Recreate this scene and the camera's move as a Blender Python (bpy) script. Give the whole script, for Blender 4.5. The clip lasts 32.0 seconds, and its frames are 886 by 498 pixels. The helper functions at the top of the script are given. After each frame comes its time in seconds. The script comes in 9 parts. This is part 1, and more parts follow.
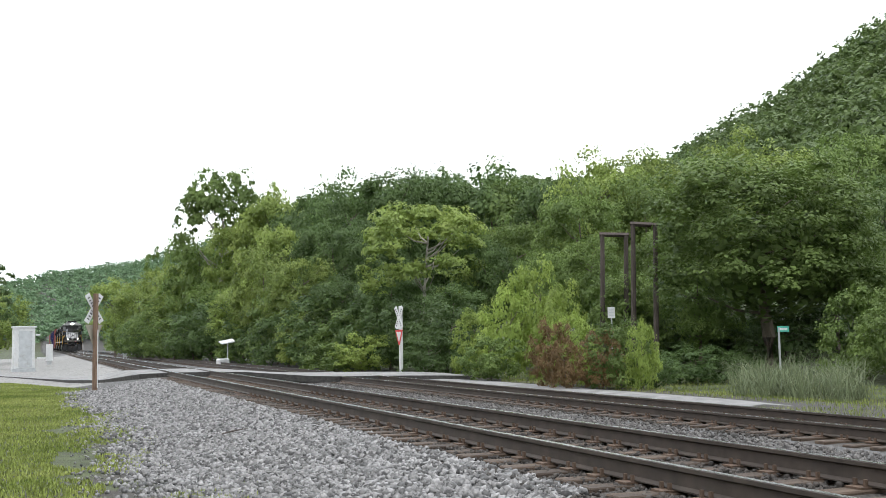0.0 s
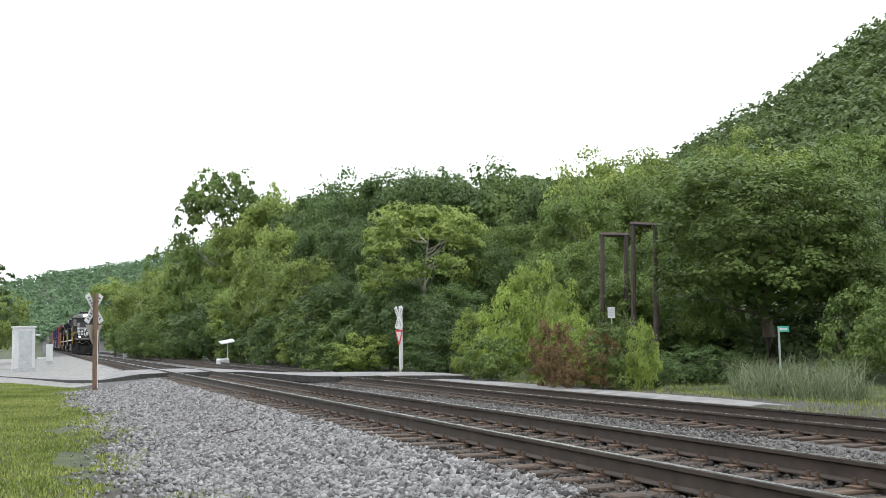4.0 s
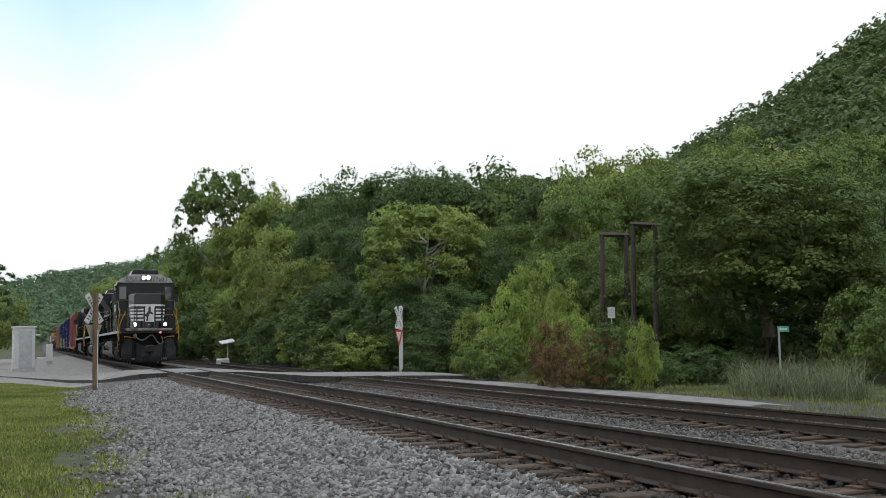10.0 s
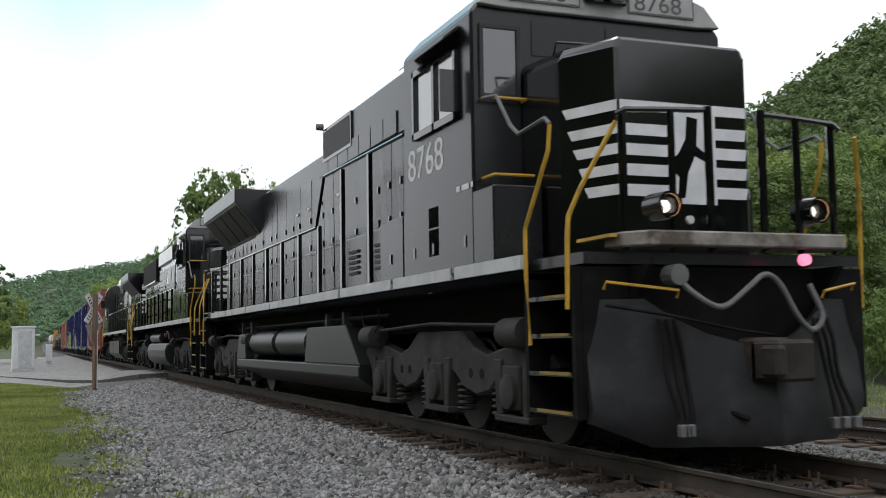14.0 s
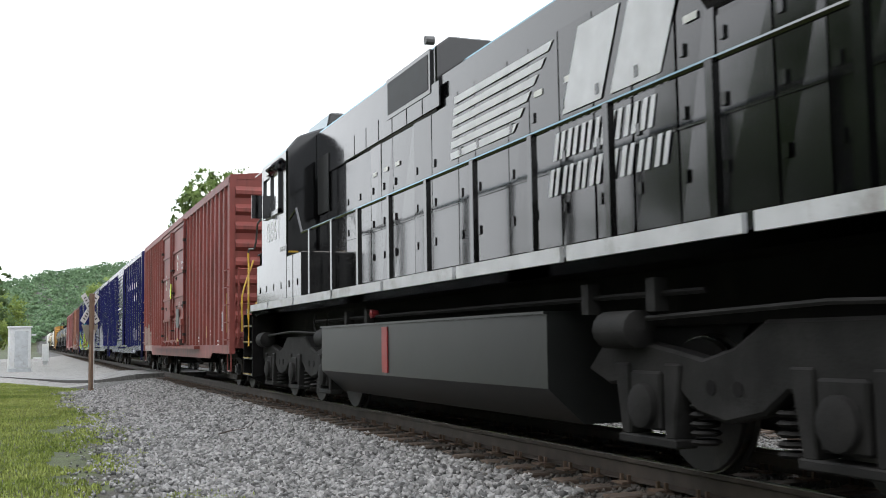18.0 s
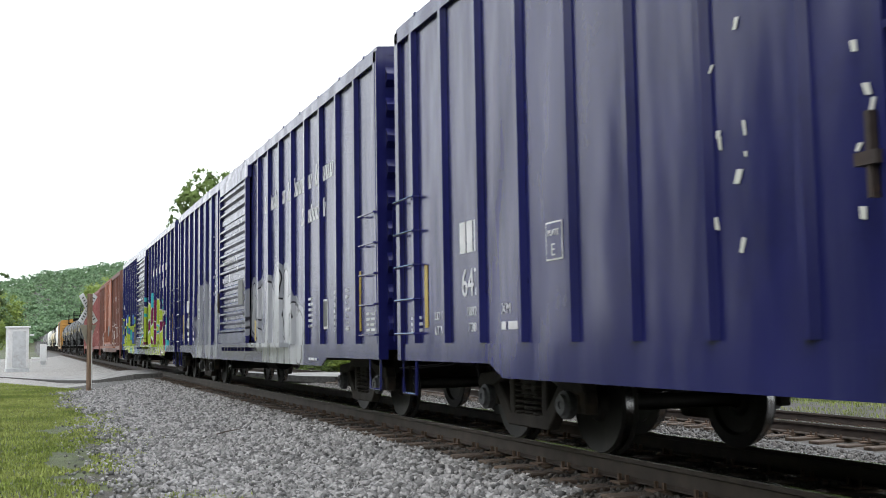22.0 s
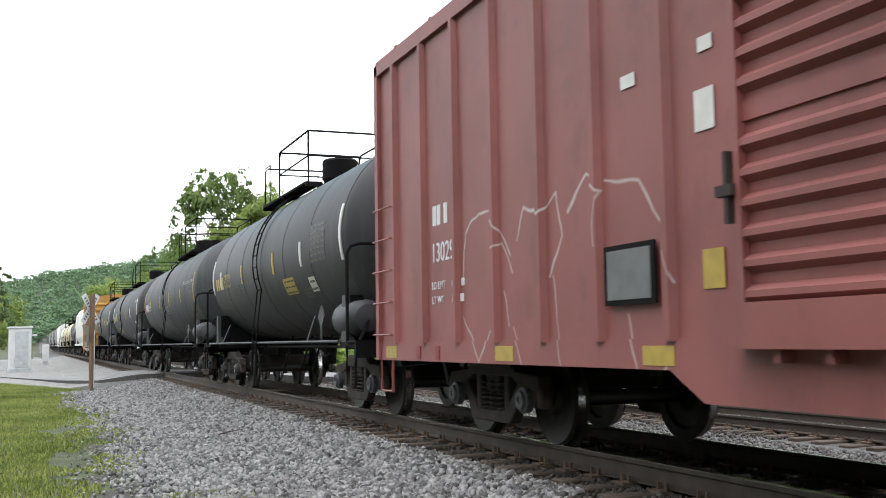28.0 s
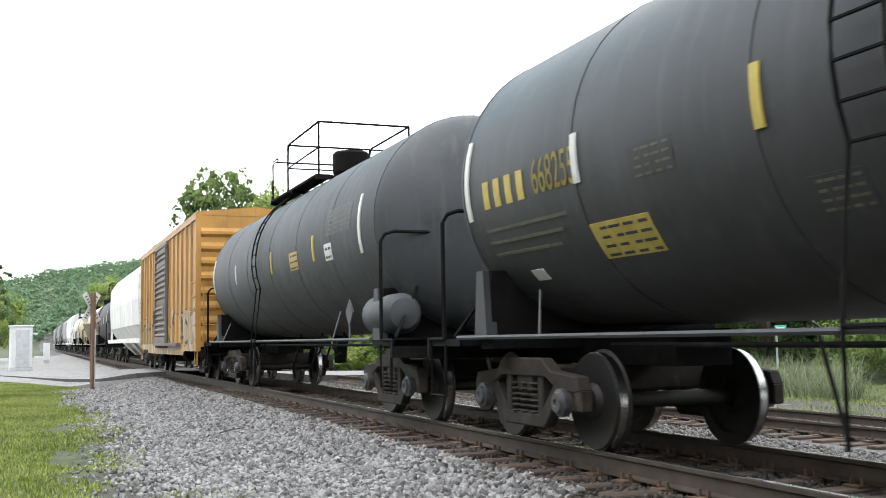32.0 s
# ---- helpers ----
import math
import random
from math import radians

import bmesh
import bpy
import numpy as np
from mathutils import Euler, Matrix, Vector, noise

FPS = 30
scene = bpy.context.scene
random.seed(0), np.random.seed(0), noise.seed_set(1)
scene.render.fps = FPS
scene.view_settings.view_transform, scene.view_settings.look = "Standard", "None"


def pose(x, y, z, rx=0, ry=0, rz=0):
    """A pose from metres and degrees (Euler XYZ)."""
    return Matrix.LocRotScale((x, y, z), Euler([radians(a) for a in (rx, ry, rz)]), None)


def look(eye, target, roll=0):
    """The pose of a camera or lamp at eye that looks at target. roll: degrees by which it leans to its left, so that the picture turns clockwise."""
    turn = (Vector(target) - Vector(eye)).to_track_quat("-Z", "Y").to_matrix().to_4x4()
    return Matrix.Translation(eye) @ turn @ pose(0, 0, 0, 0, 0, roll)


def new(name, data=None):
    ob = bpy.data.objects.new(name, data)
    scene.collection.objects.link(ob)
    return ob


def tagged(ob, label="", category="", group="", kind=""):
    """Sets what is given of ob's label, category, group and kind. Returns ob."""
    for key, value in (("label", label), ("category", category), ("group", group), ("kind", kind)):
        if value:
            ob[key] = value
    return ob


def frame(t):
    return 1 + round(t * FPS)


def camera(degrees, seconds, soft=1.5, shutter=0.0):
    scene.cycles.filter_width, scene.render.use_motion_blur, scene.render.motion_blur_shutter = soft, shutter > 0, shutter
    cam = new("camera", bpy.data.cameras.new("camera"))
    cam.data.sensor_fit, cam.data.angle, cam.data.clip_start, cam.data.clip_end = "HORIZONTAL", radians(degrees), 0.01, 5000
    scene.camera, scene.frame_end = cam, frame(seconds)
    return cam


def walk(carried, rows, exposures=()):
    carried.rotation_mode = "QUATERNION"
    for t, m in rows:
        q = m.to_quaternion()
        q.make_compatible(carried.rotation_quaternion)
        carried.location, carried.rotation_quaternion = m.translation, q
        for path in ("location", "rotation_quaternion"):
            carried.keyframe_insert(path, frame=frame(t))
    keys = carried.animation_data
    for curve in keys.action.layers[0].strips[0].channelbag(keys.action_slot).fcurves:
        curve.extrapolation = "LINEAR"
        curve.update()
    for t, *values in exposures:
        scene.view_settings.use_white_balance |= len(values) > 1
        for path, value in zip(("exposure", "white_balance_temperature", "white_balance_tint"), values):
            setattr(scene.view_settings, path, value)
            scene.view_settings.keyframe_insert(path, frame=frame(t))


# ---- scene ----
# ---------------------------------------------------------------- camera
cam = camera(45.72, 32.0, soft=0.9, shutter=0.08)
HEIGHT = 1.061          # eye over the rail heads (z = 0)
DRIFT = [(0, 0, 0), (13.6, 0, 0), (14.5, -0.055, 0), (16.5, -0.13, 0), (18, -0.19, 0), (20, -0.28, 0), (24.3, -0.29, 0.01),
         (25.5, -0.25, 0.02), (28, -0.17, 0.02), (30, -0.15, -0.03), (32, -0.13, -0.06)]
walk(cam, [(t, pose(0, 0, HEIGHT, 94.9485 + p, 0.9055, -21.1147 + y)) for t, y, p in DRIFT],
     exposures=[(0, -0.5), (3.5, -0.5), (5.5, -0.7), (6.2, -0.95), (7, -1.15), (8.5, -1.35), (11, -1.4), (13.2, -1.35), (14.3, -1.05), (16.5, -0.25), (17.2, -0.2), (18.2, -0.52), (19.5, -0.45), (20, -0.28), (21, -0.3), (22, -0.4), (23.5, -0.58), (25.5, -0.6), (28, -0.34), (30, -0.35), (31, -0.2), (32, -0.04)])

# ---------------------------------------------------------------- world and light
world = bpy.data.worlds.new("overcast_sky")
scene.world = world
world.use_nodes = True
wn, wl = world.node_tree.nodes, world.node_tree.links
wn.clear()
w_out = wn.new("ShaderNodeOutputWorld")
w_bg = wn.new("ShaderNodeBackground")
w_sky = wn.new("ShaderNodeTexSky")
w_sky.sky_type = "NISHITA"
w_sky.sun_disc = False
w_sky.sun_elevation, w_sky.sun_rotation = radians(52), radians(250)
w_sky.dust_density = 4.0
w_scale = wn.new("ShaderNodeVectorMath")
w_scale.operation = "SCALE"
w_scale.inputs["Scale"].default_value = 0.3
wl.new(w_sky.outputs[0], w_scale.inputs[0])
w_co = wn.new("ShaderNodeTexCoord")
w_cloud = wn.new("ShaderNodeTexNoise")
w_cloud.inputs["Scale"].default_value = 1.3
w_cloud.inputs["Detail"].default_value = 5
wl.new(w_co.outputs["Generated"], w_cloud.inputs["Vector"])
w_ramp = wn.new("ShaderNodeValToRGB")
w_ramp.color_ramp.elements[0].position, w_ramp.color_ramp.elements[0].color = 0.36, (0.55, 0.55, 0.55, 1)
w_ramp.color_ramp.elements[1].position, w_ramp.color_ramp.elements[1].color = 0.5, (1, 1, 1, 1)
wl.new(w_cloud.outputs["Fac"], w_ramp.inputs[0])
w_mix = wn.new("ShaderNodeMix")
w_mix.data_type = "RGBA"
wl.new(w_ramp.outputs[0], w_mix.inputs["Factor"])
wl.new(w_scale.outputs[0], w_mix.inputs["A"])
w_mix.inputs["B"].default_value = (2.56, 2.66, 2.78, 1)
# an overcast sky grows brighter towards the zenith
w_sep = wn.new("ShaderNodeSeparateXYZ")
wl.new(w_co.outputs["Generated"], w_sep.inputs[0])
w_rise = wn.new("ShaderNodeMapRange")
w_rise.inputs["From Min"].default_value, w_rise.inputs["From Max"].default_value = 0.0, 1.0
w_rise.inputs["To Min"].default_value, w_rise.inputs["To Max"].default_value = 1.0, 1.6
wl.new(w_sep.outputs["Z"], w_rise.inputs["Value"])
w_up = wn.new("ShaderNodeVectorMath")
w_up.operation = "SCALE"
# a thin, pale blue break in the cloud to the north
w_dot = wn.new("ShaderNodeVectorMath")
w_dot.operation = "DOT_PRODUCT"
w_dot.inputs[1].default_value = Vector((0.0, 0.88, 0.47)).normalized()
wl.new(w_co.outputs["Generated"], w_dot.inputs[0])
w_soft = wn.new("ShaderNodeTexNoise")
w_soft.inputs["Scale"].default_value, w_soft.inputs["Detail"].default_value = 5.0, 3
wl.new(w_co.outputs["Generated"], w_soft.inputs["Vector"])
w_wob = wn.new("ShaderNodeMath")
w_wob.operation = "MULTIPLY_ADD"
wl.new(w_soft.outputs["Fac"], w_wob.inputs[0])
w_wob.inputs[1].default_value = 0.03
wl.new(w_dot.outputs["Value"], w_wob.inputs[2])
w_gap = wn.new("ShaderNodeMapRange")
w_gap.inputs["From Min"].default_value, w_gap.inputs["From Max"].default_value = 0.974, 1.002
wl.new(w_wob.outputs[0], w_gap.inputs["Value"])
w_blue = wn.new("ShaderNodeMix")
w_blue.data_type = "RGBA"
wl.new(w_gap.outputs[0], w_blue.inputs["Factor"])
wl.new(w_mix.outputs["Result"], w_blue.inputs["A"])
w_blue.inputs["B"].default_value = (1.2, 1.9, 2.3, 1)
wl.new(w_blue.outputs["Result"], w_up.inputs[0])
wl.new(w_rise.outputs[0], w_up.inputs["Scale"])
wl.new(w_up.outputs[0], w_bg.inputs["Color"])
w_bg.inputs["Strength"].default_value = 1.0
wl.new(w_bg.outputs[0], w_out.inputs[0])
sun_data = bpy.data.lights.new("sun", "SUN")
sun_data.energy, sun_data.angle, sun_data.color = 0.9, radians(20), (1.0, 0.96, 0.9)
sun = new("sun", sun_data)
sun.matrix_world = look((-25, 8, 62), (0, 0, 0))

# ---------------------------------------------------------------- materials
MATS = {}


def material(name, base, rough=0.6, metal=0.0, var=0.25, scale=6.0, bump=0.0, bump_scale=40.0, second=None, random_shift=0.0,
             stain=None, stain_scale=1.2, stain_low=0.55, stain_high=0.7, emit=None, coat=0.0, stretch=None, island=False, spec=None):
    """A noisy surface: base colour, its own variation at two scales, stains of another colour, and relief."""
    if name in MATS:
        return MATS[name]
    m = bpy.data.materials.new(name)
    m.use_nodes = True
    n, l = m.node_tree.nodes, m.node_tree.links
    b = n["Principled BSDF"]
    co = n.new("ShaderNodeTexCoord")
    vec = co.outputs["Object"]
    if stretch:
        mp = n.new("ShaderNodeMapping")
        mp.inputs["Scale"].default_value = stretch
        l.new(vec, mp.inputs["Vector"])
        vec = mp.outputs[0]
    big = n.new("ShaderNodeTexNoise")
    big.inputs["Scale"].default_value, big.inputs["Detail"].default_value = scale, 6
    l.new(vec, big.inputs["Vector"])
    mix = n.new("ShaderNodeMix")
    mix.data_type = "RGBA"
    lo = tuple(c * (1 - var) for c in base)
    hi = second or tuple(min(1, c * (1 + var)) for c in base)
    mix.inputs["A"].default_value, mix.inputs["B"].default_value = (*lo, 1), (*hi, 1)
    ramp = n.new("ShaderNodeMapRange")
    ramp.inputs["From Min"].default_value, ramp.inputs["From Max"].default_value = 0.3, 0.7
    l.new(big.outputs["Fac"], ramp.inputs["Value"])
    l.new(ramp.outputs[0], mix.inputs["Factor"])
    col = mix.outputs["Result"]
    if stain:
        st = n.new("ShaderNodeTexNoise")
        st.inputs["Scale"].default_value, st.inputs["Detail"].default_value, st.inputs["Roughness"].default_value = stain_scale, 9, 0.65
        l.new(vec, st.inputs["Vector"])
        sr = n.new("ShaderNodeMapRange")
        sr.inputs["From Min"].default_value, sr.inputs["From Max"].default_value = stain_low, stain_high
        l.new(st.outputs["Fac"], sr.inputs["Value"])
        sm = n.new("ShaderNodeMix")
        sm.data_type = "RGBA"
        l.new(sr.outputs[0], sm.inputs["Factor"])
        l.new(col, sm.inputs["A"])
        sm.inputs["B"].default_value = (*stain, 1)
        col = sm.outputs["Result"]
    if random_shift:
        if island:
            info = n.new("ShaderNodeNewGeometry").outputs["Random Per Island"]
        else:
            info = n.new("ShaderNodeObjectInfo").outputs["Random"]
        rr = n.new("ShaderNodeMapRange")
        rr.inputs["To Min"].default_value, rr.inputs["To Max"].default_value = 1 - random_shift, 1 + random_shift
        l.new(info, rr.inputs["Value"])
        sc = n.new("ShaderNodeVectorMath")
        sc.operation = "SCALE"
        l.new(col, sc.inputs[0])
        l.new(rr.outputs[0], sc.inputs["Scale"])
        col = sc.outputs[0]
    l.new(col, b.inputs["Base Color"])
    b.inputs["Roughness"].default_value, b.inputs["Metallic"].default_value = rough, metal
    if spec is not None:
        b.inputs["Specular IOR Level"].default_value = spec
    if coat:
        b.inputs["Coat Weight"].default_value, b.inputs["Coat Roughness"].default_value = coat, 0.12
    if emit:
        b.inputs["Emission Color"].default_value, b.inputs["Emission Strength"].default_value = (*emit[:3], 1), emit[3]
    if bump:
        bt = n.new("ShaderNodeTexNoise")
        bt.inputs["Scale"].default_value, bt.inputs["Detail"].default_value = bump_scale, 8
        l.new(co.outputs["Object"], bt.inputs["Vector"])
        bp = n.new("ShaderNodeBump")
        bp.inputs["Strength"].default_value, bp.inputs["Distance"].default_value = 1.0, bump
        l.new(bt.outputs["Fac"], bp.inputs["Height"])
        l.new(bp.outputs[0], b.inputs["Normal"])
    MATS[name] = m
    return m


def leaf_material(name, dark, light, random_shift=0.15):
    m = material(name, dark, rough=0.55, var=0.2, scale=0.35, second=light, random_shift=random_shift, island=True, spec=0.25)
    n, l = m.node_tree.nodes, m.node_tree.links
    b = n["Principled BSDF"]
    tr = n.new("ShaderNodeBsdfTranslucent")
    col = b.inputs["Base Color"].links[0].from_socket
    rr = n.new("ShaderNodeMapRange")
    rr.inputs["To Min"].default_value, rr.inputs["To Max"].default_value = 0.84, 1.18
    l.new(n.new("ShaderNodeObjectInfo").outputs["Random"], rr.inputs["Value"])
    sc = n.new("ShaderNodeVectorMath")
    sc.operation = "SCALE"
    l.new(col, sc.inputs[0])
    l.new(rr.outputs[0], sc.inputs["Scale"])
    col = sc.outputs[0]
    l.new(col, b.inputs["Base Color"])
    l.new(col, tr.inputs["Color"])
    mx = n.new("ShaderNodeMixShader")
    mx.inputs[0].default_value = 0.36
    l.new(b.outputs[0], mx.inputs[1])
    l.new(tr.outputs[0], mx.inputs[2])
    l.new(mx.outputs[0], n["Material Output"].inputs["Surface"])
    return m


# ---------------------------------------------------------------- mesh helpers
class Geo:
    """Vertices and faces of one part."""

    def __init__(self):
        self.v, self.f = [], []

    def add(self, verts, faces):
        k = len(self.v)
        self.v += [tuple(p) for p in verts]
        self.f += [tuple(i + k for i in q) for q in faces]
        return self

    def box(self, x0, x1, y0, y1, z0, z1):
        v = [(x, y, z) for x in (x0, x1) for y in (y0, y1) for z in (z0, z1)]
        return self.add(v, [(0, 1, 3, 2), (4, 6, 7, 5), (0, 4, 5, 1), (2, 3, 7, 6), (0, 2, 6, 4), (1, 5, 7, 3)])

    def loft(self, rings, caps=True):
        """Closed rings of equal length, skinned one to the next."""
        n, v, f = len(rings[0]), [p for r in rings for p in r], []
        for i in range(len(rings) - 1):
            for j in range(n):
                a, b = i * n + j, i * n + (j + 1) % n
                f.append((a, b, b + n, a + n))
        if caps:
            f.append(tuple(range(n))[::-1])
            f.append(tuple(range((len(rings) - 1) * n, len(rings) * n)))
        return self.add(v, f)

    def prism_y(self, profile, y0, y1):
        """A profile of (x, z) drawn along y."""
        return self.loft([[(x, y, z) for x, z in profile] for y in (y0, y1)])

    def prism_x(self, profile, x0, x1):
        """A profile of (y, z) drawn along x."""
        return self.loft([[(x, y, z) for y, z in profile] for x in (x0, x1)])

    def prism_z(self, profile, z0, z1):
        return self.loft([[(x, y, z) for x, y in profile] for z in (z0, z1)])

    def tube(self, pts, r, n=6, caps=True):
        pts = [Vector(p) for p in pts]
        rings = []
        for i, p in enumerate(pts):
            d = (pts[min(i + 1, len(pts) - 1)] - pts[max(i - 1, 0)]).normalized()
            side = d.cross(Vector((0, 0, 1)))
            side = (side if side.length > 0.05 else d.cross(Vector((0, 1, 0)))).normalized()
            up = side.cross(d)
            rr = r[i] if isinstance(r, (list, tuple)) else r
            rings.append([tuple(p + (side * math.cos(a) + up * math.sin(a)) * rr) for a in [2 * math.pi * k / n for k in range(n)]])
        return self.loft(rings, caps)

    def turned_x(self, profile, cy, cz, n=24):
        """A profile of (x, radius) turned about an axis along x through (cy, cz)."""
        rings = [[(x, cy + r * math.cos(2 * math.pi * k / n), cz + r * math.sin(2 * math.pi * k / n)) for k in range(n)] for x, r in profile]
        return self.loft(rings)

    def turned_y(self, profile, cx, cz, n=32):
        rings = [[(cx + r * math.cos(2 * math.pi * k / n), y, cz + r * math.sin(2 * math.pi * k / n)) for k in range(n)] for y, r in profile]
        return self.loft(rings)

    def turned_z(self, profile, cx, cy, n=16):
        rings = [[(cx + r * math.cos(2 * math.pi * k / n), cy + r * math.sin(2 * math.pi * k / n), z) for k in range(n)] for z, r in profile]
        return self.loft(rings)

    def mesh(self, name, mat, bevel=0.0, smooth=False):
        me = bpy.data.meshes.new(name)
        me.from_pydata(self.v, [], self.f)
        bm = bmesh.new()
        bm.from_mesh(me)
        bmesh.ops.recalc_face_normals(bm, faces=bm.faces)
        if bevel:
            es = [e for e in bm.edges if len(e.link_faces) == 2 and e.calc_face_angle(0) > 0.5]
            bmesh.ops.bevel(bm, geom=es, offset=bevel, segments=1, affect="EDGES", clamp_overlap=True)
        bm.to_mesh(me)
        bm.free()
        me.materials.append(mat)
        if smooth:
            me.shade_smooth()
            me.set_sharp_from_angle(angle=radians(38))
        return me


def part(name, geo, mat, parent=None, label="", bevel=0.0, smooth=False):
    me = geo if isinstance(geo, bpy.types.Mesh) else geo.mesh(name, mat, bevel, smooth)
    ob = new(name, me)
    if parent is not None:
        ob.parent = parent
    if label:
        ob["label"] = label
    return ob


def thing(name, label, category, group="", m=None, kind=""):
    ob = new(name)
    ob.empty_display_size = 0.3
    if m is not None:
        ob.matrix_basis = m
    return tagged(ob, label, category, group, kind)


def arrays_mesh(name, verts, faces, mat, smooth=False):
    """A mesh from numpy arrays: vertices (n, 3), quads or triangles (m, k)."""
    me = bpy.data.meshes.new(name)
    k = faces.shape[1]
    me.vertices.add(len(verts))
    me.vertices.foreach_set("co", verts.astype(np.float32).ravel())
    me.loops.add(faces.size)
    me.loops.foreach_set("vertex_index", faces.astype(np.int32).ravel())
    me.polygons.add(len(faces))
    me.polygons.foreach_set("loop_start", np.arange(0, faces.size, k, dtype=np.int32))
    me.update(calc_edges=True)
    me.validate()
    me.materials.append(mat)
    if smooth:
        me.shade_smooth()
    return me


def lerp_table(x, table):
    xs, ys = zip(*table)
    return np.interp(x, xs, ys)

# ---------------------------------------------------------------- the lie of the land
T1, T2, Z2 = 5.709, 12.567, -0.364        # the two tracks' centre lines; the height of the far one's rails
CROSS = [(-60, 170), (-10, 92), (-2, 71), (0.8, 60), (2.4, 51.5), (4.2, 47.2), (6, 45.8), (9, 45.6), (12, 45.8), (15, 45.0), (17, 44.0)]   # middle of the crossing road, y over x
RIDGE = [(-8, 0.05), (-1.7, 0.05), (-0.9, 0.055), (0.9, 0.063), (4.5, 0.070), (7.4, 0.083), (14.3, 0.130), (18.6, 0.142), (23.3, 0.143), (26.4, 0.145), (28.3, 0.142),
         (31, 0.140), (34, 0.153), (37, 0.184), (39.4, 0.203), (41.4, 0.226), (44.7, 0.264), (60, 0.32), (90, 0.3)]      # steepness of the skyline by bearing


def cross_height(x):
    return lerp_table(x, [(-60, -0.9), (-8, -0.72), (0.8, -0.60), (2.4, -0.47), (4.2, -0.06), (7.3, -0.04), (11, -0.36), (14.2, -0.385), (16.5, -0.42), (20, -0.5)])


def ground_height(x, y):
    """Height of the ground's sheet, with the beds of the tracks."""
    # the unseen rise in the west carries the wood added to darken reflections
    return lerp_table(x, [(-400, -0.7), (-20, -0.7), (1.5, -0.68), (2.0, -0.63), (4.15, -0.3), (4.4, -0.265), (4.7, -0.243), (6.8, -0.243), (7.1, -0.265), (8.4, -0.6), (9.4, -0.64),
                          (11.0, -0.635), (11.4, -0.612), (13.8, -0.612), (14.1, -0.62), (14.5, -0.62), (18.2, -0.62), (20, -0.75), (26, -0.6), (34, 0.4), (60, 1.0)]) + lerp_table(x, [(-400, 90), (-80, 36), (-36, 1.7), (-20, 0)]) * np.clip((90 - y) / 25, 0, 1)


def hill_height(x, y):
    """The wooded hills: a ridge that climbs behind the trees, and farther ones that close the valley."""
    r, a = np.hypot(x, y), np.degrees(np.arctan2(x, np.maximum(y, -40)))
    crest_r = lerp_table(a, [(-8, 540), (8, 520), (14, 420), (29, 400), (33, 300), (46, 260), (70, 240)])
    foot_r = lerp_table(a, [(-8, 380), (8, 330), (14, 190), (24, 120), (33, 85), (46, 75), (70, 70)])
    top = lerp_table(a, RIDGE) * crest_r + 0.5
    k = np.clip((r - foot_r) / (crest_r - foot_r), 0, 1)
    k = np.where(r > crest_r, 1 - np.clip((r - crest_r) / 500, 0, 0.6), k ** 1.15)
    return np.where(x > 0 - 0.2 * y, top * k, 0) * np.clip((y + 20) / 40, 0, 1)


grass_mat = material("grass_ground", (0.05, 0.06, 0.025), rough=0.95, var=0.35, scale=2.5, second=(0.07, 0.085, 0.03), stain=(0.045, 0.04, 0.033), stain_scale=0.7,
                     stain_low=0.52, stain_high=0.6, bump=0.03, bump_scale=30)
# bed darker than its stones: shade of their gaps put into the colour
gravel_mat = material("ballast_bed", (0.0756, 0.07406, 0.07308), rough=0.95, var=0.45, scale=26, second=(0.1613, 0.1588, 0.1562), stain=(0.06552, 0.06048, 0.05544), stain_scale=9,
                      stain_low=0.5, stain_high=0.62, bump=0.05, bump_scale=22)
asphalt_mat = material("road_asphalt", (0.1728, 0.1692, 0.1656), rough=0.9, var=0.2, scale=1.5, second=(0.2448, 0.2376, 0.2304), stain=(0.0864, 0.0864, 0.0864), stain_scale=0.7, bump=0.006, bump_scale=120)
soil_mat = material("forest_soil", (0.05, 0.055, 0.025), rough=1.0, var=0.4, scale=0.8, second=(0.06, 0.08, 0.03), bump=0.1, bump_scale=4)


def sheet(name, xs, ys, height, mat):
    X, Y = np.meshgrid(xs, ys, indexing="ij")
    Z = height(X, Y)
    v = np.stack([X, Y, Z], -1).reshape(-1, 3)
    nx, ny = X.shape
    i = (np.arange(nx - 1)[:, None] * ny + np.arange(ny - 1)[None]).ravel()
    return arrays_mesh(name, v, np.stack([i, i + ny, i + ny + 1, i + 1], 1), mat, smooth=True)


def whole_ground(x, y):
    return ground_height(x, y) * (x < 30) + np.where(x >= 30, 0.4, 0) + hill_height(x, y) + 0.0 * y


gx = np.unique(np.concatenate([np.linspace(-400, -30, 20), np.linspace(-30, 30, 241), np.linspace(30, 420, 80)]))
gy = np.unique(np.concatenate([np.linspace(-150, -10, 15), np.linspace(-10, 80, 181), np.linspace(80, 900, 120)]))
# a ragged passage from grass to stones along the near bed
gn, gl = grass_mat.node_tree.nodes, grass_mat.node_tree.links
g_co = gn.new("ShaderNodeTexCoord").outputs["Object"]
g_sep = gn.new("ShaderNodeSeparateXYZ")
gl.new(g_co, g_sep.inputs[0])
g_noise = gn.new("ShaderNodeTexNoise")
g_noise.inputs["Scale"].default_value, g_noise.inputs["Detail"].default_value, g_noise.inputs["Roughness"].default_value = 0.8, 8, 0.7
gl.new(g_co, g_noise.inputs["Vector"])
g_wob = gn.new("ShaderNodeMath")
g_wob.operation = "MULTIPLY_ADD"
gl.new(g_noise.outputs["Fac"], g_wob.inputs[0])
g_wob.inputs[1].default_value = 2.2
gl.new(g_sep.outputs["X"], g_wob.inputs[2])
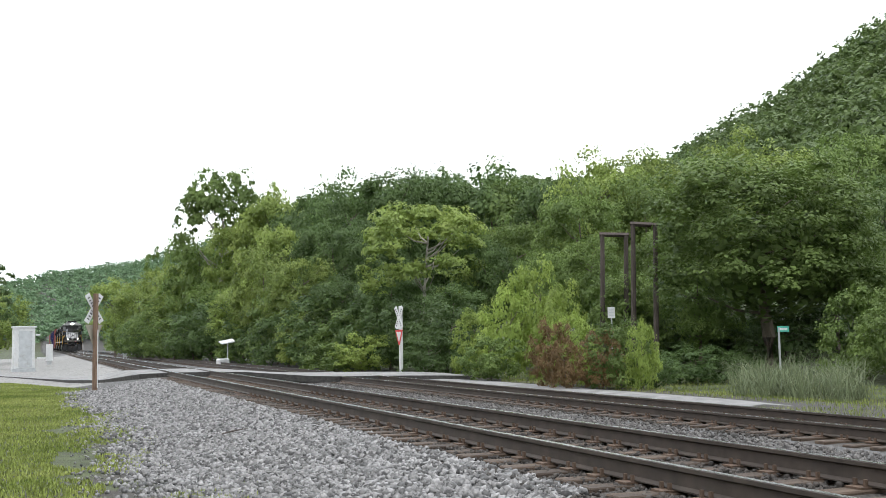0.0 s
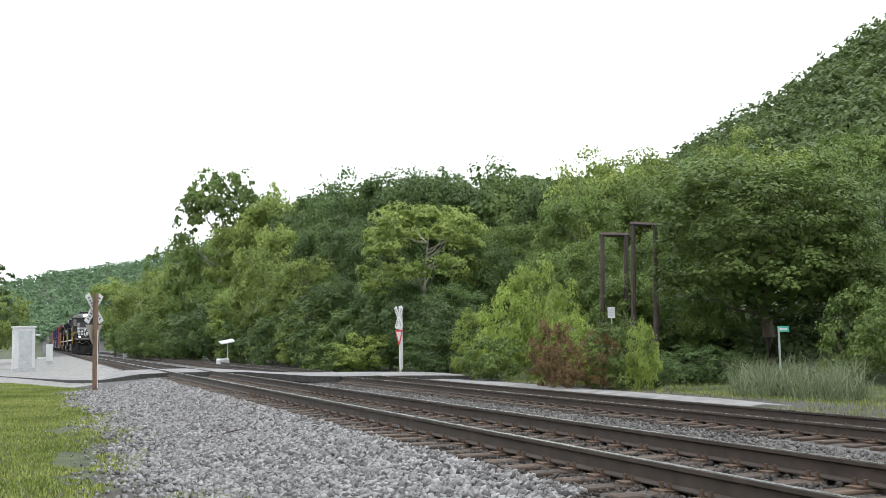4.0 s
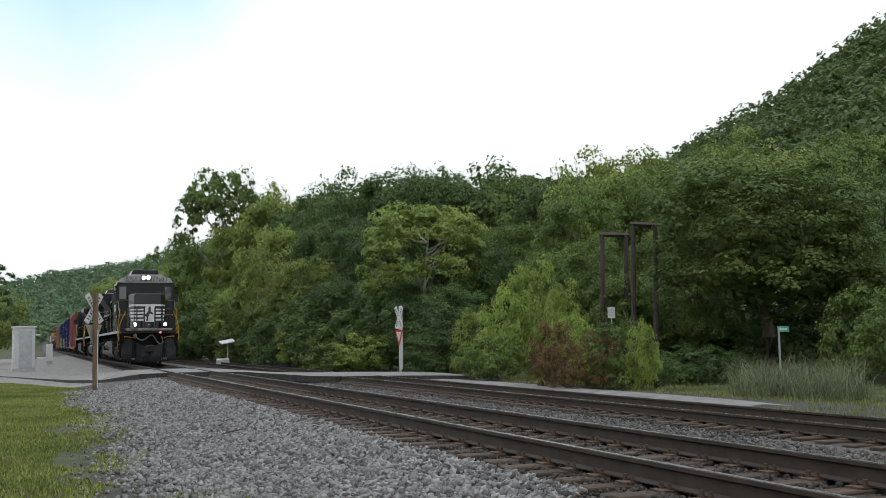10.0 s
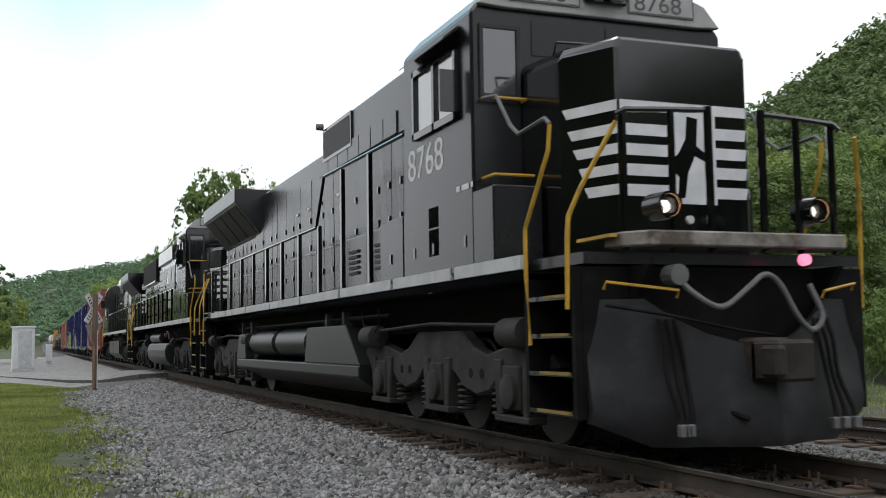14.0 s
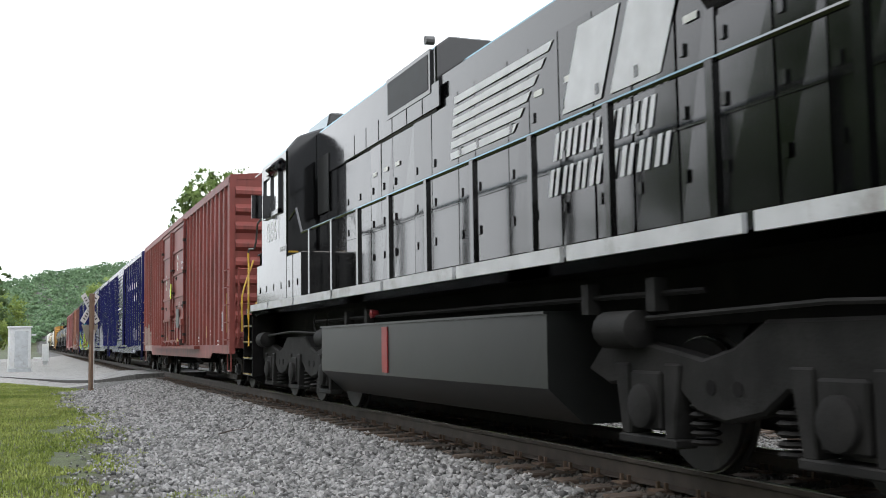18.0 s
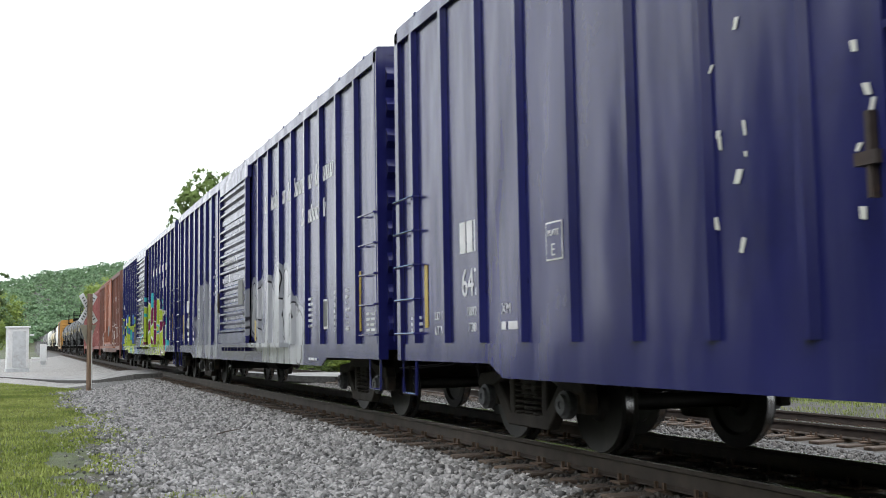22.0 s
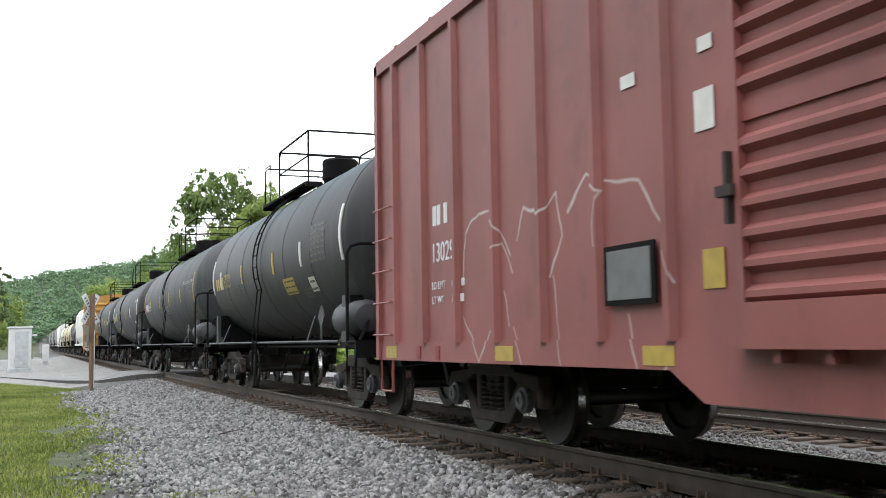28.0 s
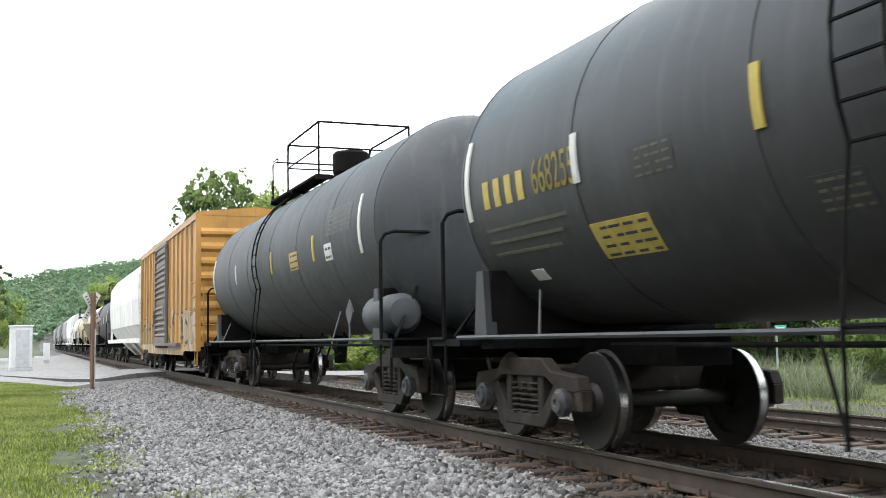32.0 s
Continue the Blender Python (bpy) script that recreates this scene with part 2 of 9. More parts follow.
g_map = gn.new("ShaderNodeMapRange")
g_map.inputs["From Min"].default_value, g_map.inputs["From Max"].default_value = 2.55, 2.85
gl.new(g_wob.outputs[0], g_map.inputs["Value"])
g_mix = gn.new("ShaderNodeMix")
g_mix.data_type = "RGBA"
gl.new(g_map.outputs[0], g_mix.inputs["Factor"])
gl.new(gn["Principled BSDF"].inputs["Base Color"].links[0].from_socket, g_mix.inputs["A"])
g_mix.inputs["B"].default_value = (0.05, 0.046, 0.042, 1)
gl.new(g_mix.outputs["Result"], gn["Principled BSDF"].inputs["Base Color"])
ground = new("ground", sheet("ground", gx, gy, whole_ground, grass_mat))
ground.data.materials.append(gravel_mat)
ground.data.materials.append(soil_mat)
ground.data.materials.append(material("pale_gravel", (0.16, 0.156, 0.148), rough=0.95, var=0.3, scale=7, second=(0.3, 0.29, 0.275), stain=(0.12, 0.115, 0.1), stain_scale=0.4, bump=0.03, bump_scale=20))
# oily bed, darkened further: the train's shade is put into its colour
ground.data.materials.append(material("oily_shaded_bed", (0.045, 0.04, 0.035), rough=0.9, var=0.4, scale=12, second=(0.085, 0.075, 0.066), bump=0.04, bump_scale=24))
cent = np.empty(len(ground.data.polygons) * 3, np.float32)
ground.data.polygons.foreach_get("center", cent)
cent = cent.reshape(-1, 3)
edge = 1.62 + 0.012 * cent[:, 1] * (cent[:, 1] < 30) + 0.16 * np.sin(cent[:, 1] * 0.7) + 0.1 * np.sin(cent[:, 1] * 2.3)
edge = edge + 0.6
idx = np.where((cent[:, 0] > edge) & (cent[:, 0] < 14.4), 1, 0)
idx = np.where((cent[:, 1] > 47) & (cent[:, 1] < 160) & (cent[:, 0] > -9) & (cent[:, 0] < 9), 3, idx)
idx = np.where(cent[:, 0] > 20.5, 2, idx)
idx = np.where((cent[:, 0] > 4.3) & (cent[:, 0] < 7.2), 4, idx)
idx = np.where((cent[:, 0] > 11.2) & (cent[:, 0] < 13.9), 4, idx)
ground.data.polygons.foreach_set("material_index", idx.astype(np.int32))
tagged(ground, "grassy valley ground with gravel track beds", "ground", kind="structure")

# the crossing road and the road along the far track
def strip(name, centre, width, height, mat, n=60, thick=0.25):
    g = Geo()
    xs = np.linspace(centre[0][0], centre[-1][0], n)
    rings = []
    for x in xs:
        y, z = lerp_table(x, centre), height(x)
        rings.append([(x, y - width / 2, z), (x, y, z + 0.03), (x, y + width / 2, z), (x, y + width / 2, z - thick), (x, y - width / 2, z - thick)])
    g.loft(rings)
    return part(name, g, mat)


road = strip("road_crossing", CROSS, 7.0, cross_height, asphalt_mat)
# dark asphalt for the road's sides, with their edge shadow painted in
shaded_edge = material("road_side_shade", (0.05, 0.048, 0.045), rough=0.95, var=0.4, scale=9, bump=0.02, bump_scale=20)
road.data.materials.append(shaded_edge)
for p in road.data.polygons:
    p.material_index = 1 if p.normal.z < 0.5 else 0
tagged(road, "pale worn asphalt road crossing both tracks", "road", kind="structure")
g = Geo()
ys = np.linspace(20.3, 46, 40)
g.loft([[(14.4 + 0.15 * max(0, 22.5 - y), y, -0.612), (15.8, y, -0.545), (17.1 - 0.06 * max(0, 24 - y) ** 1.5, y, -0.612), (17.1 - 0.06 * max(0, 24 - y) ** 1.5, y, -0.8), (14.4, y, -0.8)] for y in ys])
road2 = part("road_beside_track", g, asphalt_mat)
tagged(road2, "narrow pale asphalt road running beside the far track", "road", kind="structure")

# ---------------------------------------------------------------- tracks
rail_steel = material("rail_rust", (0.05, 0.038, 0.03), rough=0.75, metal=0.1, var=0.3, scale=5, stain=(0.045, 0.037, 0.032), stain_scale=2)
rail_head = material("polished_rail", (0.465, 0.465, 0.4725), rough=0.22, metal=1.0, var=0.1, scale=8)
tie_mat = material("tie_wood", (0.058, 0.04, 0.028), rough=0.9, var=0.4, scale=5, second=(0.1, 0.069, 0.047), stain=(0.035, 0.025, 0.019), stain_scale=4, random_shift=0.3, bump=0.008, bump_scale=60, stretch=(0.2534, 1.521, 1.521))
plate_mat = material("tie_plate_rust", (0.12, 0.08, 0.056), rough=0.8, metal=0.3, var=0.3, scale=20)
RAIL = [(-0.075, -0.19), (0.075, -0.19), (0.075, -0.178), (0.012, -0.16), (0.009, -0.05), (0.036, -0.038), (0.036, -0.006), (0.03, -0.001), (-0.03, -0.001), (-0.036, -0.006),
        (-0.036, -0.038), (-0.009, -0.05), (-0.012, -0.16), (-0.075, -0.178)]


def track(name, tx, tz, label):
    t = thing(name, label, "railway track", kind="structure")
    for sx in (-0.754, 0.754):
        g = Geo().prism_y([(tx + sx + x, z + tz) for x, z in RAIL], -60, 700)
        r = part("rail", g, rail_steel, t)
        g = Geo().prism_y([(tx + sx + x, z + tz) for x, z in ((-0.028, -0.001), (0.028, -0.001), (0.028, 0.002), (-0.028, 0.002))], -60, 700)
        part("rail_head", g, rail_head, t, "polished steel running surface")
    rng = random.Random(5)
    tie = [Geo().box(-1.3, 1.3, -0.115, 0.115, -0.18, 0).mesh("tie", tie_mat, bevel=0.012)]
    plate = Geo().box(-0.18, 0.18, -0.09, 0.09, 0, 0.018).mesh("tie_plate", plate_mat)
    spike = Geo()
    for sx in (-0.095, 0.095):
        for sy in (-0.06, 0.06):
            spike.box(sx - 0.014, sx + 0.014, sy - 0.014, sy + 0.014, 0.0, 0.06)
    spike = spike.mesh("spikes", plate_mat)
    far = Geo()
    y, k = -6.0, 0
    while y < 170:
        y += 0.56 + rng.uniform(-0.03, 0.03)
        crossing = 42.2 < y < 49.2
        if k < 90 and y > 4:
            ob = part("tie", tie[0], None, t)
            ob.location = (tx + rng.uniform(-0.05, 0.05), y, tz - 0.211 - (0.05 if crossing else 0) + rng.uniform(-0.006, 0.006))
            ob.rotation_euler = (0, rng.uniform(-0.006, 0.006), rng.uniform(-0.015, 0.015))
            if not crossing:
                for sx in (-0.754, 0.754):
                    p = part("tie_plate", plate, None, t)
                    p.location = (tx + sx, y, tz - 0.21)
                    if y < 26:
                        p = part("spikes", spike, None, t)
                        p.location = (tx + sx, y, tz - 0.194)
            k += 1
        elif k >= 90 or y < 4:
            far.box(tx - 1.3, tx + 1.3, y - 0.11, y + 0.11, tz - 0.37, tz - 0.211)
    tagged(part("far_ties", far, tie_mat, t), kind="stuff")
    return t


track("track_near", T1, 0.0, "railway track with polished rails on timber ties")
track("track_far", T2, Z2, "second railway track on weathered timber ties")

# ---------------------------------------------------------------- ballast and grass
stone_mat = material("ballast_stone", (0.15, 0.149, 0.149), rough=0.9, var=0.3, scale=30, second=(0.225, 0.22, 0.214), random_shift=0.72, island=True)
blade_mat = material("grass_blade", (0.175, 0.24, 0.042), rough=0.7, var=0.3, scale=0.6, second=(0.28, 0.315, 0.09), random_shift=0.35, island=True, spec=0.2)


def scatter_stones(name, spans, rs, mat=None, label="grey crushed stone ballast along the tracks", ragged=True):
    """Broken stones of many shapes lying on the bed; spans: x0, x1, y0, y1, stones per square metre, size."""
    cube = np.array([(x, y, z) for x in (-1, 1) for y in (-1, 1) for z in (-1, 1)], float)
    quads = np.array([(0, 1, 3, 2), (4, 6, 7, 5), (0, 4, 5, 1), (2, 3, 7, 6), (0, 2, 6, 4), (1, 5, 7, 3)])
    vs, n0, fs = [], 0, []
    for x0, x1, y0, y1, per, size in spans:
        n = int((x1 - x0) * (y1 - y0) * per)
        x, y = rs.uniform(x0, x1, n), rs.uniform(y0, y1, n)
        keep = x > 1.6 - 0.9 * rs.rand(n) ** 3 + 0.012 * y * (y < 30) + 0.16 * np.sin(y * 0.7) + 0.1 * np.sin(y * 2.3) if x0 < 3 and ragged else np.full(n, True)
        x, y = x[keep], y[keep]
        n = len(x)
        z = ground_height(x, y) + rs.uniform(-0.012, 0.025, n)
        sz = size * rs.uniform(0.55, 1.25, n)[:, None] * rs.uniform(0.6, 1.1, (n, 3))
        c = cube[None] * (1 + rs.uniform(-0.45, 0.1, (n, 8, 1))) * sz[:, None, :] * 0.6
        q = rs.normal(size=(n, 4))
        q /= np.linalg.norm(q, axis=1)[:, None]
        w, a, b, d = q.T
        R = np.stack([1 - 2 * (b * b + d * d), 2 * (a * b - w * d), 2 * (a * d + w * b), 2 * (a * b + w * d), 1 - 2 * (a * a + d * d), 2 * (b * d - w * a),
                      2 * (a * d - w * b), 2 * (b * d + w * a), 1 - 2 * (a * a + b * b)], -1).reshape(n, 3, 3)
        c = np.einsum("nij,nkj->nki", R, c) + np.stack([x, y, z], -1)[:, None]
        vs.append(c.reshape(-1, 3))
        fs.append((quads[None] + (np.arange(n) * 8 + n0)[:, None, None]).reshape(-1, 4))
        n0 += n * 8
    ob = new(name, arrays_mesh(name, np.concatenate(vs), np.concatenate(fs), mat or stone_mat))
    return tagged(ob, label, "ballast", kind="stuff")


scatter_stones("ballast", [(0.7, 4.42, 8, 20, 640, 0.056), (0.7, 4.42, 20, 42, 330, 0.064)], np.random.RandomState(3))
scatter_stones("loose_stones", [(0.5, 2.3, 10, 26, 42, 0.034)], np.random.RandomState(12), label="loose grey stones lying in the thin grass", ragged=False)
# browner and darker than the near ballast's stones
middle_stone = material("middle_stone", (0.085, 0.08, 0.076), rough=0.9, var=0.35, scale=30, second=(0.14, 0.132, 0.125), random_shift=0.55, island=True)
scatter_stones("middle_ballast", [(7.0, 11.0, 10, 44, 150, 0.055)], np.random.RandomState(6), middle_stone, "brown-grey ballast between the two tracks")
# oil-stained stones whose dark colour also holds the shade under the train
oily_shaded_stone = material("oily_shaded_stone", (0.042, 0.037, 0.033), rough=0.9, var=0.35, scale=30, second=(0.07, 0.061, 0.053), random_shift=0.55, island=True)
scatter_stones("track_ballast", [(4.15, 7.1, 7, 30, 260, 0.04), (11.0, 14.3, 14, 44, 130, 0.045)], np.random.RandomState(4), oily_shaded_stone, "oil-stained ballast between the rails, darkened with the train's shade")


def scatter_blades(name, label, n, place, height, width, mat, rs, lean=0.5, category="grass"):
    """Single bent blades: place(n) gives x, y, z."""
    x, y, z = place(n)
    n = len(x)
    h = height * rs.uniform(0.4, 1.2, n)
    a, ln = rs.uniform(0, 2 * np.pi, n), lean * rs.uniform(0.1, 1, n)
    dx, dy = np.cos(a), np.sin(a)
    w = width * rs.uniform(0.6, 1.3, n)
    base = np.stack([x, y, z], -1)
    side = np.stack([-dy * w, dx * w, np.zeros(n)], -1)
    mid = base + np.stack([dx * h * ln * 0.35, dy * h * ln * 0.35, h * 0.6], -1)
    tip = base + np.stack([dx * h * ln, dy * h * ln, h * np.sqrt(np.maximum(0.1, 1 - ln ** 2 * 0.6))], -1)
    v = np.stack([base - side, base + side, mid + side * 0.8, mid - side * 0.8, tip], 1).reshape(-1, 3)
    k = np.arange(n)[:, None] * 5
    f = np.concatenate([np.stack([k + 0, k + 1, k + 2], -1), np.stack([k + 0, k + 2, k + 3], -1), np.stack([k + 3, k + 2, k + 4], -1)], 1).reshape(-1, 3)
    return tagged(new(name, arrays_mesh(name, v, f, mat)), label, category, kind="stuff")


def lawn(n):
    rs = np.random.RandomState(8)
    y = 9 + 46 * rs.rand(n) ** 1.5
    x = rs.uniform(-2.2, 2.5, n)
    edge = 1.62 + 0.012 * y * (y < 30) + 0.16 * np.sin(y * 0.7) + 0.1 * np.sin(y * 2.3) + 0.7 * (rs.rand(n) ** 2 - 0.25)
    patch = np.array([noise.noise((a * 0.9, b * 0.45, 3.0)) for a, b in zip(x, y)])
    fine = np.array([noise.noise((a * 3.1, b * 1.7, 8.0)) for a, b in zip(x, y)])
    wob = 0.5 * fine
    bare = (np.hypot((x - 1.25) / 0.55, (y - 18.6) / 1.3) + wob < 0.9) | (np.hypot((x - 1.15) / 0.5, (y - 13.0) / 1.1) + wob < 0.9)
    keep = (x < edge) & (patch + 0.35 * fine < 0.2 + 0.34 * (1.15 - x)) & ~bare & (x > -0.08 * y) & (y < 51 - 3.5 * x)
    x, y = x[keep], y[keep]
    return x, y, ground_height(x, y) - 0.005


scatter_blades("lawn_grass", "short green mown grass with bare patches", 130000, lawn, 0.06, 0.009, blade_mat, np.random.RandomState(9))

# ---------------------------------------------------------------- trees
bark_mat = material("bark", (0.11, 0.09, 0.07), rough=0.95, var=0.35, scale=6, bump=0.03, bump_scale=14, stretch=(1, 1, 0.25))
pale_bark = material("pale_bark", (0.3, 0.28, 0.24), rough=0.9, var=0.35, scale=3, bump=0.02, bump_scale=12)
leaf_dark = leaf_material("leaf_dark", (0.06048, 0.1037, 0.03283), (0.108, 0.1685, 0.05184))
leaf_mid = leaf_material("leaf_mid", (0.09504, 0.1512, 0.03888), (0.1728, 0.2462, 0.0648))
leaf_light = leaf_material("leaf_light", (0.1493, 0.2196, 0.04831), (0.2635, 0.3338, 0.08345))
leaf_bright = leaf_material("leaf_bright", (0.2, 0.285, 0.055), (0.33, 0.42, 0.1))
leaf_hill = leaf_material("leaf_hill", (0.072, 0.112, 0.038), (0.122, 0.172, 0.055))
# haze of distance painted into the far hill's leaves: paler, bluer green
leaf_far_haze = leaf_material("leaf_far_haze", (0.13, 0.215, 0.12), (0.18, 0.28, 0.145))
leaf_brown = leaf_material("leaf_brown", (0.1685, 0.1102, 0.05184), (0.2592, 0.1685, 0.07776))
leaf_grey = leaf_material("leaf_grey", (0.14, 0.18, 0.09), (0.24, 0.28, 0.155))


def leaves(centres, normals, size, rs, droop=0.2):
    """A bent four-cornered leaf spray at each centre, roughly square to its normal."""
    n = len(centres)
    nn = normals + rs.normal(size=(n, 3)) * 0.3
    nn /= np.linalg.norm(nn, axis=1)[:, None]
    t = rs.normal(size=(n, 3))
    t -= (t * nn).sum(1)[:, None] * nn
    t /= np.linalg.norm(t, axis=1)[:, None]
    b = np.cross(nn, t)
    s = size * rs.uniform(0.5, 1.3, n)[:, None]
    v = np.stack([centres + t * s, centres + b * s * 0.66 - nn * s * 0.1, centres - t * s - nn * s * droop, centres - b * s * 0.66 - nn * s * 0.1], 1)
    k = np.arange(n)[:, None] * 4
    return v.reshape(-1, 3), k + np.arange(4)[None]


def crown_points(rs, lobes, per, radius, half, centre, squash=1.0, gaps=0.0, lobe=0.30, skirt=0.0, clumps=5):
    """Leaf places on the upper sides of the clumps of many boughs that make up an uneven crown."""
    cs, ns = [], []
    for _ in range(lobes):
        d = rs.normal(size=3)
        d /= np.linalg.norm(d)
        if d[2] < -0.55 + skirt:
            d[2] = abs(d[2])
        k = rs.uniform(0.62, 1.0) ** 0.5
        wide = math.sqrt(1 - d[2] ** 4) / max(0.15, math.hypot(d[0], d[1]))
        c = np.array([d[0] * radius * wide, d[1] * radius * wide, d[2] * half]) * k * rs.uniform(0.88, 1.1) + centre
        lr = radius * lobe * rs.uniform(0.6, 1.3)
        m = int(per * rs.uniform(0.7, 1.3) * (1 - gaps * rs.rand()))
        sub = rs.normal(size=(clumps, 3))
        sub[:, 2] = np.abs(sub[:, 2]) * 0.8 - 0.25
        sub += d * 0.6
        sub /= np.linalg.norm(sub, axis=1)[:, None]
        which = rs.randint(0, clumps, m)
        u = rs.normal(size=(m, 3))
        u[:, 2] = np.abs(u[:, 2]) - 0.15
        u /= np.linalg.norm(u, axis=1)[:, None]
        sr = lr * rs.uniform(0.35, 0.6, clumps)[which][:, None]
        cs.append(c + sub[which] * lr * 0.75 + u * sr * np.array([1.05, 1.05, 0.95 * squash]) * rs.uniform(0.5, 1.05, (m, 1)))
        ns.append(u * 0.55 + sub[which] * 0.5 + np.array([0, 0, 0.3]))
    return np.concatenate(cs), np.concatenate(ns)


def with_core(crown, rs, n, radius, half, centre, size):
    """Larger, inner leaves that close the crown's middle."""
    u = rs.normal(size=(n, 3))
    u /= np.linalg.norm(u, axis=1)[:, None]
    c = centre + u * np.array([radius, radius, half]) * rs.uniform(0.3, 1.0, (n, 1)) ** 0.5
    v, f = leaves(c, u, size, rs)
    return np.concatenate([crown[0], v]), np.concatenate([crown[1], f + len(crown[0])])


def trunk_geo(rng, height, r, radius, base_z=0.0, limbs=9, start=0.3):
    g = Geo()
    pts, x, y = [], 0.0, 0.0
    for k in range(6):
        pts.append((x, y, base_z + height * k / 5))
        x, y = x + rng.uniform(-0.15, 0.15), y + rng.uniform(-0.15, 0.15)
    g.tube(pts, [r * (1.25 - 1.05 * k / 5) for k in range(6)], 7)
    for k in range(limbs):
        z = height * rng.uniform(start, 0.95)
        a, ln = rng.uniform(0, 6.28), radius * rng.uniform(0.5, 0.9)
        i = min(4, int(z / height * 5))
        p = Vector(pts[i]).lerp(Vector(pts[i + 1]), z / height * 5 - i)
        e = p + Vector((math.cos(a) * ln, math.sin(a) * ln, ln * rng.uniform(0.3, 0.8)))
        mdl = p.lerp(e, 0.5) + Vector((0, 0, -0.1 * ln))
        g.tube([p, mdl, e], [r * 0.4, r * 0.25, r * 0.08], 5)
    return g


PROTO = {}


def tree_proto(kind, variant):
    """Meshes of one tree of radius about 4 m and height 10 m, or a shrub of radius 2 m and height 3 m."""
    key = (kind, variant)
    if key in PROTO:
        return PROTO[key]
    rs, rng = np.random.RandomState(100 + variant * 7 + len(kind)), random.Random(variant + len(kind) * 31)
    if kind == "tree":
        c, n = crown_points(rs, 64, 250, 3.8, 4.4, np.array([0, 0, 5.2]), lobe=0.36, clumps=7)
        crown = with_core(leaves(c, n, 0.115, rs), rs, 1300, 2.7, 3.2, np.array([0, 0, 4.8]), 0.24)
        trunk = trunk_geo(rng, 8.4, 0.2, 3.2)
    elif kind == "broad":
        c, n = crown_points(rs, 90, 330, 3.8, 4.0, np.array([0, 0, 5.6]), lobe=0.3, clumps=8)
        crown = with_core(leaves(c, n, 0.09, rs), rs, 2500, 2.8, 3.0, np.array([0, 0, 5.2]), 0.2)
        trunk = trunk_geo(rng, 8.0, 0.24, 3.0)
    elif kind == "far":
        c, n = crown_points(rs, 54, 150, 3.8, 4.4, np.array([0, 0, 5.2]), lobe=0.38, clumps=6)
        crown = with_core(leaves(c, n, 0.155, rs), rs, 800, 2.7, 3.2, np.array([0, 0, 4.8]), 0.3)
        trunk = trunk_geo(rng, 8.4, 0.2, 3.2)
    elif kind == "open":
        c, n = crown_points(rs, 60, 160, 4.0, 4.4, np.array([0, 0, 5.6]), gaps=0.5, lobe=0.22)
        crown = leaves(c, n, 0.15, rs)
        trunk = trunk_geo(rng, 8.0, 0.22, 3.4, limbs=14)
    elif kind == "sycamore":
        c, n = crown_points(rs, 90, 120, 4.0, 3.6, np.array([0, 0, 6.5]), gaps=0.5, lobe=0.24)
        crown = leaves(c, n, 0.17, rs)
        trunk = trunk_geo(rng, 9.4, 0.2, 3.6, limbs=20, start=0.45)
    elif kind == "umbrella":
        c, n = crown_points(rs, 90, 190, 4.0, 3.4, np.array([0, 0, 6.6]), lobe=0.26, squash=0.7, skirt=0.1)
        crown = leaves(c, n, 0.12, rs)
        trunk = trunk_geo(rng, 8.6, 0.18, 3.4, limbs=16, start=0.5)
    else:
        c, n = crown_points(rs, 50, 120, 1.95, 1.45, np.array([0, 0, 1.45]), lobe=0.32, skirt=-0.3)
        crown = with_core(leaves(c, n, 0.08, rs), rs, 400, 1.35, 1.0, np.array([0, 0, 1.2]), 0.16)
        trunk = trunk_geo(rng, 2.4, 0.05, 1.6, limbs=8, start=0.1)
    PROTO[key] = (crown, trunk.mesh("trunk", pale_bark if kind in ("sycamore", "umbrella") else bark_mat, smooth=True), {})
    return PROTO[key]


def plant(kind, variant, x, y, height, radius, mat, label, category="tree", group="", base=None, bark=None):
    (v, f), trunk, made = tree_proto(kind, variant)
    if mat.name not in made:
        made[mat.name] = arrays_mesh("crown", v, f, mat)
    z = base if base is not None else float(whole_ground(np.array([x]), np.array([y]))[0])
    full, wide = (10.1, 4.0) if kind != "shrub" else (3.0, 2.0)
    t = thing(kind if kind == "shrub" else "tree", label, category, group, pose(x, y, z, 0, 0, (variant * 97 + x * 31) % 360))
    t.scale = (radius / wide, radius / wide, (height - z) / full)
    part("trunk", trunk, None, t)
    part("crown", made[mat.name], None, t)
    return t


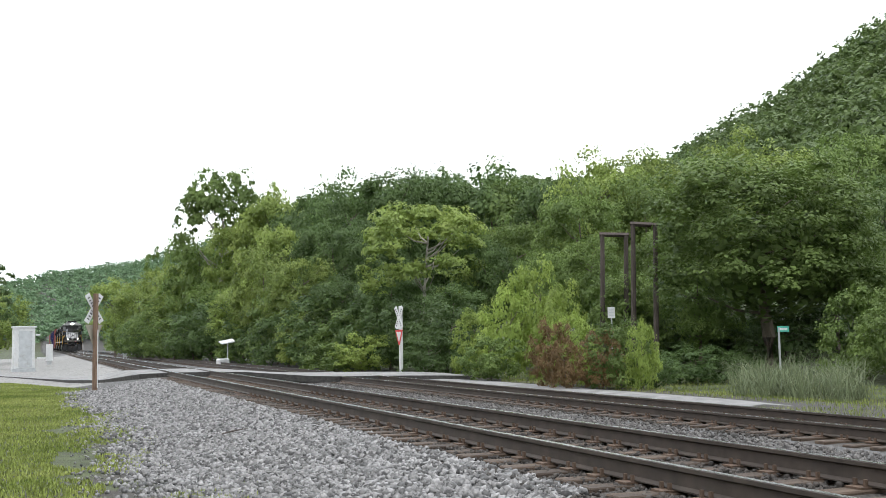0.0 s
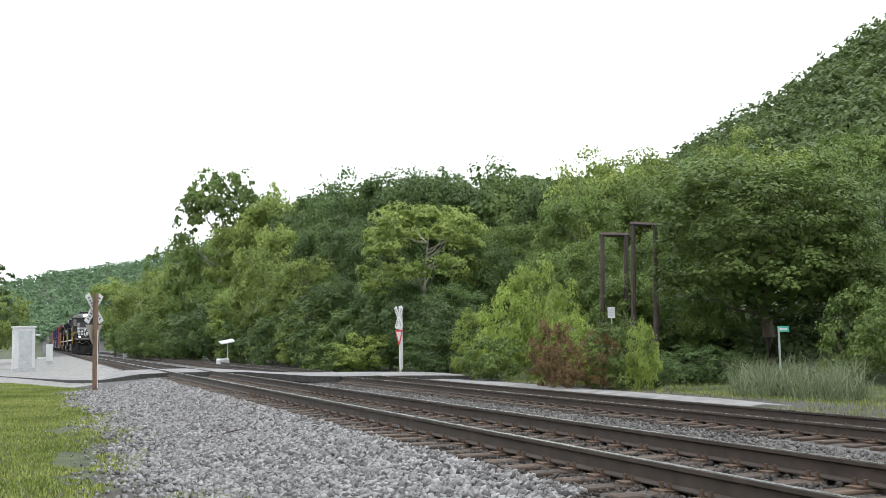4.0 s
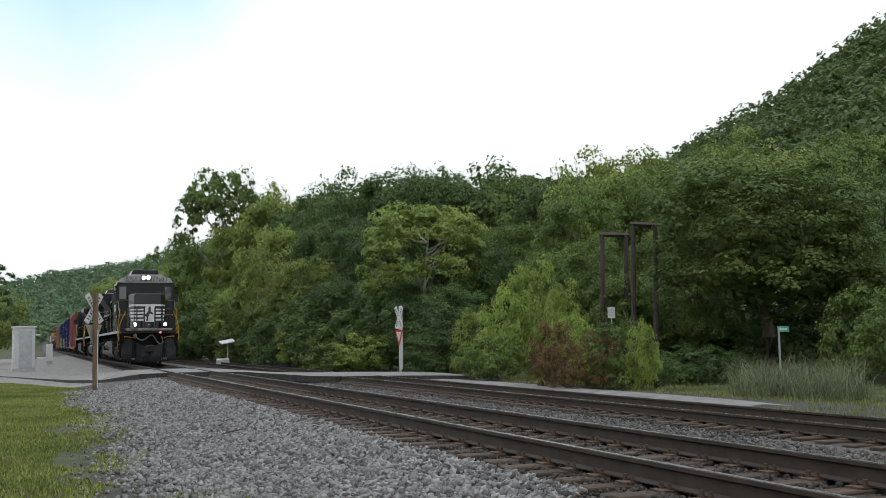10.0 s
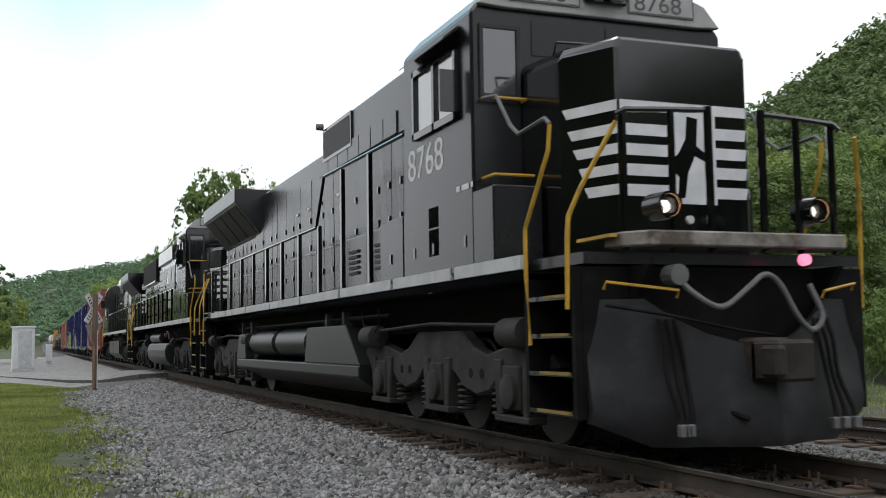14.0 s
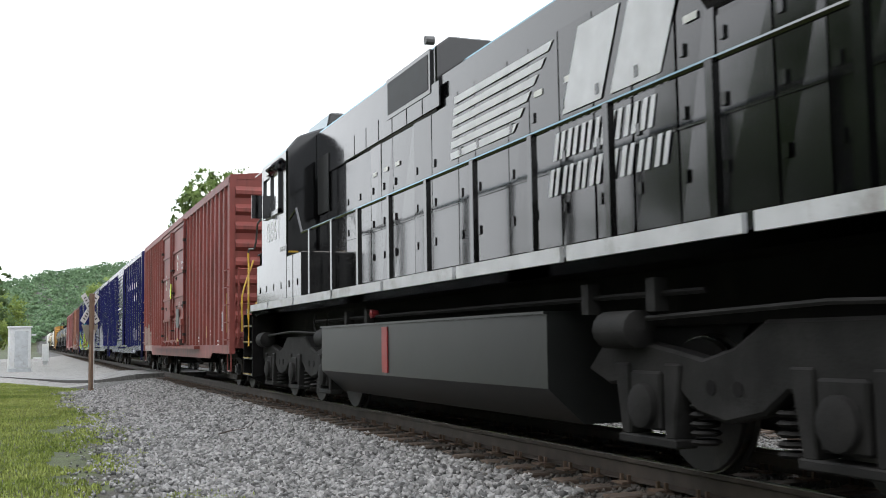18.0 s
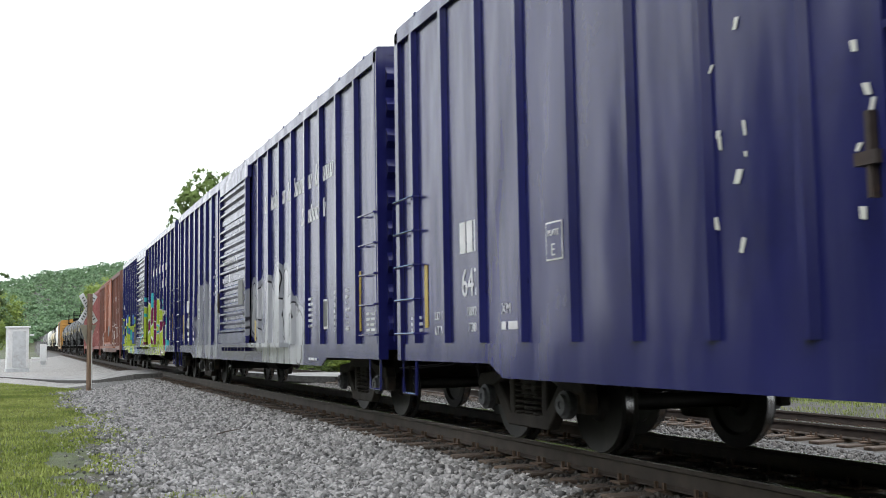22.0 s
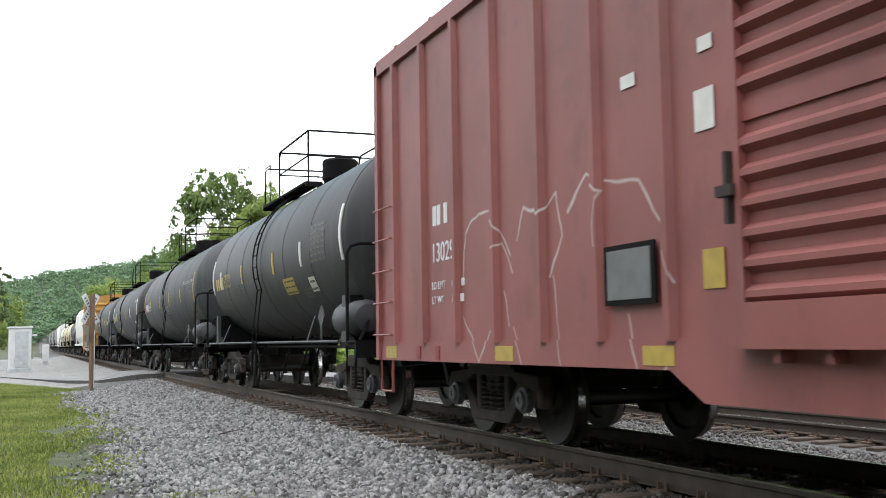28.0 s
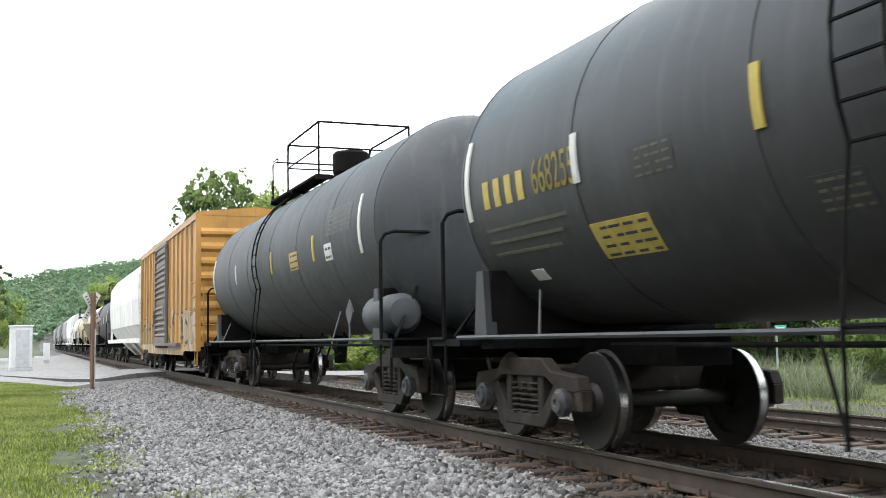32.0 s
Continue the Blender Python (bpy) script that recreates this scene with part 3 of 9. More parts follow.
ROW = "trees along the tracks"
for i, (x, y, top, rad, mat, kind) in enumerate([
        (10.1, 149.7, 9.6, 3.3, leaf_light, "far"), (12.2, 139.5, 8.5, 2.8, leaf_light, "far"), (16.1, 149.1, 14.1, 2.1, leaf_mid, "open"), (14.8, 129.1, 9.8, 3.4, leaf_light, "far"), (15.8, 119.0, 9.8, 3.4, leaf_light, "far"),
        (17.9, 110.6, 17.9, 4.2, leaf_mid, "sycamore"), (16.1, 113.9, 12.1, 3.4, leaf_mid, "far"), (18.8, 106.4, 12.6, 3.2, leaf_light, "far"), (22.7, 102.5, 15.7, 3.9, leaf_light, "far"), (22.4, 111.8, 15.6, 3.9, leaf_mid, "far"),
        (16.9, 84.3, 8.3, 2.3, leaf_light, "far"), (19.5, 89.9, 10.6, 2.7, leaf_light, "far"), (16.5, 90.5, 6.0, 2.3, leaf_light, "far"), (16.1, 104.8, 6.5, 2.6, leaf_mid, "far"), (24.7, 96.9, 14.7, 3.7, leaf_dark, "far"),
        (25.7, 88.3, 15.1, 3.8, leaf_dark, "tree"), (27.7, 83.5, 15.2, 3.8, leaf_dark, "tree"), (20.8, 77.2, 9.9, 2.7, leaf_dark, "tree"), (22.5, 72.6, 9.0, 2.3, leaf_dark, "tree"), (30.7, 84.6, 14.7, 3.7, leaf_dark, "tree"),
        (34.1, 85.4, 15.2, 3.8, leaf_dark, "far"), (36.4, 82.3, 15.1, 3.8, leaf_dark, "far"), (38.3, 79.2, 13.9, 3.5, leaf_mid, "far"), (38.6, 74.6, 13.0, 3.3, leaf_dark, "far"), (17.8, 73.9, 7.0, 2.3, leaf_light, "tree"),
        (18.2, 65.5, 4.9, 2.0, leaf_dark, "tree"), (20.7, 62.7, 5.3, 2.1, leaf_dark, "tree"), (21.4, 58.2, 8.6, 3.3, leaf_light, "umbrella"), (24.8, 56.8, 6.8, 1.9, leaf_dark, "tree"), (28.2, 59.7, 8.2, 2.2, leaf_mid, "tree"),
        (21.4, 53.9, 3.9, 1.8, leaf_dark, "tree"), (35.7, 62.5, 13.2, 3.3, leaf_light, "tree"), (38.5, 63.2, 13.7, 3.5, leaf_light, "tree"), (30.6, 56.2, 9.6, 2.5, leaf_mid, "tree"), (36.3, 57.5, 10.5, 2.7, leaf_mid, "tree"),
        (28.4, 50.5, 6.2, 2.1, leaf_mid, "tree"), (25.8, 42.8, 3.9, 1.5, leaf_mid, "tree"), (25.0, 50.1, 5.5, 1.5, leaf_mid, "tree"), (31.1, 47.8, 6.6, 1.8, leaf_mid, "tree"), (39.8, 57.6, 10.6, 2.7, leaf_mid, "tree"),
        (27.9, 35.3, 8.1, 4.3, leaf_mid, "broad"), (30.6, 34.4, 6.8, 1.9, leaf_mid, "broad"), (27.4, 39.4, 4.2, 1.6, leaf_mid, "tree"), (29.6, 42.7, 2.0, 1.8, leaf_dark, "tree"), (32.4, 42.0, 2.2, 2.2, leaf_dark, "tree"),
        (34.5, 40.3, 2.4, 2.2, leaf_dark, "tree"), (34.4, 36.3, 4.5, 1.6, leaf_mid, "tree"), (47.8, 61.7, 15.0, 3.8, leaf_light, "tree"), (51.9, 60.9, 14.0, 3.5, leaf_mid, "tree"), (59.8, 64.5, 16.2, 4.0, leaf_mid, "tree"),
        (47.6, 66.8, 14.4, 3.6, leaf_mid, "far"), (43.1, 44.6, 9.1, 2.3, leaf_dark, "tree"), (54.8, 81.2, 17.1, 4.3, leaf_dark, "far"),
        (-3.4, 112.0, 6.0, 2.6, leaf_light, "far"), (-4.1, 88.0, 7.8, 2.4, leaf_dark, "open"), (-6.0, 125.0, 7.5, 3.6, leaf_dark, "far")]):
    what = {leaf_dark: "dark green leafy tree in full summer leaf", leaf_mid: "broad green deciduous tree in full leaf", leaf_light: "light green tree with feathery foliage"}[mat]
    if kind == "umbrella":
        what = "light green locust tree with flat feathery crown"
    if kind in ("open", "sycamore"):
        what = "tall green tree with open crown and bare limbs"
    plant(kind, i % 4, x, y, top, rad, mat, what, "tree", ROW)
for i, (x, y, top, rad, mat) in enumerate([
        (18.6, 59.0, 3.4, 2.2, leaf_dark), (17.0, 64.5, 3.3, 2.4, leaf_dark), (17.6, 76.6, 4.4, 2.8, leaf_mid), (15.0, 97.0, 4.6, 3.4, leaf_dark), (12.8, 119.4, 4.5, 3.4, leaf_mid),
        
        (16.3, 72.0, 2.6, 2.2, leaf_dark), (17.4, 80.5, 3.0, 2.2, leaf_dark), (16.6, 91.0, 3.0, 2.2, leaf_mid), (14.2, 103.0, 3.6, 2.8, leaf_dark), (13.2, 110.0, 3.4, 2.8, leaf_mid), (12.2, 126.0, 3.6, 3.0, leaf_dark), (11.6, 134.0, 3.4, 3.0, leaf_mid),
        (17.6, 61.5, 2.6, 2.0, leaf_mid), (19.2, 56.0, 2.8, 2.0, leaf_dark), (19.6, 50.2, 2.6, 1.9, leaf_dark), (18.2, 66.5, 4.2, 2.4, leaf_mid),
        (27.8, 43.6, 3.0, 2.6, leaf_dark), (31.0, 42.7, 3.2, 2.8, leaf_dark), (33.0, 38.3, 2.4, 2.6, leaf_dark), (26.6, 28.6, 2.1, 1.4, leaf_mid), (25.9, 43.5, 3.6, 1.8, leaf_mid),
        (25.9, 26.2, 2.2, 1.3, leaf_mid), (16.6, 68.5, 2.4, 1.7, leaf_light), (29.6, 36.4, 1.8, 1.8, leaf_dark), (16.9, 86.0, 3.4, 2.4, leaf_dark),
        (18.3, 43.3, 2.0, 1.0, leaf_bright), (19.2, 41.8, 2.9, 1.2, leaf_bright), (20.8, 42.2, 4.0, 1.2, leaf_bright), (19.0, 36.4, 2.6, 1.0, leaf_bright), (17.4, 32.6, 1.6, 0.8, leaf_bright), (17.3, 39.4, 1.0, 1.1, leaf_mid),
        (17.8, 30.1, 1.2, 1.0, leaf_mid), (17.9, 28.9, 1.3, 0.5, leaf_bright), (19.3, 30.4, 0.4, 0.8, leaf_dark), (22.6, 33.0, 0.5, 1.3, leaf_dark), (24.8, 33.9, 0.3, 1.3, leaf_dark), (16.7, 55.6, 1.3, 1.4, leaf_bright),
        (15.7, 57.9, 0.7, 1.6, leaf_mid), (18.1, 48.7, 1.1, 1.4, leaf_dark)]):
    what = {leaf_dark: "dark green bushy undergrowth shrub", leaf_mid: "green roadside bush with dense leaves", leaf_light: "light green leafy roadside bush", leaf_bright: "bright yellow-green leafy roadside bush"}[mat]
    plant("shrub", i % 3, x, y, top, rad, mat, what, "bush", "bushes beside the road", base=-0.75)
for k, (x, y, top, rad) in enumerate(((16.3, 32.1, 1.46, 0.65), (17.3, 30.4, 1.0, 0.63), (16.1, 30.6, 0.75, 0.5))):
    plant("shrub", k, x, y, top, rad, leaf_brown, "withered brown roadside bush with dead leaves", "bush", base=-0.7)


def hill_wood(name, bearings, r0, r1, count, per, size, mat, label, rs, wide=(2.4, 4.4), steep=0.0):
    a = np.radians(rs.uniform(*bearings, count))
    r = np.sqrt(rs.uniform(r0 ** 2, r1 ** 2, count))
    x, y = r * np.sin(a), r * np.cos(a)
    z = whole_ground(x, y)
    cs, ns = [], []
    for i in range(count):
        rad = rs.uniform(*wide)
        if z[i] < 1.5 or z[i] < steep * r[i]:
            continue
        c, n = crown_points(rs, 9, per / 9, rad, rad * 1.15, np.array([x[i], y[i], z[i] + 0.9]), lobe=0.5, clumps=3)
        cs.append(c)
        ns.append(n)
    v, f = leaves(np.concatenate(cs), np.concatenate(ns), size, rs)
    return tagged(new(name, arrays_mesh(name, v, f, mat)), label, "woodland", kind="stuff")


hill_wood("hillside_wood", (27, 46.5), 82, 310, 1500, 200, 0.46, leaf_hill, "dense green broadleaf wood covering the steep hill", np.random.RandomState(21), steep=0.1)
hill_wood("ridge_wood", (6, 33), 200, 440, 900, 150, 0.58, leaf_hill, "green wood on the ridge behind the trees", np.random.RandomState(22), steep=0.07)
hill_wood("far_hill_wood", (-4, 12), 350, 560, 1700, 100, 0.5, leaf_far_haze, "green wood on the far hill, haze painted in its leaves", np.random.RandomState(23), wide=(1.7, 2.9))


def weeds(n):
    rs = np.random.RandomState(31)
    k = rs.randint(0, 22, n)
    cx = rs.uniform(18.6, 22.0, 22)
    cy = cx * rs.uniform(1.09, 1.36, 22)
    x, y = cx[k] + rs.normal(0, 0.16, n), cy[k] + rs.normal(0, 0.18, n)
    return x, y, np.full(n, -0.75)


scatter_blades("tall_weeds", "tall grey-green roadside weeds and grasses", 1500, weeds, 1.3, 0.010, leaf_grey, np.random.RandomState(32), lean=1.35, category="weeds")


def verge(n):
    rs = np.random.RandomState(33)
    x = rs.uniform(14.6, 25, n)
    y = rs.uniform(9, 48, n)
    keep = ((x > 17.2) | (y < 20.5 - 0.6 * (x - 15) * (x > 15))) & (x > 0.45 * y)
    x, y = x[keep], y[keep]
    return x, y, ground_height(x, y) - 0.01


scatter_blades("verge_grass", "bright green grass on the road verge", 36000, verge, 0.1, 0.007, blade_mat, np.random.RandomState(34))


# unseen wooded slopes behind and beside the eye, added to darken the train's reflections
def unseen_wood(x0, x1, y0, y1, n, seed):
    rs = np.random.RandomState(seed)
    cs, ns = [], []
    for k in range(n):
        x, y = rs.uniform(x0, x1), rs.uniform(y0, y1)
        rad = rs.uniform(3.0, 5.0)
        c, m = crown_points(rs, 9, 14, rad, rad * 1.5, np.array([x, y, (5.0 + (abs(x) - 34) * 0.8) if x < 0 else 5.5 + (x - 28) * 0.35]), lobe=0.5)
        cs.append(c)
        ns.append(m)
    v, f = leaves(np.concatenate(cs), np.concatenate(ns), 0.8, rs)
    return tagged(new("backdrop_wood", arrays_mesh("backdrop_wood", v, f, leaf_dark)), "unseen dark green wood, added to darken the train's reflections", "woodland", kind="stuff")


unseen_wood(-78, -34, -60, 78, 430, 41)
unseen_wood(27, 52, -95, 8, 170, 42)
# ---------------------------------------------------------------- things beside the tracks
white_paint = material("white_paint", (0.56, 0.57, 0.57), rough=0.5, var=0.1, scale=6, stain=(0.5, 0.49, 0.46), stain_scale=3)
grey_paint = material("grey_paint", (0.42, 0.44, 0.45), rough=0.5, var=0.12, scale=3, stain=(0.32, 0.32, 0.31), stain_scale=2)
black_paint = material("sign_black", (0.03, 0.03, 0.03), rough=0.6)
red_paint = material("sign_red", (0.55, 0.03, 0.03), rough=0.5)
green_sign = material("sign_green", (0.05, 0.36, 0.26), rough=0.45, var=0.1)
post_wood = material("post_wood", (0.17, 0.11, 0.075), rough=0.9, var=0.35, scale=5, bump=0.01, bump_scale=30, stretch=(4, 4, 0.5))
old_timber = material("old_timber", (0.065, 0.052, 0.045), rough=0.95, var=0.35, scale=4, bump=0.01, bump_scale=25, stretch=(4, 4, 0.5))
galvanised = material("galvanised", (0.45, 0.46, 0.47), rough=0.45, metal=0.8, var=0.12)
brown_back = material("sign_back", (0.27, 0.25, 0.2), rough=0.7, var=0.2)


def crossbuck(x, y, base, height, turn, label, front, post_mat, sign_mat):
    """Post, two crossed boards with lettering bars, and the give-way triangle."""
    t = thing("crossbuck_sign", label, "crossing sign", "railway crossing signs", pose(x, y, base, 0, 0, turn))
    part("post", Geo().box(-0.07, 0.07, -0.07, 0.07, 0, height), post_mat, t, bevel=0.008)
    face = -0.1 if front else 0.1
    for sgn in (1, -1):
        ca, sa = math.cos(sgn * radians(57)), math.sin(sgn * radians(57))
        bar = lambda u, w: (u * ca - w * sa, u * sa + w * ca)
        pts = [bar(*p) for p in ((-0.61, -0.115), (0.61, -0.115), (0.61, 0.115), (-0.61, 0.115))]
        d = face + 0.012 * sgn
        zc = height - 0.55
        board = part("board", Geo().loft([[(px, d - 0.008, zc + pz) for px, pz in pts], [(px, d + 0.008, zc + pz) for px, pz in pts]]), sign_mat, t, "white crossed board")
        for k in range(-4, 5):
            if abs(k) < 1:
                continue
            q = [bar(*p) for p in ((k * 0.115 - 0.025, -0.05), (k * 0.115 + 0.02, -0.05), (k * 0.115 + 0.02, 0.05), (k * 0.115 - 0.025, 0.05))]
            part("letter_bar", Geo().loft([[(px, d - 0.012, zc + pz) for px, pz in q], [(px, d - 0.0085, zc + pz) for px, pz in q]]), black_paint, board)
    zt = height - 1.15
    tri = [(-0.38, zt), (0.38, zt), (0.06, zt - 0.72), (-0.06, zt - 0.72)]
    part("give_way_sign", Geo().loft([[(px, face - 0.006, pz) for px, pz in tri], [(px, face + 0.006, pz) for px, pz in tri]]), red_paint if front else brown_back, t,
         "red and white give-way triangle" if front else "bare brown back of a give-way sign")
    if front:
        tri = [(-0.24, zt - 0.1), (0.24, zt - 0.1), (0.03, zt - 0.55), (-0.03, zt - 0.55)]
        part("sign_face", Geo().loft([[(px, face - 0.014, pz) for px, pz in tri], [(px, face - 0.01, pz) for px, pz in tri]]), white_paint, t, "white inner triangle")
        part("number_plate", Geo().box(-0.16, 0.16, face - 0.01, face + 0.01, zt + 0.03, zt + 0.27), white_paint, t)
    part("reflective_strip", Geo().box(0.072, 0.078, -0.05, 0.05, 0.12, height - 1.35), white_paint, t, "white reflective strip")
    if not front:
        part("reflective_strip", Geo().box(0.03, 0.068, -0.078, -0.072, 0.12, height - 1.35), white_paint, t, "white reflective strip")
    return t


crossbuck(2.06, 41.0, -0.62, 3.6, 36, "white crossbuck boards on a weathered wooden post", False, post_wood, white_paint)
crossbuck(16.47, 48.3, -0.55, 3.28, -80, "white crossbuck with red give-way sign on white post", True, white_paint, white_paint)

# the signal cabinet beside the far gravel lot
t = thing("signal_cabinet", "grey-white metal signal cabinet with a closed door", "cabinet", m=pose(-0.79, 79.6, -0.58, 0, 0, 6))
part("plinth", Geo().box(-0.74, 0.74, -0.66, 0.66, -0.1, 0.12), grey_paint, t)
part("body", Geo().box(-0.7, 0.7, -0.6, 0.6, 0.12, 2.95), white_paint, t, bevel=0.02)
part("roof", Geo().box(-0.78, 0.78, -0.68, 0.68, 2.95, 3.06), white_paint, t, bevel=0.02)
door = part("door", Geo().box(-0.36, 0.52, -0.63, -0.605, 0.22, 2.72), grey_paint, t, "pale grey steel door", bevel=0.01)
part("handle", Geo().box(0.4, 0.46, -0.68, -0.632, 1.3, 1.55), galvanised, door)
for z in (0.6, 2.3):
    part("hinge", Geo().box(-0.4, -0.34, -0.65, -0.605, z, z + 0.2), galvanised, door)
part("hood_lamp", Geo().box(0.78, 1.05, -0.4, -0.1, 2.4, 2.52), white_paint, t)
t = thing("equipment_post", "short white equipment box standing on the gravel", "equipment box", m=pose(1.15, 100.0, -0.5))
part("box", Geo().box(-0.28, 0.28, -0.25, 0.25, 0.25, 1.75), white_paint, t, bevel=0.02)
part("foot", Geo().box(-0.2, 0.2, -0.18, 0.18, -0.05, 0.25), grey_paint, t)
part("shelf", Geo().box(-1.0, -0.28, -0.2, 0.2, 0.48, 0.6), white_paint, t)
# the lineside device with its tilted panel, across the tracks
t = thing("solar_power_unit", "pale tilted panel on a slim post beside track", "solar panel", m=pose(13.9, 82.4, -0.65, 0, 0, 15))
part("post", Geo().turned_z([(0, 0.05), (1.75, 0.05)], 0, 0, 8), galvanised, t)
part("panel", Geo().loft([[(-0.62, -0.3, 1.62), (0.5, -0.3, 1.8), (0.5, 0.3, 2.0), (-0.62, 0.3, 1.8)], [(-0.62, -0.3, 1.7), (0.5, -0.3, 1.88), (0.5, 0.3, 2.08), (-0.62, 0.3, 1.88)]]), white_paint, t)
part("control_box", Geo().box(-0.85, 0.05, -0.3, 0.3, 0.0, 0.55), white_paint, t, bevel=0.08)
for k in range(2):
    t = thing("lineside_marker", "small white lineside marker beside the rails", "marker", "lineside markers", m=pose(9.6 + 0.35 * k, 128 + k, -0.64))
    part("stake", Geo().box(-0.05, 0.05, -0.05, 0.05, 0, 0.3), grey_paint, t)
    part("marker_plate", Geo().box(-0.12, 0.12, -0.1, 0.1, 0.3, 0.75), white_paint, t, bevel=0.02)


def pole_frame(x0, y0, x1, y1, top0, top1, label):
    """Two old timber poles under a cross beam."""
    t = thing("pole_frame", label, "pole frame", "old timber frames", pose(x0, y0, 0))
    dx, dy = x1 - x0, y1 - y0
    lean = 0.18
    part("pole", Geo().tube([(-lean, 0, -0.9), (0, 0, top0)], [0.13, 0.1], 8), old_timber, t, smooth=True)
    part("pole", Geo().tube([(dx - lean, dy, -0.9), (dx, dy, top1)], [0.13, 0.1], 8), old_timber, t, smooth=True)
    part("beam", Geo().tube([(-0.12 * dx, -0.12 * dy, top0 + 0.02), (dx * 1.12, dy * 1.12, top1 + 0.02)], 0.11, 4), old_timber, t)


pole_frame(24.57, 40.07, 25.35, 39.5, 6.03, 5.92, "pair of dark timber poles joined by a beam")
pole_frame(24.4, 42.49, 25.3, 41.9, 5.79, 5.72, "pair of dark leaning timber poles with a beam")
t = thing("white_sign", "small white notice board on a thin post", "sign", m=pose(22.66, 38.9, -0.75, 0, 0, -30))
part("post", Geo().box(-0.03, 0.03, -0.03, 0.03, 0, 3.0), galvanised, t)
board = part("board", Geo().box(-0.15, 0.15, -0.05, -0.032, 2.62, 3.08), white_paint, t)
for k in range(3):
    part("text_bar", Geo().box(-0.1, 0.1, -0.054, -0.0505, 2.72 + 0.11 * k, 2.76 + 0.11 * k), grey_paint, board)
t = thing("street_sign", "green street name sign on a grey pole", "street sign", m=pose(20.98, 26.1, -0.72, 0, 0, -25))
part("pole", Geo().turned_z([(0, 0.035), (2.0, 0.03)], 0, 0, 8), galvanised, t)
blade = part("sign_blade", Geo().box(-0.04, 0.3, -0.012, 0.012, 1.86, 2.04), green_sign, t, "green blade with pale lettering bar")
part("text_bar", Geo().box(0.02, 0.25, -0.016, -0.0125, 1.92, 1.98), white_paint, blade)
t = thing("fallen_stick", "dark fallen stick lying on the ballast", "stick")
part("stick", Geo().tube([(2.88, 17.6, -0.42), (3.05, 17.65, -0.385), (3.32, 17.62, -0.345)], [0.012, 0.014, 0.006], 6), old_timber, t)

# ---------------------------------------------------------------- the train: shared pieces
TRAIN, SPIN = [], []
wheel_steel = material("wheel_steel", (0.0084, 0.0072, 0.0066), rough=0.6, metal=0.2, var=0.3, scale=8, stain=(0.03, 0.024, 0.021), stain_scale=3)
tread_steel = material("wheel_tread", (0.45, 0.45, 0.45), rough=0.25, metal=1.0)
cast_steel = material("truck_casting", (0.028, 0.0235, 0.0205), rough=0.8, spec=0.25, var=0.35, scale=5, stain=(0.06, 0.042, 0.032), stain_scale=3, bump=0.004, bump_scale=50)
under_black = material("underframe_black", (0.007, 0.0065, 0.0065), rough=0.85, var=0.3, scale=3, stain=(0.016, 0.014, 0.013), stain_scale=2, spec=0.12)
loco_black = material("loco_black", (0.0035, 0.0035, 0.004), rough=0.12, coat=0.25, var=0.25, scale=1.5, stain=(0.008, 0.008, 0.008), stain_scale=1.1, stain_low=0.5, stain_high=0.8, spec=0.5, bump=0.0015, bump_scale=1.6)
loco_dusty = material("loco_dusty_black", (0.0075, 0.0075, 0.0085), rough=0.26, var=0.3, scale=1.2, stain=(0.02, 0.019, 0.0185), stain_scale=0.9, stain_low=0.5, stain_high=0.85, spec=0.4)
truck_grey = material("loco_truck_grey", (0.032, 0.0305, 0.029), rough=0.75, spec=0.2, var=0.35, scale=3, stain=(0.014, 0.0135, 0.013), stain_scale=2.5, bump=0.003, bump_scale=40)
truck_dark = material("loco_truck_dark", (0.016, 0.0155, 0.015), rough=0.75, spec=0.12, var=0.35, scale=3, stain=(0.009, 0.0085, 0.008), stain_scale=2.5, bump=0.003, bump_scale=40)
tank_grey = material("fuel_tank_grey", (0.012, 0.013, 0.0125), rough=0.38, spec=0.25, var=0.25, scale=1.5, stain=(0.006, 0.006, 0.006), stain_scale=1.5)
sill_white = material("sill_white", (0.45, 0.4575, 0.465), rough=0.5, var=0.12, scale=3, stain=(0.2625, 0.255, 0.24), stain_scale=2)
logo_white = material("logo_white", (0.54, 0.5475, 0.555), rough=0.45, var=0.08, scale=4)
lettering_white = material("lettering_white", (0.6045, 0.6045, 0.6142), rough=0.5, var=0.12, scale=5)
rail_yellow = material("handrail_yellow", (0.465, 0.27, 0.0225), rough=0.5, var=0.2, scale=8, stain=(0.225, 0.135, 0.0375), stain_scale=6)
mark_yellow = material("reflector_yellow", (0.375, 0.27, 0.045), rough=0.5, var=0.15, scale=8)
pale_yellow = material("lettering_yellow", (0.45, 0.3525, 0.075), rough=0.55, var=0.15, scale=8)
reflector_white = material("reflector_white", (0.5625, 0.5625, 0.525), rough=0.4, var=0.1)
grille_black = material("grille_black", (0.012, 0.012, 0.013), rough=0.6)
board_grey = material("number_board_grey", (0.32, 0.32, 0.31), rough=0.5, var=0.1)
glass_mat = material("cab_glass", (0.012, 0.014, 0.016), rough=0.03, var=0.05, spec=1.0, coat=1.0)
# darker, duller copy of the cab glass: the brow's shade is painted in
shaded_glass = material("windshield_glass", (0.006, 0.007, 0.008), rough=0.08, var=0.05, spec=0.3)
lamp_white = material("headlight", (0.9, 0.9, 0.9), emit=(1.0, 0.93, 0.9, 220))
lamp_ditch = material("ditch_lamp", (0.9, 0.85, 0.8), emit=(1.0, 0.9, 0.8, 60))
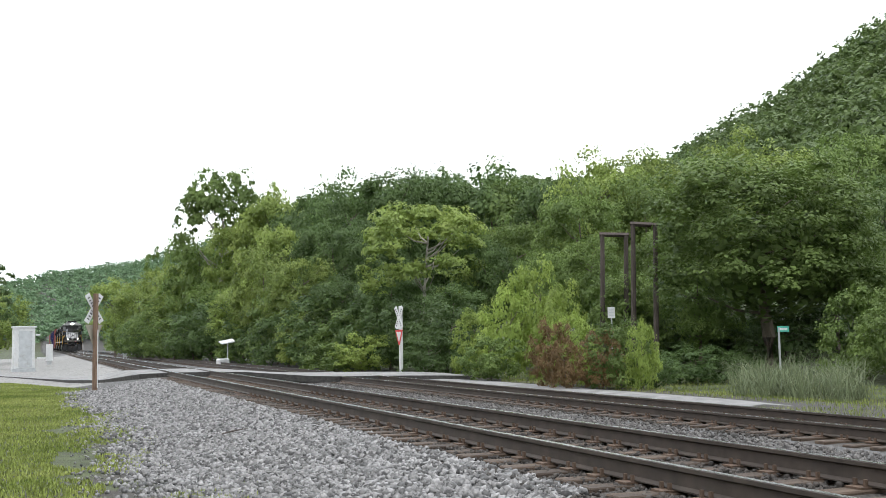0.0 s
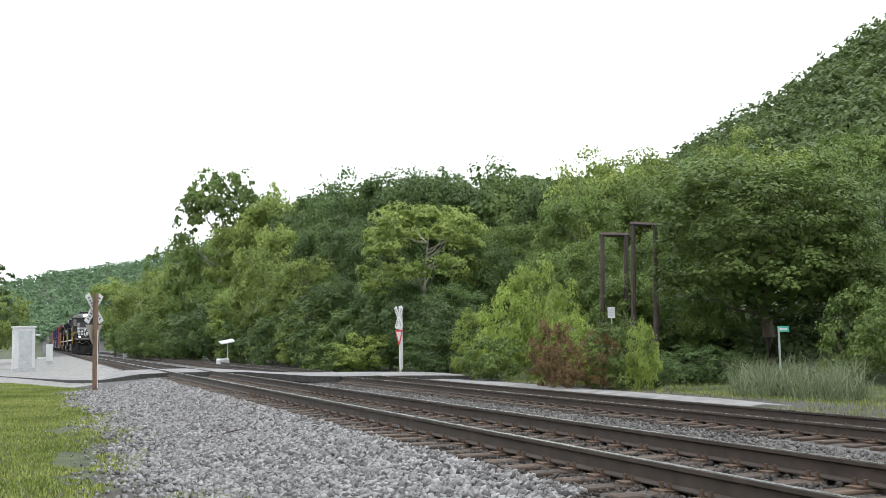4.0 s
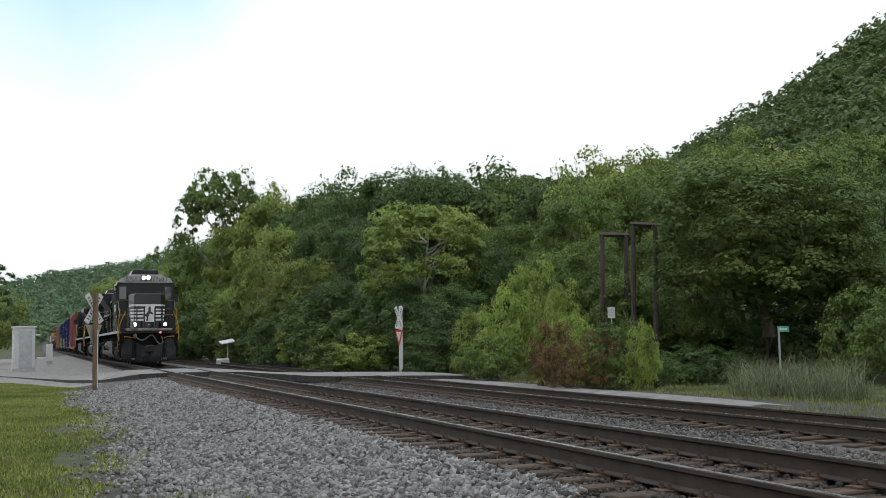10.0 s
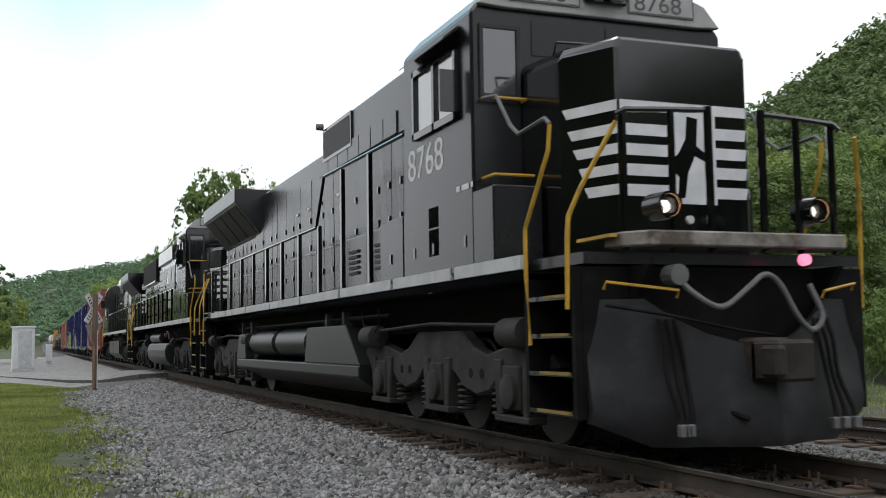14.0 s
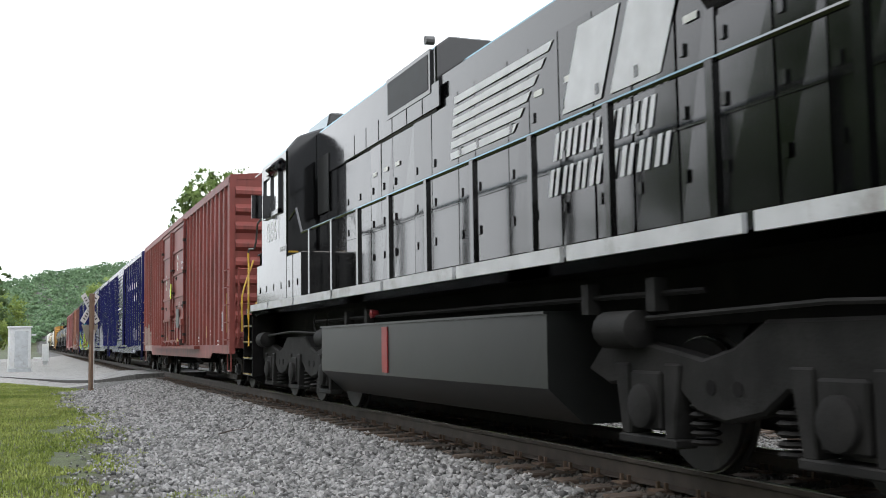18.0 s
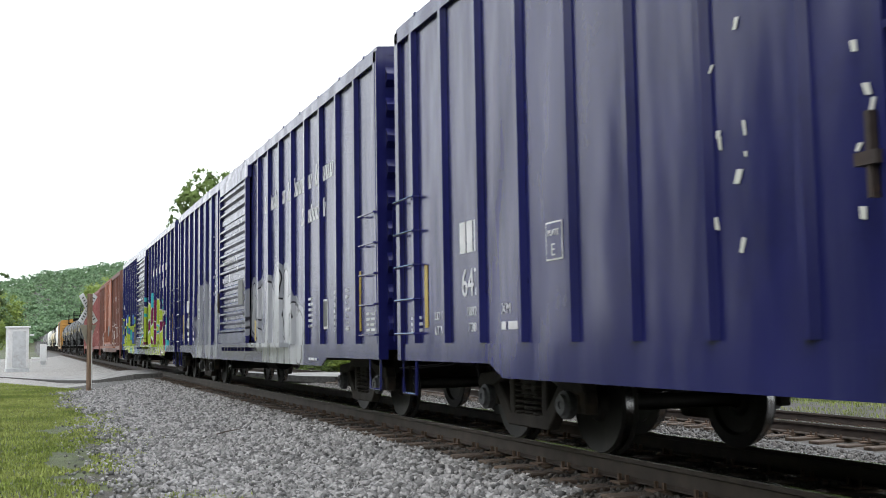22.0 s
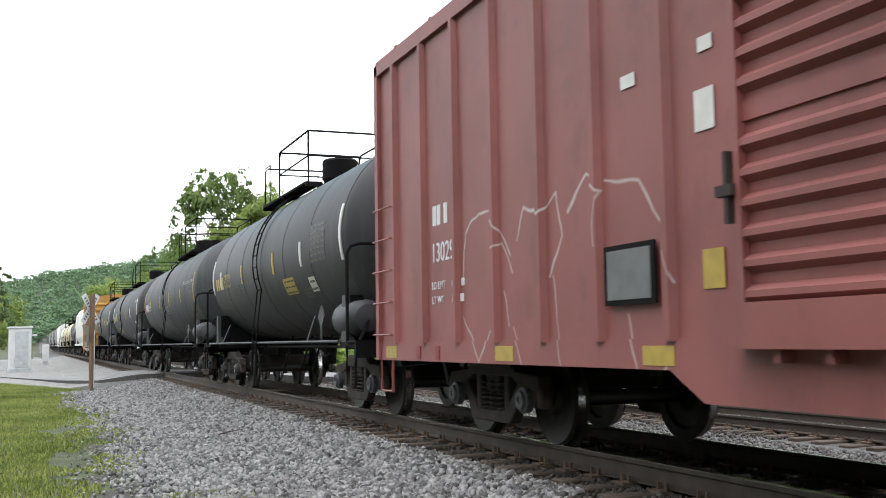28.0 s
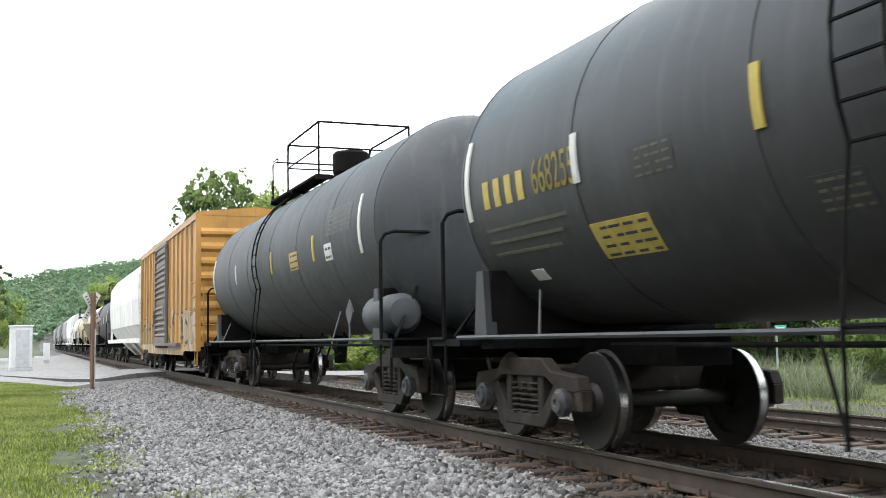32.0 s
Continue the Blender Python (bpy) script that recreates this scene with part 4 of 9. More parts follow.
lamp_warm = material("ditch_light", (0.3, 0.14, 0.05), emit=(1.0, 0.5, 0.2, 2.6))
lamp_amber = material("walkway_lamp", (0.9, 0.5, 0.2), emit=(1.0, 0.35, 0.08, 6))
red_cap = material("red_cap", (0.22, 0.02, 0.025), rough=0.5)
hose_mat = material("hose_grey", (0.1, 0.1, 0.1), rough=0.6, var=0.2)
decal_grey = material("decal_grey", (0.12, 0.124, 0.12), rough=0.6, var=0.2)


def lettering(text, size, y, z, parent, mat, x, side=-1, name="lettering", slant=0.0, narrow=1.0):
    """Built-in lettering on the side of a car, or on a front (side = 0, facing -y); (y, z) is the lower left corner as read."""
    cu = bpy.data.curves.new("text", "FONT")
    cu.body, cu.size, cu.extrude, cu.shear = text, size, 0.002, slant
    tmp = bpy.data.objects.new("text", cu)
    me = bpy.data.meshes.new_from_object(tmp)
    bpy.data.objects.remove(tmp)
    for v in me.vertices:
        u, w, d = v.co.x * narrow, v.co.y, v.co.z
        if side == 0:
            v.co = (y + u, x - d, z + w)
        else:
            v.co = (x + side * d, y + side * u, z + w)
    if side == 1:
        me.flip_normals()
    me.materials.clear()
    me.materials.append(mat)
    return part(name, me, None, parent)


def word_bars(y, z, x, parent, mat, words, height, side=-1, slant=0.2, name="letter_block", length=0.0):
    """Plain blocks of letter size in place of a company's name; words: lists of relative block heights."""
    u = 0.0
    if length:
        pitch = length / (sum(map(len, words)) + 0.9 * (len(words) - 1))
        for word in words:
            for k in word:
                for du, wide, rise in ((0.0, 0.3, k), (0.3, 0.24, 0.22), (0.54, 0.24, min(k, 0.74))):
                    w, h = pitch * wide, height * rise
                    a0 = u + du * pitch
                    q = [(a0, 0), (a0 + w, 0), (a0 + w + slant * h, h), (a0 + slant * h, h)]
                    part(name, Geo().loft([[(x, y + side * a, z + b) for a, b in q], [(x + side * 0.004, y + side * a, z + b) for a, b in q]]), mat, parent)
                u += pitch
            u += 0.9 * pitch
        return
    for word in words:
        for k in word:
            w = height * (0.34 if k < 1 else 0.46)
            h = height * k
            q = [(u, 0), (u + w, 0), (u + w + slant * h, h), (u + slant * h, h)]
            part(name, Geo().loft([[(x, y + side * a, z + b) for a, b in q], [(x + side * 0.004, y + side * a, z + b) for a, b in q]]), mat, parent)
            u += w + height * 0.12
        u += height * 0.35


def small_text(y, z, x, parent, mat, rows, length, pitch, side=-1, high=0.5):
    """Rows of small print as thin bars."""
    g = Geo()
    for r in range(rows):
        u = 0.0
        rng = random.Random(r * 7 + rows)
        while u < length:
            w = rng.uniform(0.08, 0.22)
            a, b = y + side * u, y + side * min(length, u + w)
            g.box(min(x, x + side * 0.004), max(x, x + side * 0.004), min(a, b), max(a, b), z - r * pitch, z - r * pitch + pitch * high)
            u += w + 0.05
    return part("small_print", g, mat, parent)


WHEELS = {}


def wheelset(parent, y, r):
    """One axle with its two wheels, turning about its own middle."""
    if r not in WHEELS:
        g = Geo().turned_x([(-1.05, 0.08), (1.05, 0.08)], 0, 0, 10)
        for s in (-1, 1):
            g.turned_x([(s * 0.815, r * 0.72), (s * 0.83, r * 0.97), (s * 0.80, r), (s * 0.72, r), (s * 0.705, r + 0.028), (s * 0.69, r + 0.028), (s * 0.685, r * 0.8),
                        (s * 0.72, r * 0.74), (s * 0.735, r * 0.4), (s * 0.70, r * 0.3), (s * 0.70, 0.1), (s * 0.87, 0.1), (s * 0.87, r * 0.3), (s * 0.79, r * 0.42), (s * 0.765, r * 0.72)], 0, 0, 28)
        treads = [Geo().turned_x([(s * 0.80, r + 0.001), (s * 0.722, r + 0.001), (s * 0.722, r + 0.003), (s * 0.80, r + 0.003)], 0, 0, 28).mesh("tread", tread_steel, smooth=True) for s in (-1, 1)]
        WHEELS[r] = (g.mesh("wheelset", wheel_steel, smooth=True), treads)
    ob = part("wheelset", WHEELS[r][0], None, parent)
    ob.location = (0, y, r)
    for me in WHEELS[r][1]:
        part("tread", me, None, ob, "bright worn wheel tread")
    SPIN.append((ob, y, r))
    return ob


SHARED = {}


bearing_grey = material("bearing_cap_grey", (0.06, 0.062, 0.068), rough=0.55, metal=0.3, var=0.4, scale=12, stain=(0.02, 0.018, 0.016), stain_scale=8)


def freight_truck(parent, y):
    """A two-axle truck: side frames with springs and bearings, bolster, wheelsets."""
    if not SHARED:
        g = Geo()
        x0, x1 = -1.13, -0.99
        top = [(-1.2, 0.55), (-1.13, 0.68), (-0.62, 0.72), (-0.42, 0.84), (0.42, 0.84), (0.62, 0.72), (1.13, 0.68), (1.2, 0.55), (1.08, 0.53), (0.72, 0.56), (0.5, 0.66), (-0.5, 0.66), (-0.72, 0.56), (-1.08, 0.53)]
        low = [(-0.86, 0.6), (-0.66, 0.6), (-0.36, 0.3), (0.36, 0.3), (0.66, 0.6), (0.86, 0.6), (0.45, 0.17), (-0.45, 0.17)]
        g.prism_x(top, x0, x1).prism_x(low, x0 + 0.01, x1 - 0.005)
        for s in (-1, 1):
            g.box(x0 + 0.02, x1 - 0.01, s * 0.36 - 0.06, s * 0.36 + 0.06, 0.25, 0.72)
            g.box(x0 + 0.02, x1 - 0.01, s * 0.89 - 0.16, s * 0.89 + 0.16, 0.36, 0.58)
            g.prism_x([(s * 1.2, 0.56), (s * 1.2, 0.36), (s * 1.1, 0.36), (s * 1.06, 0.56)], x0 + 0.01, x1 - 0.006)
        SHARED["frame"] = g.mesh("side_frame", cast_steel, bevel=0.014)
        f2 = Geo()
        f2.v, f2.f = [(-a, b, c) for a, b, c in g.v], g.f
        SHARED["frame2"] = f2.mesh("side_frame", cast_steel, bevel=0.014)
        sp = Geo()
        for k in range(6):
            z = 0.32 + k * 0.055
            sp.turned_z([(z - 0.016, 0.075), (z, 0.09), (z + 0.016, 0.075)], 0, 0, 12)
        SHARED["spring"] = sp.mesh("spring", cast_steel, smooth=True)
        SHARED["bearing"] = Geo().turned_x([(-0.0, 0.13), (-0.07, 0.13), (-0.08, 0.1), (-0.11, 0.09), (-0.11, 0.04), (-0.095, 0.035), (-0.095, 0.0001)], 0, 0, 16).mesh("bearing", bearing_grey, smooth=True)
        SHARED["bolster"] = Geo().box(-1.1, 1.1, -0.2, 0.2, 0.5, 0.78).mesh("bolster", cast_steel, bevel=0.03)
    for s, k in ((-1, "frame"), (1, "frame2")):
        fr = part("side_frame", SHARED[k], None, parent, "rust-brown cast truck side frame")
        fr.location = (0, y, 0.02)
        for dy in (-0.2, 0.0, 0.2):
            ob = part("spring", SHARED["spring"], None, fr)
            ob.location = (s * 1.05, dy, -0.01)
        for dy in (-0.89, 0.89):
            ob = part("bearing", SHARED["bearing"], None, fr)
            ob.location = (s * 1.11, dy, 0.437)
            ob.scale = (-s, 1, 1)
    ob = part("bolster", SHARED["bolster"], None, parent)
    ob.location = (0, y, 0)
    for dy in (-0.89, 0.89):
        wheelset(parent, y + dy, 0.457)


def coupler(parent, y, s):
    g = Geo().box(-0.12, 0.12, min(y, y - s * 0.9), max(y, y - s * 0.9), 0.74, 0.98)
    g.box(-0.2, 0.16, min(y, y - s * 0.28), max(y, y - s * 0.28), 0.68, 1.04)
    part("coupler", g, cast_steel, parent, bevel=0.03)
    part("air_hose", Geo().tube([(-0.35, y - s * 0.5, 0.85), (-0.38, y - s * 0.2, 0.45), (-0.3, y, 0.38)], 0.025, 6), under_black, parent)


# ---------------------------------------------------------------- paint with graffiti
def car_paint(name, base, rough=0.42, stain=None, dirt=(0.12, 0.1, 0.09), tags=(), spec=0.5, streak=0.5, wave=0.004):
    """Weathered car paint with vertical streaks; tags: sprayed fields on the side at -x, each a dict of y0, y1, top, fill colours, line colour."""
    m = material(name, base, rough=rough, var=0.16, scale=0.9, stain=stain or tuple(c * 0.55 for c in base), stain_scale=1.4, stain_low=0.52, stain_high=0.85, bump=wave, bump_scale=2, spec=spec)
    n, l = m.node_tree.nodes, m.node_tree.links
    b = n["Principled BSDF"]
    co = n.new("ShaderNodeTexCoord").outputs["Object"]
    buckle = b.inputs["Normal"].links[0].from_node.inputs["Height"].links[0].from_node
    buckle.inputs["Detail"].default_value, buckle.inputs["Roughness"].default_value = 2, 0.3
    tall = n.new("ShaderNodeMapping")
    tall.inputs["Scale"].default_value = (1.0, 1.0, 0.3)
    l.new(co, tall.inputs["Vector"])
    l.new(tall.outputs[0], buckle.inputs["Vector"])

    def math_node(op, a, c=0.0, clamp=False):
        q = n.new("ShaderNodeMath")
        q.operation, q.use_clamp = op, clamp
        for i, val in enumerate((a, c)):
            if isinstance(val, (int, float)):
                q.inputs[i].default_value = val
            else:
                l.new(val, q.inputs[i])
        return q.outputs[0]

    def blend(fac, a, colour):
        q = n.new("ShaderNodeMix")
        q.data_type = "RGBA"
        l.new(fac, q.inputs["Factor"])
        l.new(a, q.inputs["A"])
        if isinstance(colour, tuple):
            q.inputs["B"].default_value = (*colour, 1)
        else:
            l.new(colour, q.inputs["B"])
        return q.outputs["Result"]

    col = b.inputs["Base Color"].links[0].from_socket
    sep = n.new("ShaderNodeSeparateXYZ")
    l.new(co, sep.inputs[0])
    mp = n.new("ShaderNodeMapping")
    mp.inputs["Scale"].default_value = (3.0, 3.0, 0.22)
    l.new(co, mp.inputs["Vector"])
    st = n.new("ShaderNodeTexNoise")
    st.inputs["Scale"].default_value, st.inputs["Detail"].default_value = 2.0, 6
    l.new(mp.outputs[0], st.inputs["Vector"])
    f = math_node("MULTIPLY", math_node("MULTIPLY", math_node("SUBTRACT", st.outputs["Fac"], 0.52), 4.0, True), streak)
    col = blend(f, col, dirt)
    clean = co
    for k, tag in enumerate(tags):
        # each coat lies over the last: its coordinates follow from the colour below, so that the coats are worked out one by one
        over = n.new("ShaderNodeVectorMath")
        over.operation = "MULTIPLY_ADD"
        l.new(col, over.inputs[0])
        over.inputs[1].default_value = (1e-6, 1e-6, 1e-6)
        l.new(clean, over.inputs[2])
        co = over.outputs[0]
        sep = n.new("ShaderNodeSeparateXYZ")
        l.new(co, sep.inputs[0])
        if "rects" in tag:
            side = math_node("LESS_THAN", sep.outputs["X"], -1.3)
            wob = n.new("ShaderNodeTexNoise")
            wob.inputs["Scale"].default_value, wob.inputs["Detail"].default_value = 1.7, 1
            l.new(co, wob.inputs["Vector"])
            bend = math_node("MULTIPLY", math_node("SUBTRACT", wob.outputs["Fac"], 0.5), 0.2)
            yy, zz = math_node("ADD", sep.outputs["Y"], bend), math_node("ADD", sep.outputs["Z"], bend)
            for y0, y1, z0, z1, colour in tag["rects"]:
                dy = math_node("SUBTRACT", (y1 - y0) / 2, math_node("ABSOLUTE", math_node("SUBTRACT", yy, (y0 + y1) / 2)))
                dz = math_node("SUBTRACT", (z1 - z0) / 2, math_node("ABSOLUTE", math_node("SUBTRACT", zz, (z0 + z1) / 2)))
                d = math_node("MINIMUM", dy, dz)
                col = blend(math_node("MULTIPLY", math_node("MULTIPLY", d, 40.0, True), side), col, tag["ink"])
                col = blend(math_node("MULTIPLY", math_node("MULTIPLY", math_node("SUBTRACT", d, 0.022), 40.0, True), side), col, colour)
            continue
        if "polys" in tag:
            side = math_node("LESS_THAN", sep.outputs["X"], -1.3)
            wob = n.new("ShaderNodeTexNoise")
            wob.inputs["Scale"].default_value, wob.inputs["Detail"].default_value = 3.0, 1
            l.new(co, wob.inputs["Vector"])
            off = n.new("ShaderNodeVectorMath")
            off.operation = "MULTIPLY_ADD"
            l.new(wob.outputs["Color"], off.inputs[0])
            off.inputs[1].default_value = (0, 0.12, 0.12)
            l.new(co, off.inputs[2])
            field = None
            for corners in tag["polys"]:
                cy, cz = sum(c[0] for c in corners) / len(corners), sum(c[1] for c in corners) / len(corners)
                best = None
                for (y0, z0), (y1, z1) in zip(corners, corners[1:] + corners[:1]):
                    ny, nz = z1 - z0, y0 - y1
                    size = math.hypot(ny, nz)
                    if (cy - y0) * ny + (cz - z0) * nz > 0:
                        size = -size
                    ny, nz = ny / size, nz / size
                    dt = n.new("ShaderNodeVectorMath")
                    dt.operation = "DOT_PRODUCT"
                    l.new(off.outputs[0], dt.inputs[0])
                    dt.inputs[1].default_value = (0, ny, nz)
                    d = math_node("SUBTRACT", dt.outputs["Value"], ny * (y0 + 0.06) + nz * (z0 + 0.06))
                    if best is None:
                        best = d
                    else:
                        q = n.new("ShaderNodeMath")
                        q.operation = "SMOOTH_MAX"
                        q.inputs[2].default_value = 0.06
                        l.new(best, q.inputs[0])
                        l.new(d, q.inputs[1])
                        best = q.outputs[0]
                field = best if field is None else math_node("MINIMUM", field, best)
            for edge, colour in tag["layers"]:
                f = math_node("MULTIPLY", math_node("MULTIPLY", math_node("SUBTRACT", edge, field), 70.0, True), side)
                col = blend(f, col, colour)
            continue
        if "letters" in tag:
            wob = n.new("ShaderNodeTexNoise")
            wob.inputs["Scale"].default_value, wob.inputs["Detail"].default_value = 2.2, 1
            l.new(co, wob.inputs["Vector"])
            flat = n.new("ShaderNodeVectorMath")
            flat.operation = "MULTIPLY"
            l.new(co, flat.inputs[0])
            flat.inputs[1].default_value = (0, 1, 1)
            off = n.new("ShaderNodeVectorMath")
            off.operation = "MULTIPLY_ADD"
            l.new(wob.outputs["Color"], off.inputs[0])
            off.inputs[1].default_value = (0, tag.get("bend", 0.3), tag.get("bend", 0.3))
            l.new(flat.outputs[0], off.inputs[2])
            here = off.outputs[0]
            shift = tag.get("bend", 0.3) * 0.5
            fields = []
            for letter in tag["letters"]:
                best = None
                for y0, z0, y1, z1, r in letter:
                    ab = Vector((0, y1 - y0, z1 - z0))
                    pa = n.new("ShaderNodeVectorMath")
                    pa.operation = "SUBTRACT"
                    l.new(here, pa.inputs[0])
                    pa.inputs[1].default_value = (0, y0 + shift, z0 + shift)
                    dt = n.new("ShaderNodeVectorMath")
                    dt.operation = "DOT_PRODUCT"
                    l.new(pa.outputs[0], dt.inputs[0])
                    dt.inputs[1].default_value = ab / max(1e-4, ab.length_squared)
                    run = n.new("ShaderNodeVectorMath")
                    run.operation = "SCALE"
                    run.inputs[0].default_value = ab
                    l.new(math_node("MULTIPLY", dt.outputs["Value"], 1.0, True), run.inputs["Scale"])
                    gap = n.new("ShaderNodeVectorMath")
                    gap.operation = "DISTANCE"
                    l.new(pa.outputs[0], gap.inputs[0])
                    l.new(run.outputs[0], gap.inputs[1])
                    d = math_node("SUBTRACT", gap.outputs["Value"], r)
                    best = d if best is None else math_node("MINIMUM", best, d)
                fields = fields + [best] if not (fields and tag.get("join")) else [math_node("MINIMUM", fields[0], best)]
            side = math_node("LESS_THAN", sep.outputs["X"], -1.3)
            soft = tag.get("soft", 80.0)
            worn = math_node("MULTIPLY", math_node("ADD", math_node("MULTIPLY", st.outputs["Fac"], 1.2), tag.get("cover", 0.45), True), side)
            if tag.get("halo"):
                for best in fields:
                    f = math_node("MULTIPLY", math_node("MULTIPLY", math_node("SUBTRACT", tag["halo"][0], best), soft, True), worn)
                    col = blend(f, col, tag["halo"][1])
            for best in fields:
                for edge, colour in tag["layers"]:
                    f = math_node("MULTIPLY", math_node("MULTIPLY", math_node("SUBTRACT", edge, best), soft, True), worn)
                    col = blend(f, col, colour)
            continue
        yz = n.new("ShaderNodeCombineXYZ")
        wob = n.new("ShaderNodeTexNoise")
        wob.inputs["Scale"].default_value, wob.inputs["Detail"].default_value = tag.get("wob", 1.6), 2
        l.new(co, wob.inputs["Vector"])
        bend = math_node("MULTIPLY", math_node("SUBTRACT", wob.outputs["Fac"], 0.5), tag.get("bend", 0.5))
        yy, zz = math_node("ADD", sep.outputs["Y"], bend), math_node("ADD", sep.outputs["Z"], bend)
        l.new(math_node("MULTIPLY", yy, tag.get("sy", 1.0)), yz.inputs[0])
        l.new(math_node("MULTIPLY", zz, tag.get("sz", 0.6)), yz.inputs[1])
        yz.inputs[2].default_value = k * 3.7
        vor = n.new("ShaderNodeTexVoronoi")
        vor.voronoi_dimensions, vor.feature = "2D", "DISTANCE_TO_EDGE"
        vor.inputs["Scale"].default_value = tag.get("scale", 1.0)
        l.new(yz.outputs[0], vor.inputs["Vector"])
        cell = n.new("ShaderNodeTexVoronoi")
        cell.voronoi_dimensions = "2D"
        cell.inputs["Scale"].default_value = tag.get("scale", 1.0)
        l.new(yz.outputs[0], cell.inputs["Vector"])
        csep = n.new("ShaderNodeSeparateColor")
        l.new(cell.outputs["Color"], csep.inputs[0])
        ramp = n.new("ShaderNodeValToRGB")
        ramp.color_ramp.interpolation = "CONSTANT"
        fills = tag["fills"]
        while len(ramp.color_ramp.elements) < len(fills):
            ramp.color_ramp.elements.new(0.5)
        for i, c in enumerate(fills):
            ramp.color_ramp.elements[i].position, ramp.color_ramp.elements[i].color = i / len(fills), (*c, 1)
        l.new(csep.outputs[0], ramp.inputs[0])
        hump = n.new("ShaderNodeTexNoise")
        hump.noise_dimensions = "1D"
        hump.inputs["Scale"].default_value, hump.inputs["Detail"].default_value = tag.get("hump", 1.3), 1
        l.new(math_node("ADD", sep.outputs["Y"], 13.0 + k), hump.inputs["W"])
        lim = math_node("ADD", math_node("MULTIPLY", math_node("SUBTRACT", hump.outputs["Fac"], 0.5), tag.get("rise", 1.2)), tag["top"])
        below = math_node("MULTIPLY", math_node("SUBTRACT", lim, zz), 25.0, True)
        above = math_node("MULTIPLY", math_node("SUBTRACT", zz, tag.get("bottom", 0.0)), 25.0, True)
        left = math_node("MULTIPLY", math_node("SUBTRACT", yy, tag["y0"]), 18.0, True)
        right = math_node("MULTIPLY", math_node("SUBTRACT", tag["y1"], yy), 18.0, True)
        near_side = math_node("LESS_THAN", sep.outputs["X"], -1.3)
        mask = math_node("MULTIPLY", math_node("MULTIPLY", math_node("MULTIPLY", below, above), math_node("MULTIPLY", left, right)), near_side)
        rim = math_node("LESS_THAN", math_node("SUBTRACT", lim, zz), tag.get("rim", 0.06))
        line = math_node("MAXIMUM", math_node("LESS_THAN", vor.outputs["Distance"], tag.get("line", 0.05)), rim)
        if not tag.get("hollow"):
            col = blend(math_node("MULTIPLY", mask, tag.get("cover", 0.92)), col, ramp.outputs[0])
        col = blend(math_node("MULTIPLY", math_node("MULTIPLY", mask, line), tag.get("line_cover", 0.95)), col, tag["ink"])
    l.new(col, b.inputs["Base Color"])
    return m


# ---------------------------------------------------------------- box cars
rusty_iron = material("rusty_iron", (0.03, 0.02, 0.017), rough=0.8, var=0.4, scale=8, stain=(0.07, 0.035, 0.02), stain_scale=6)


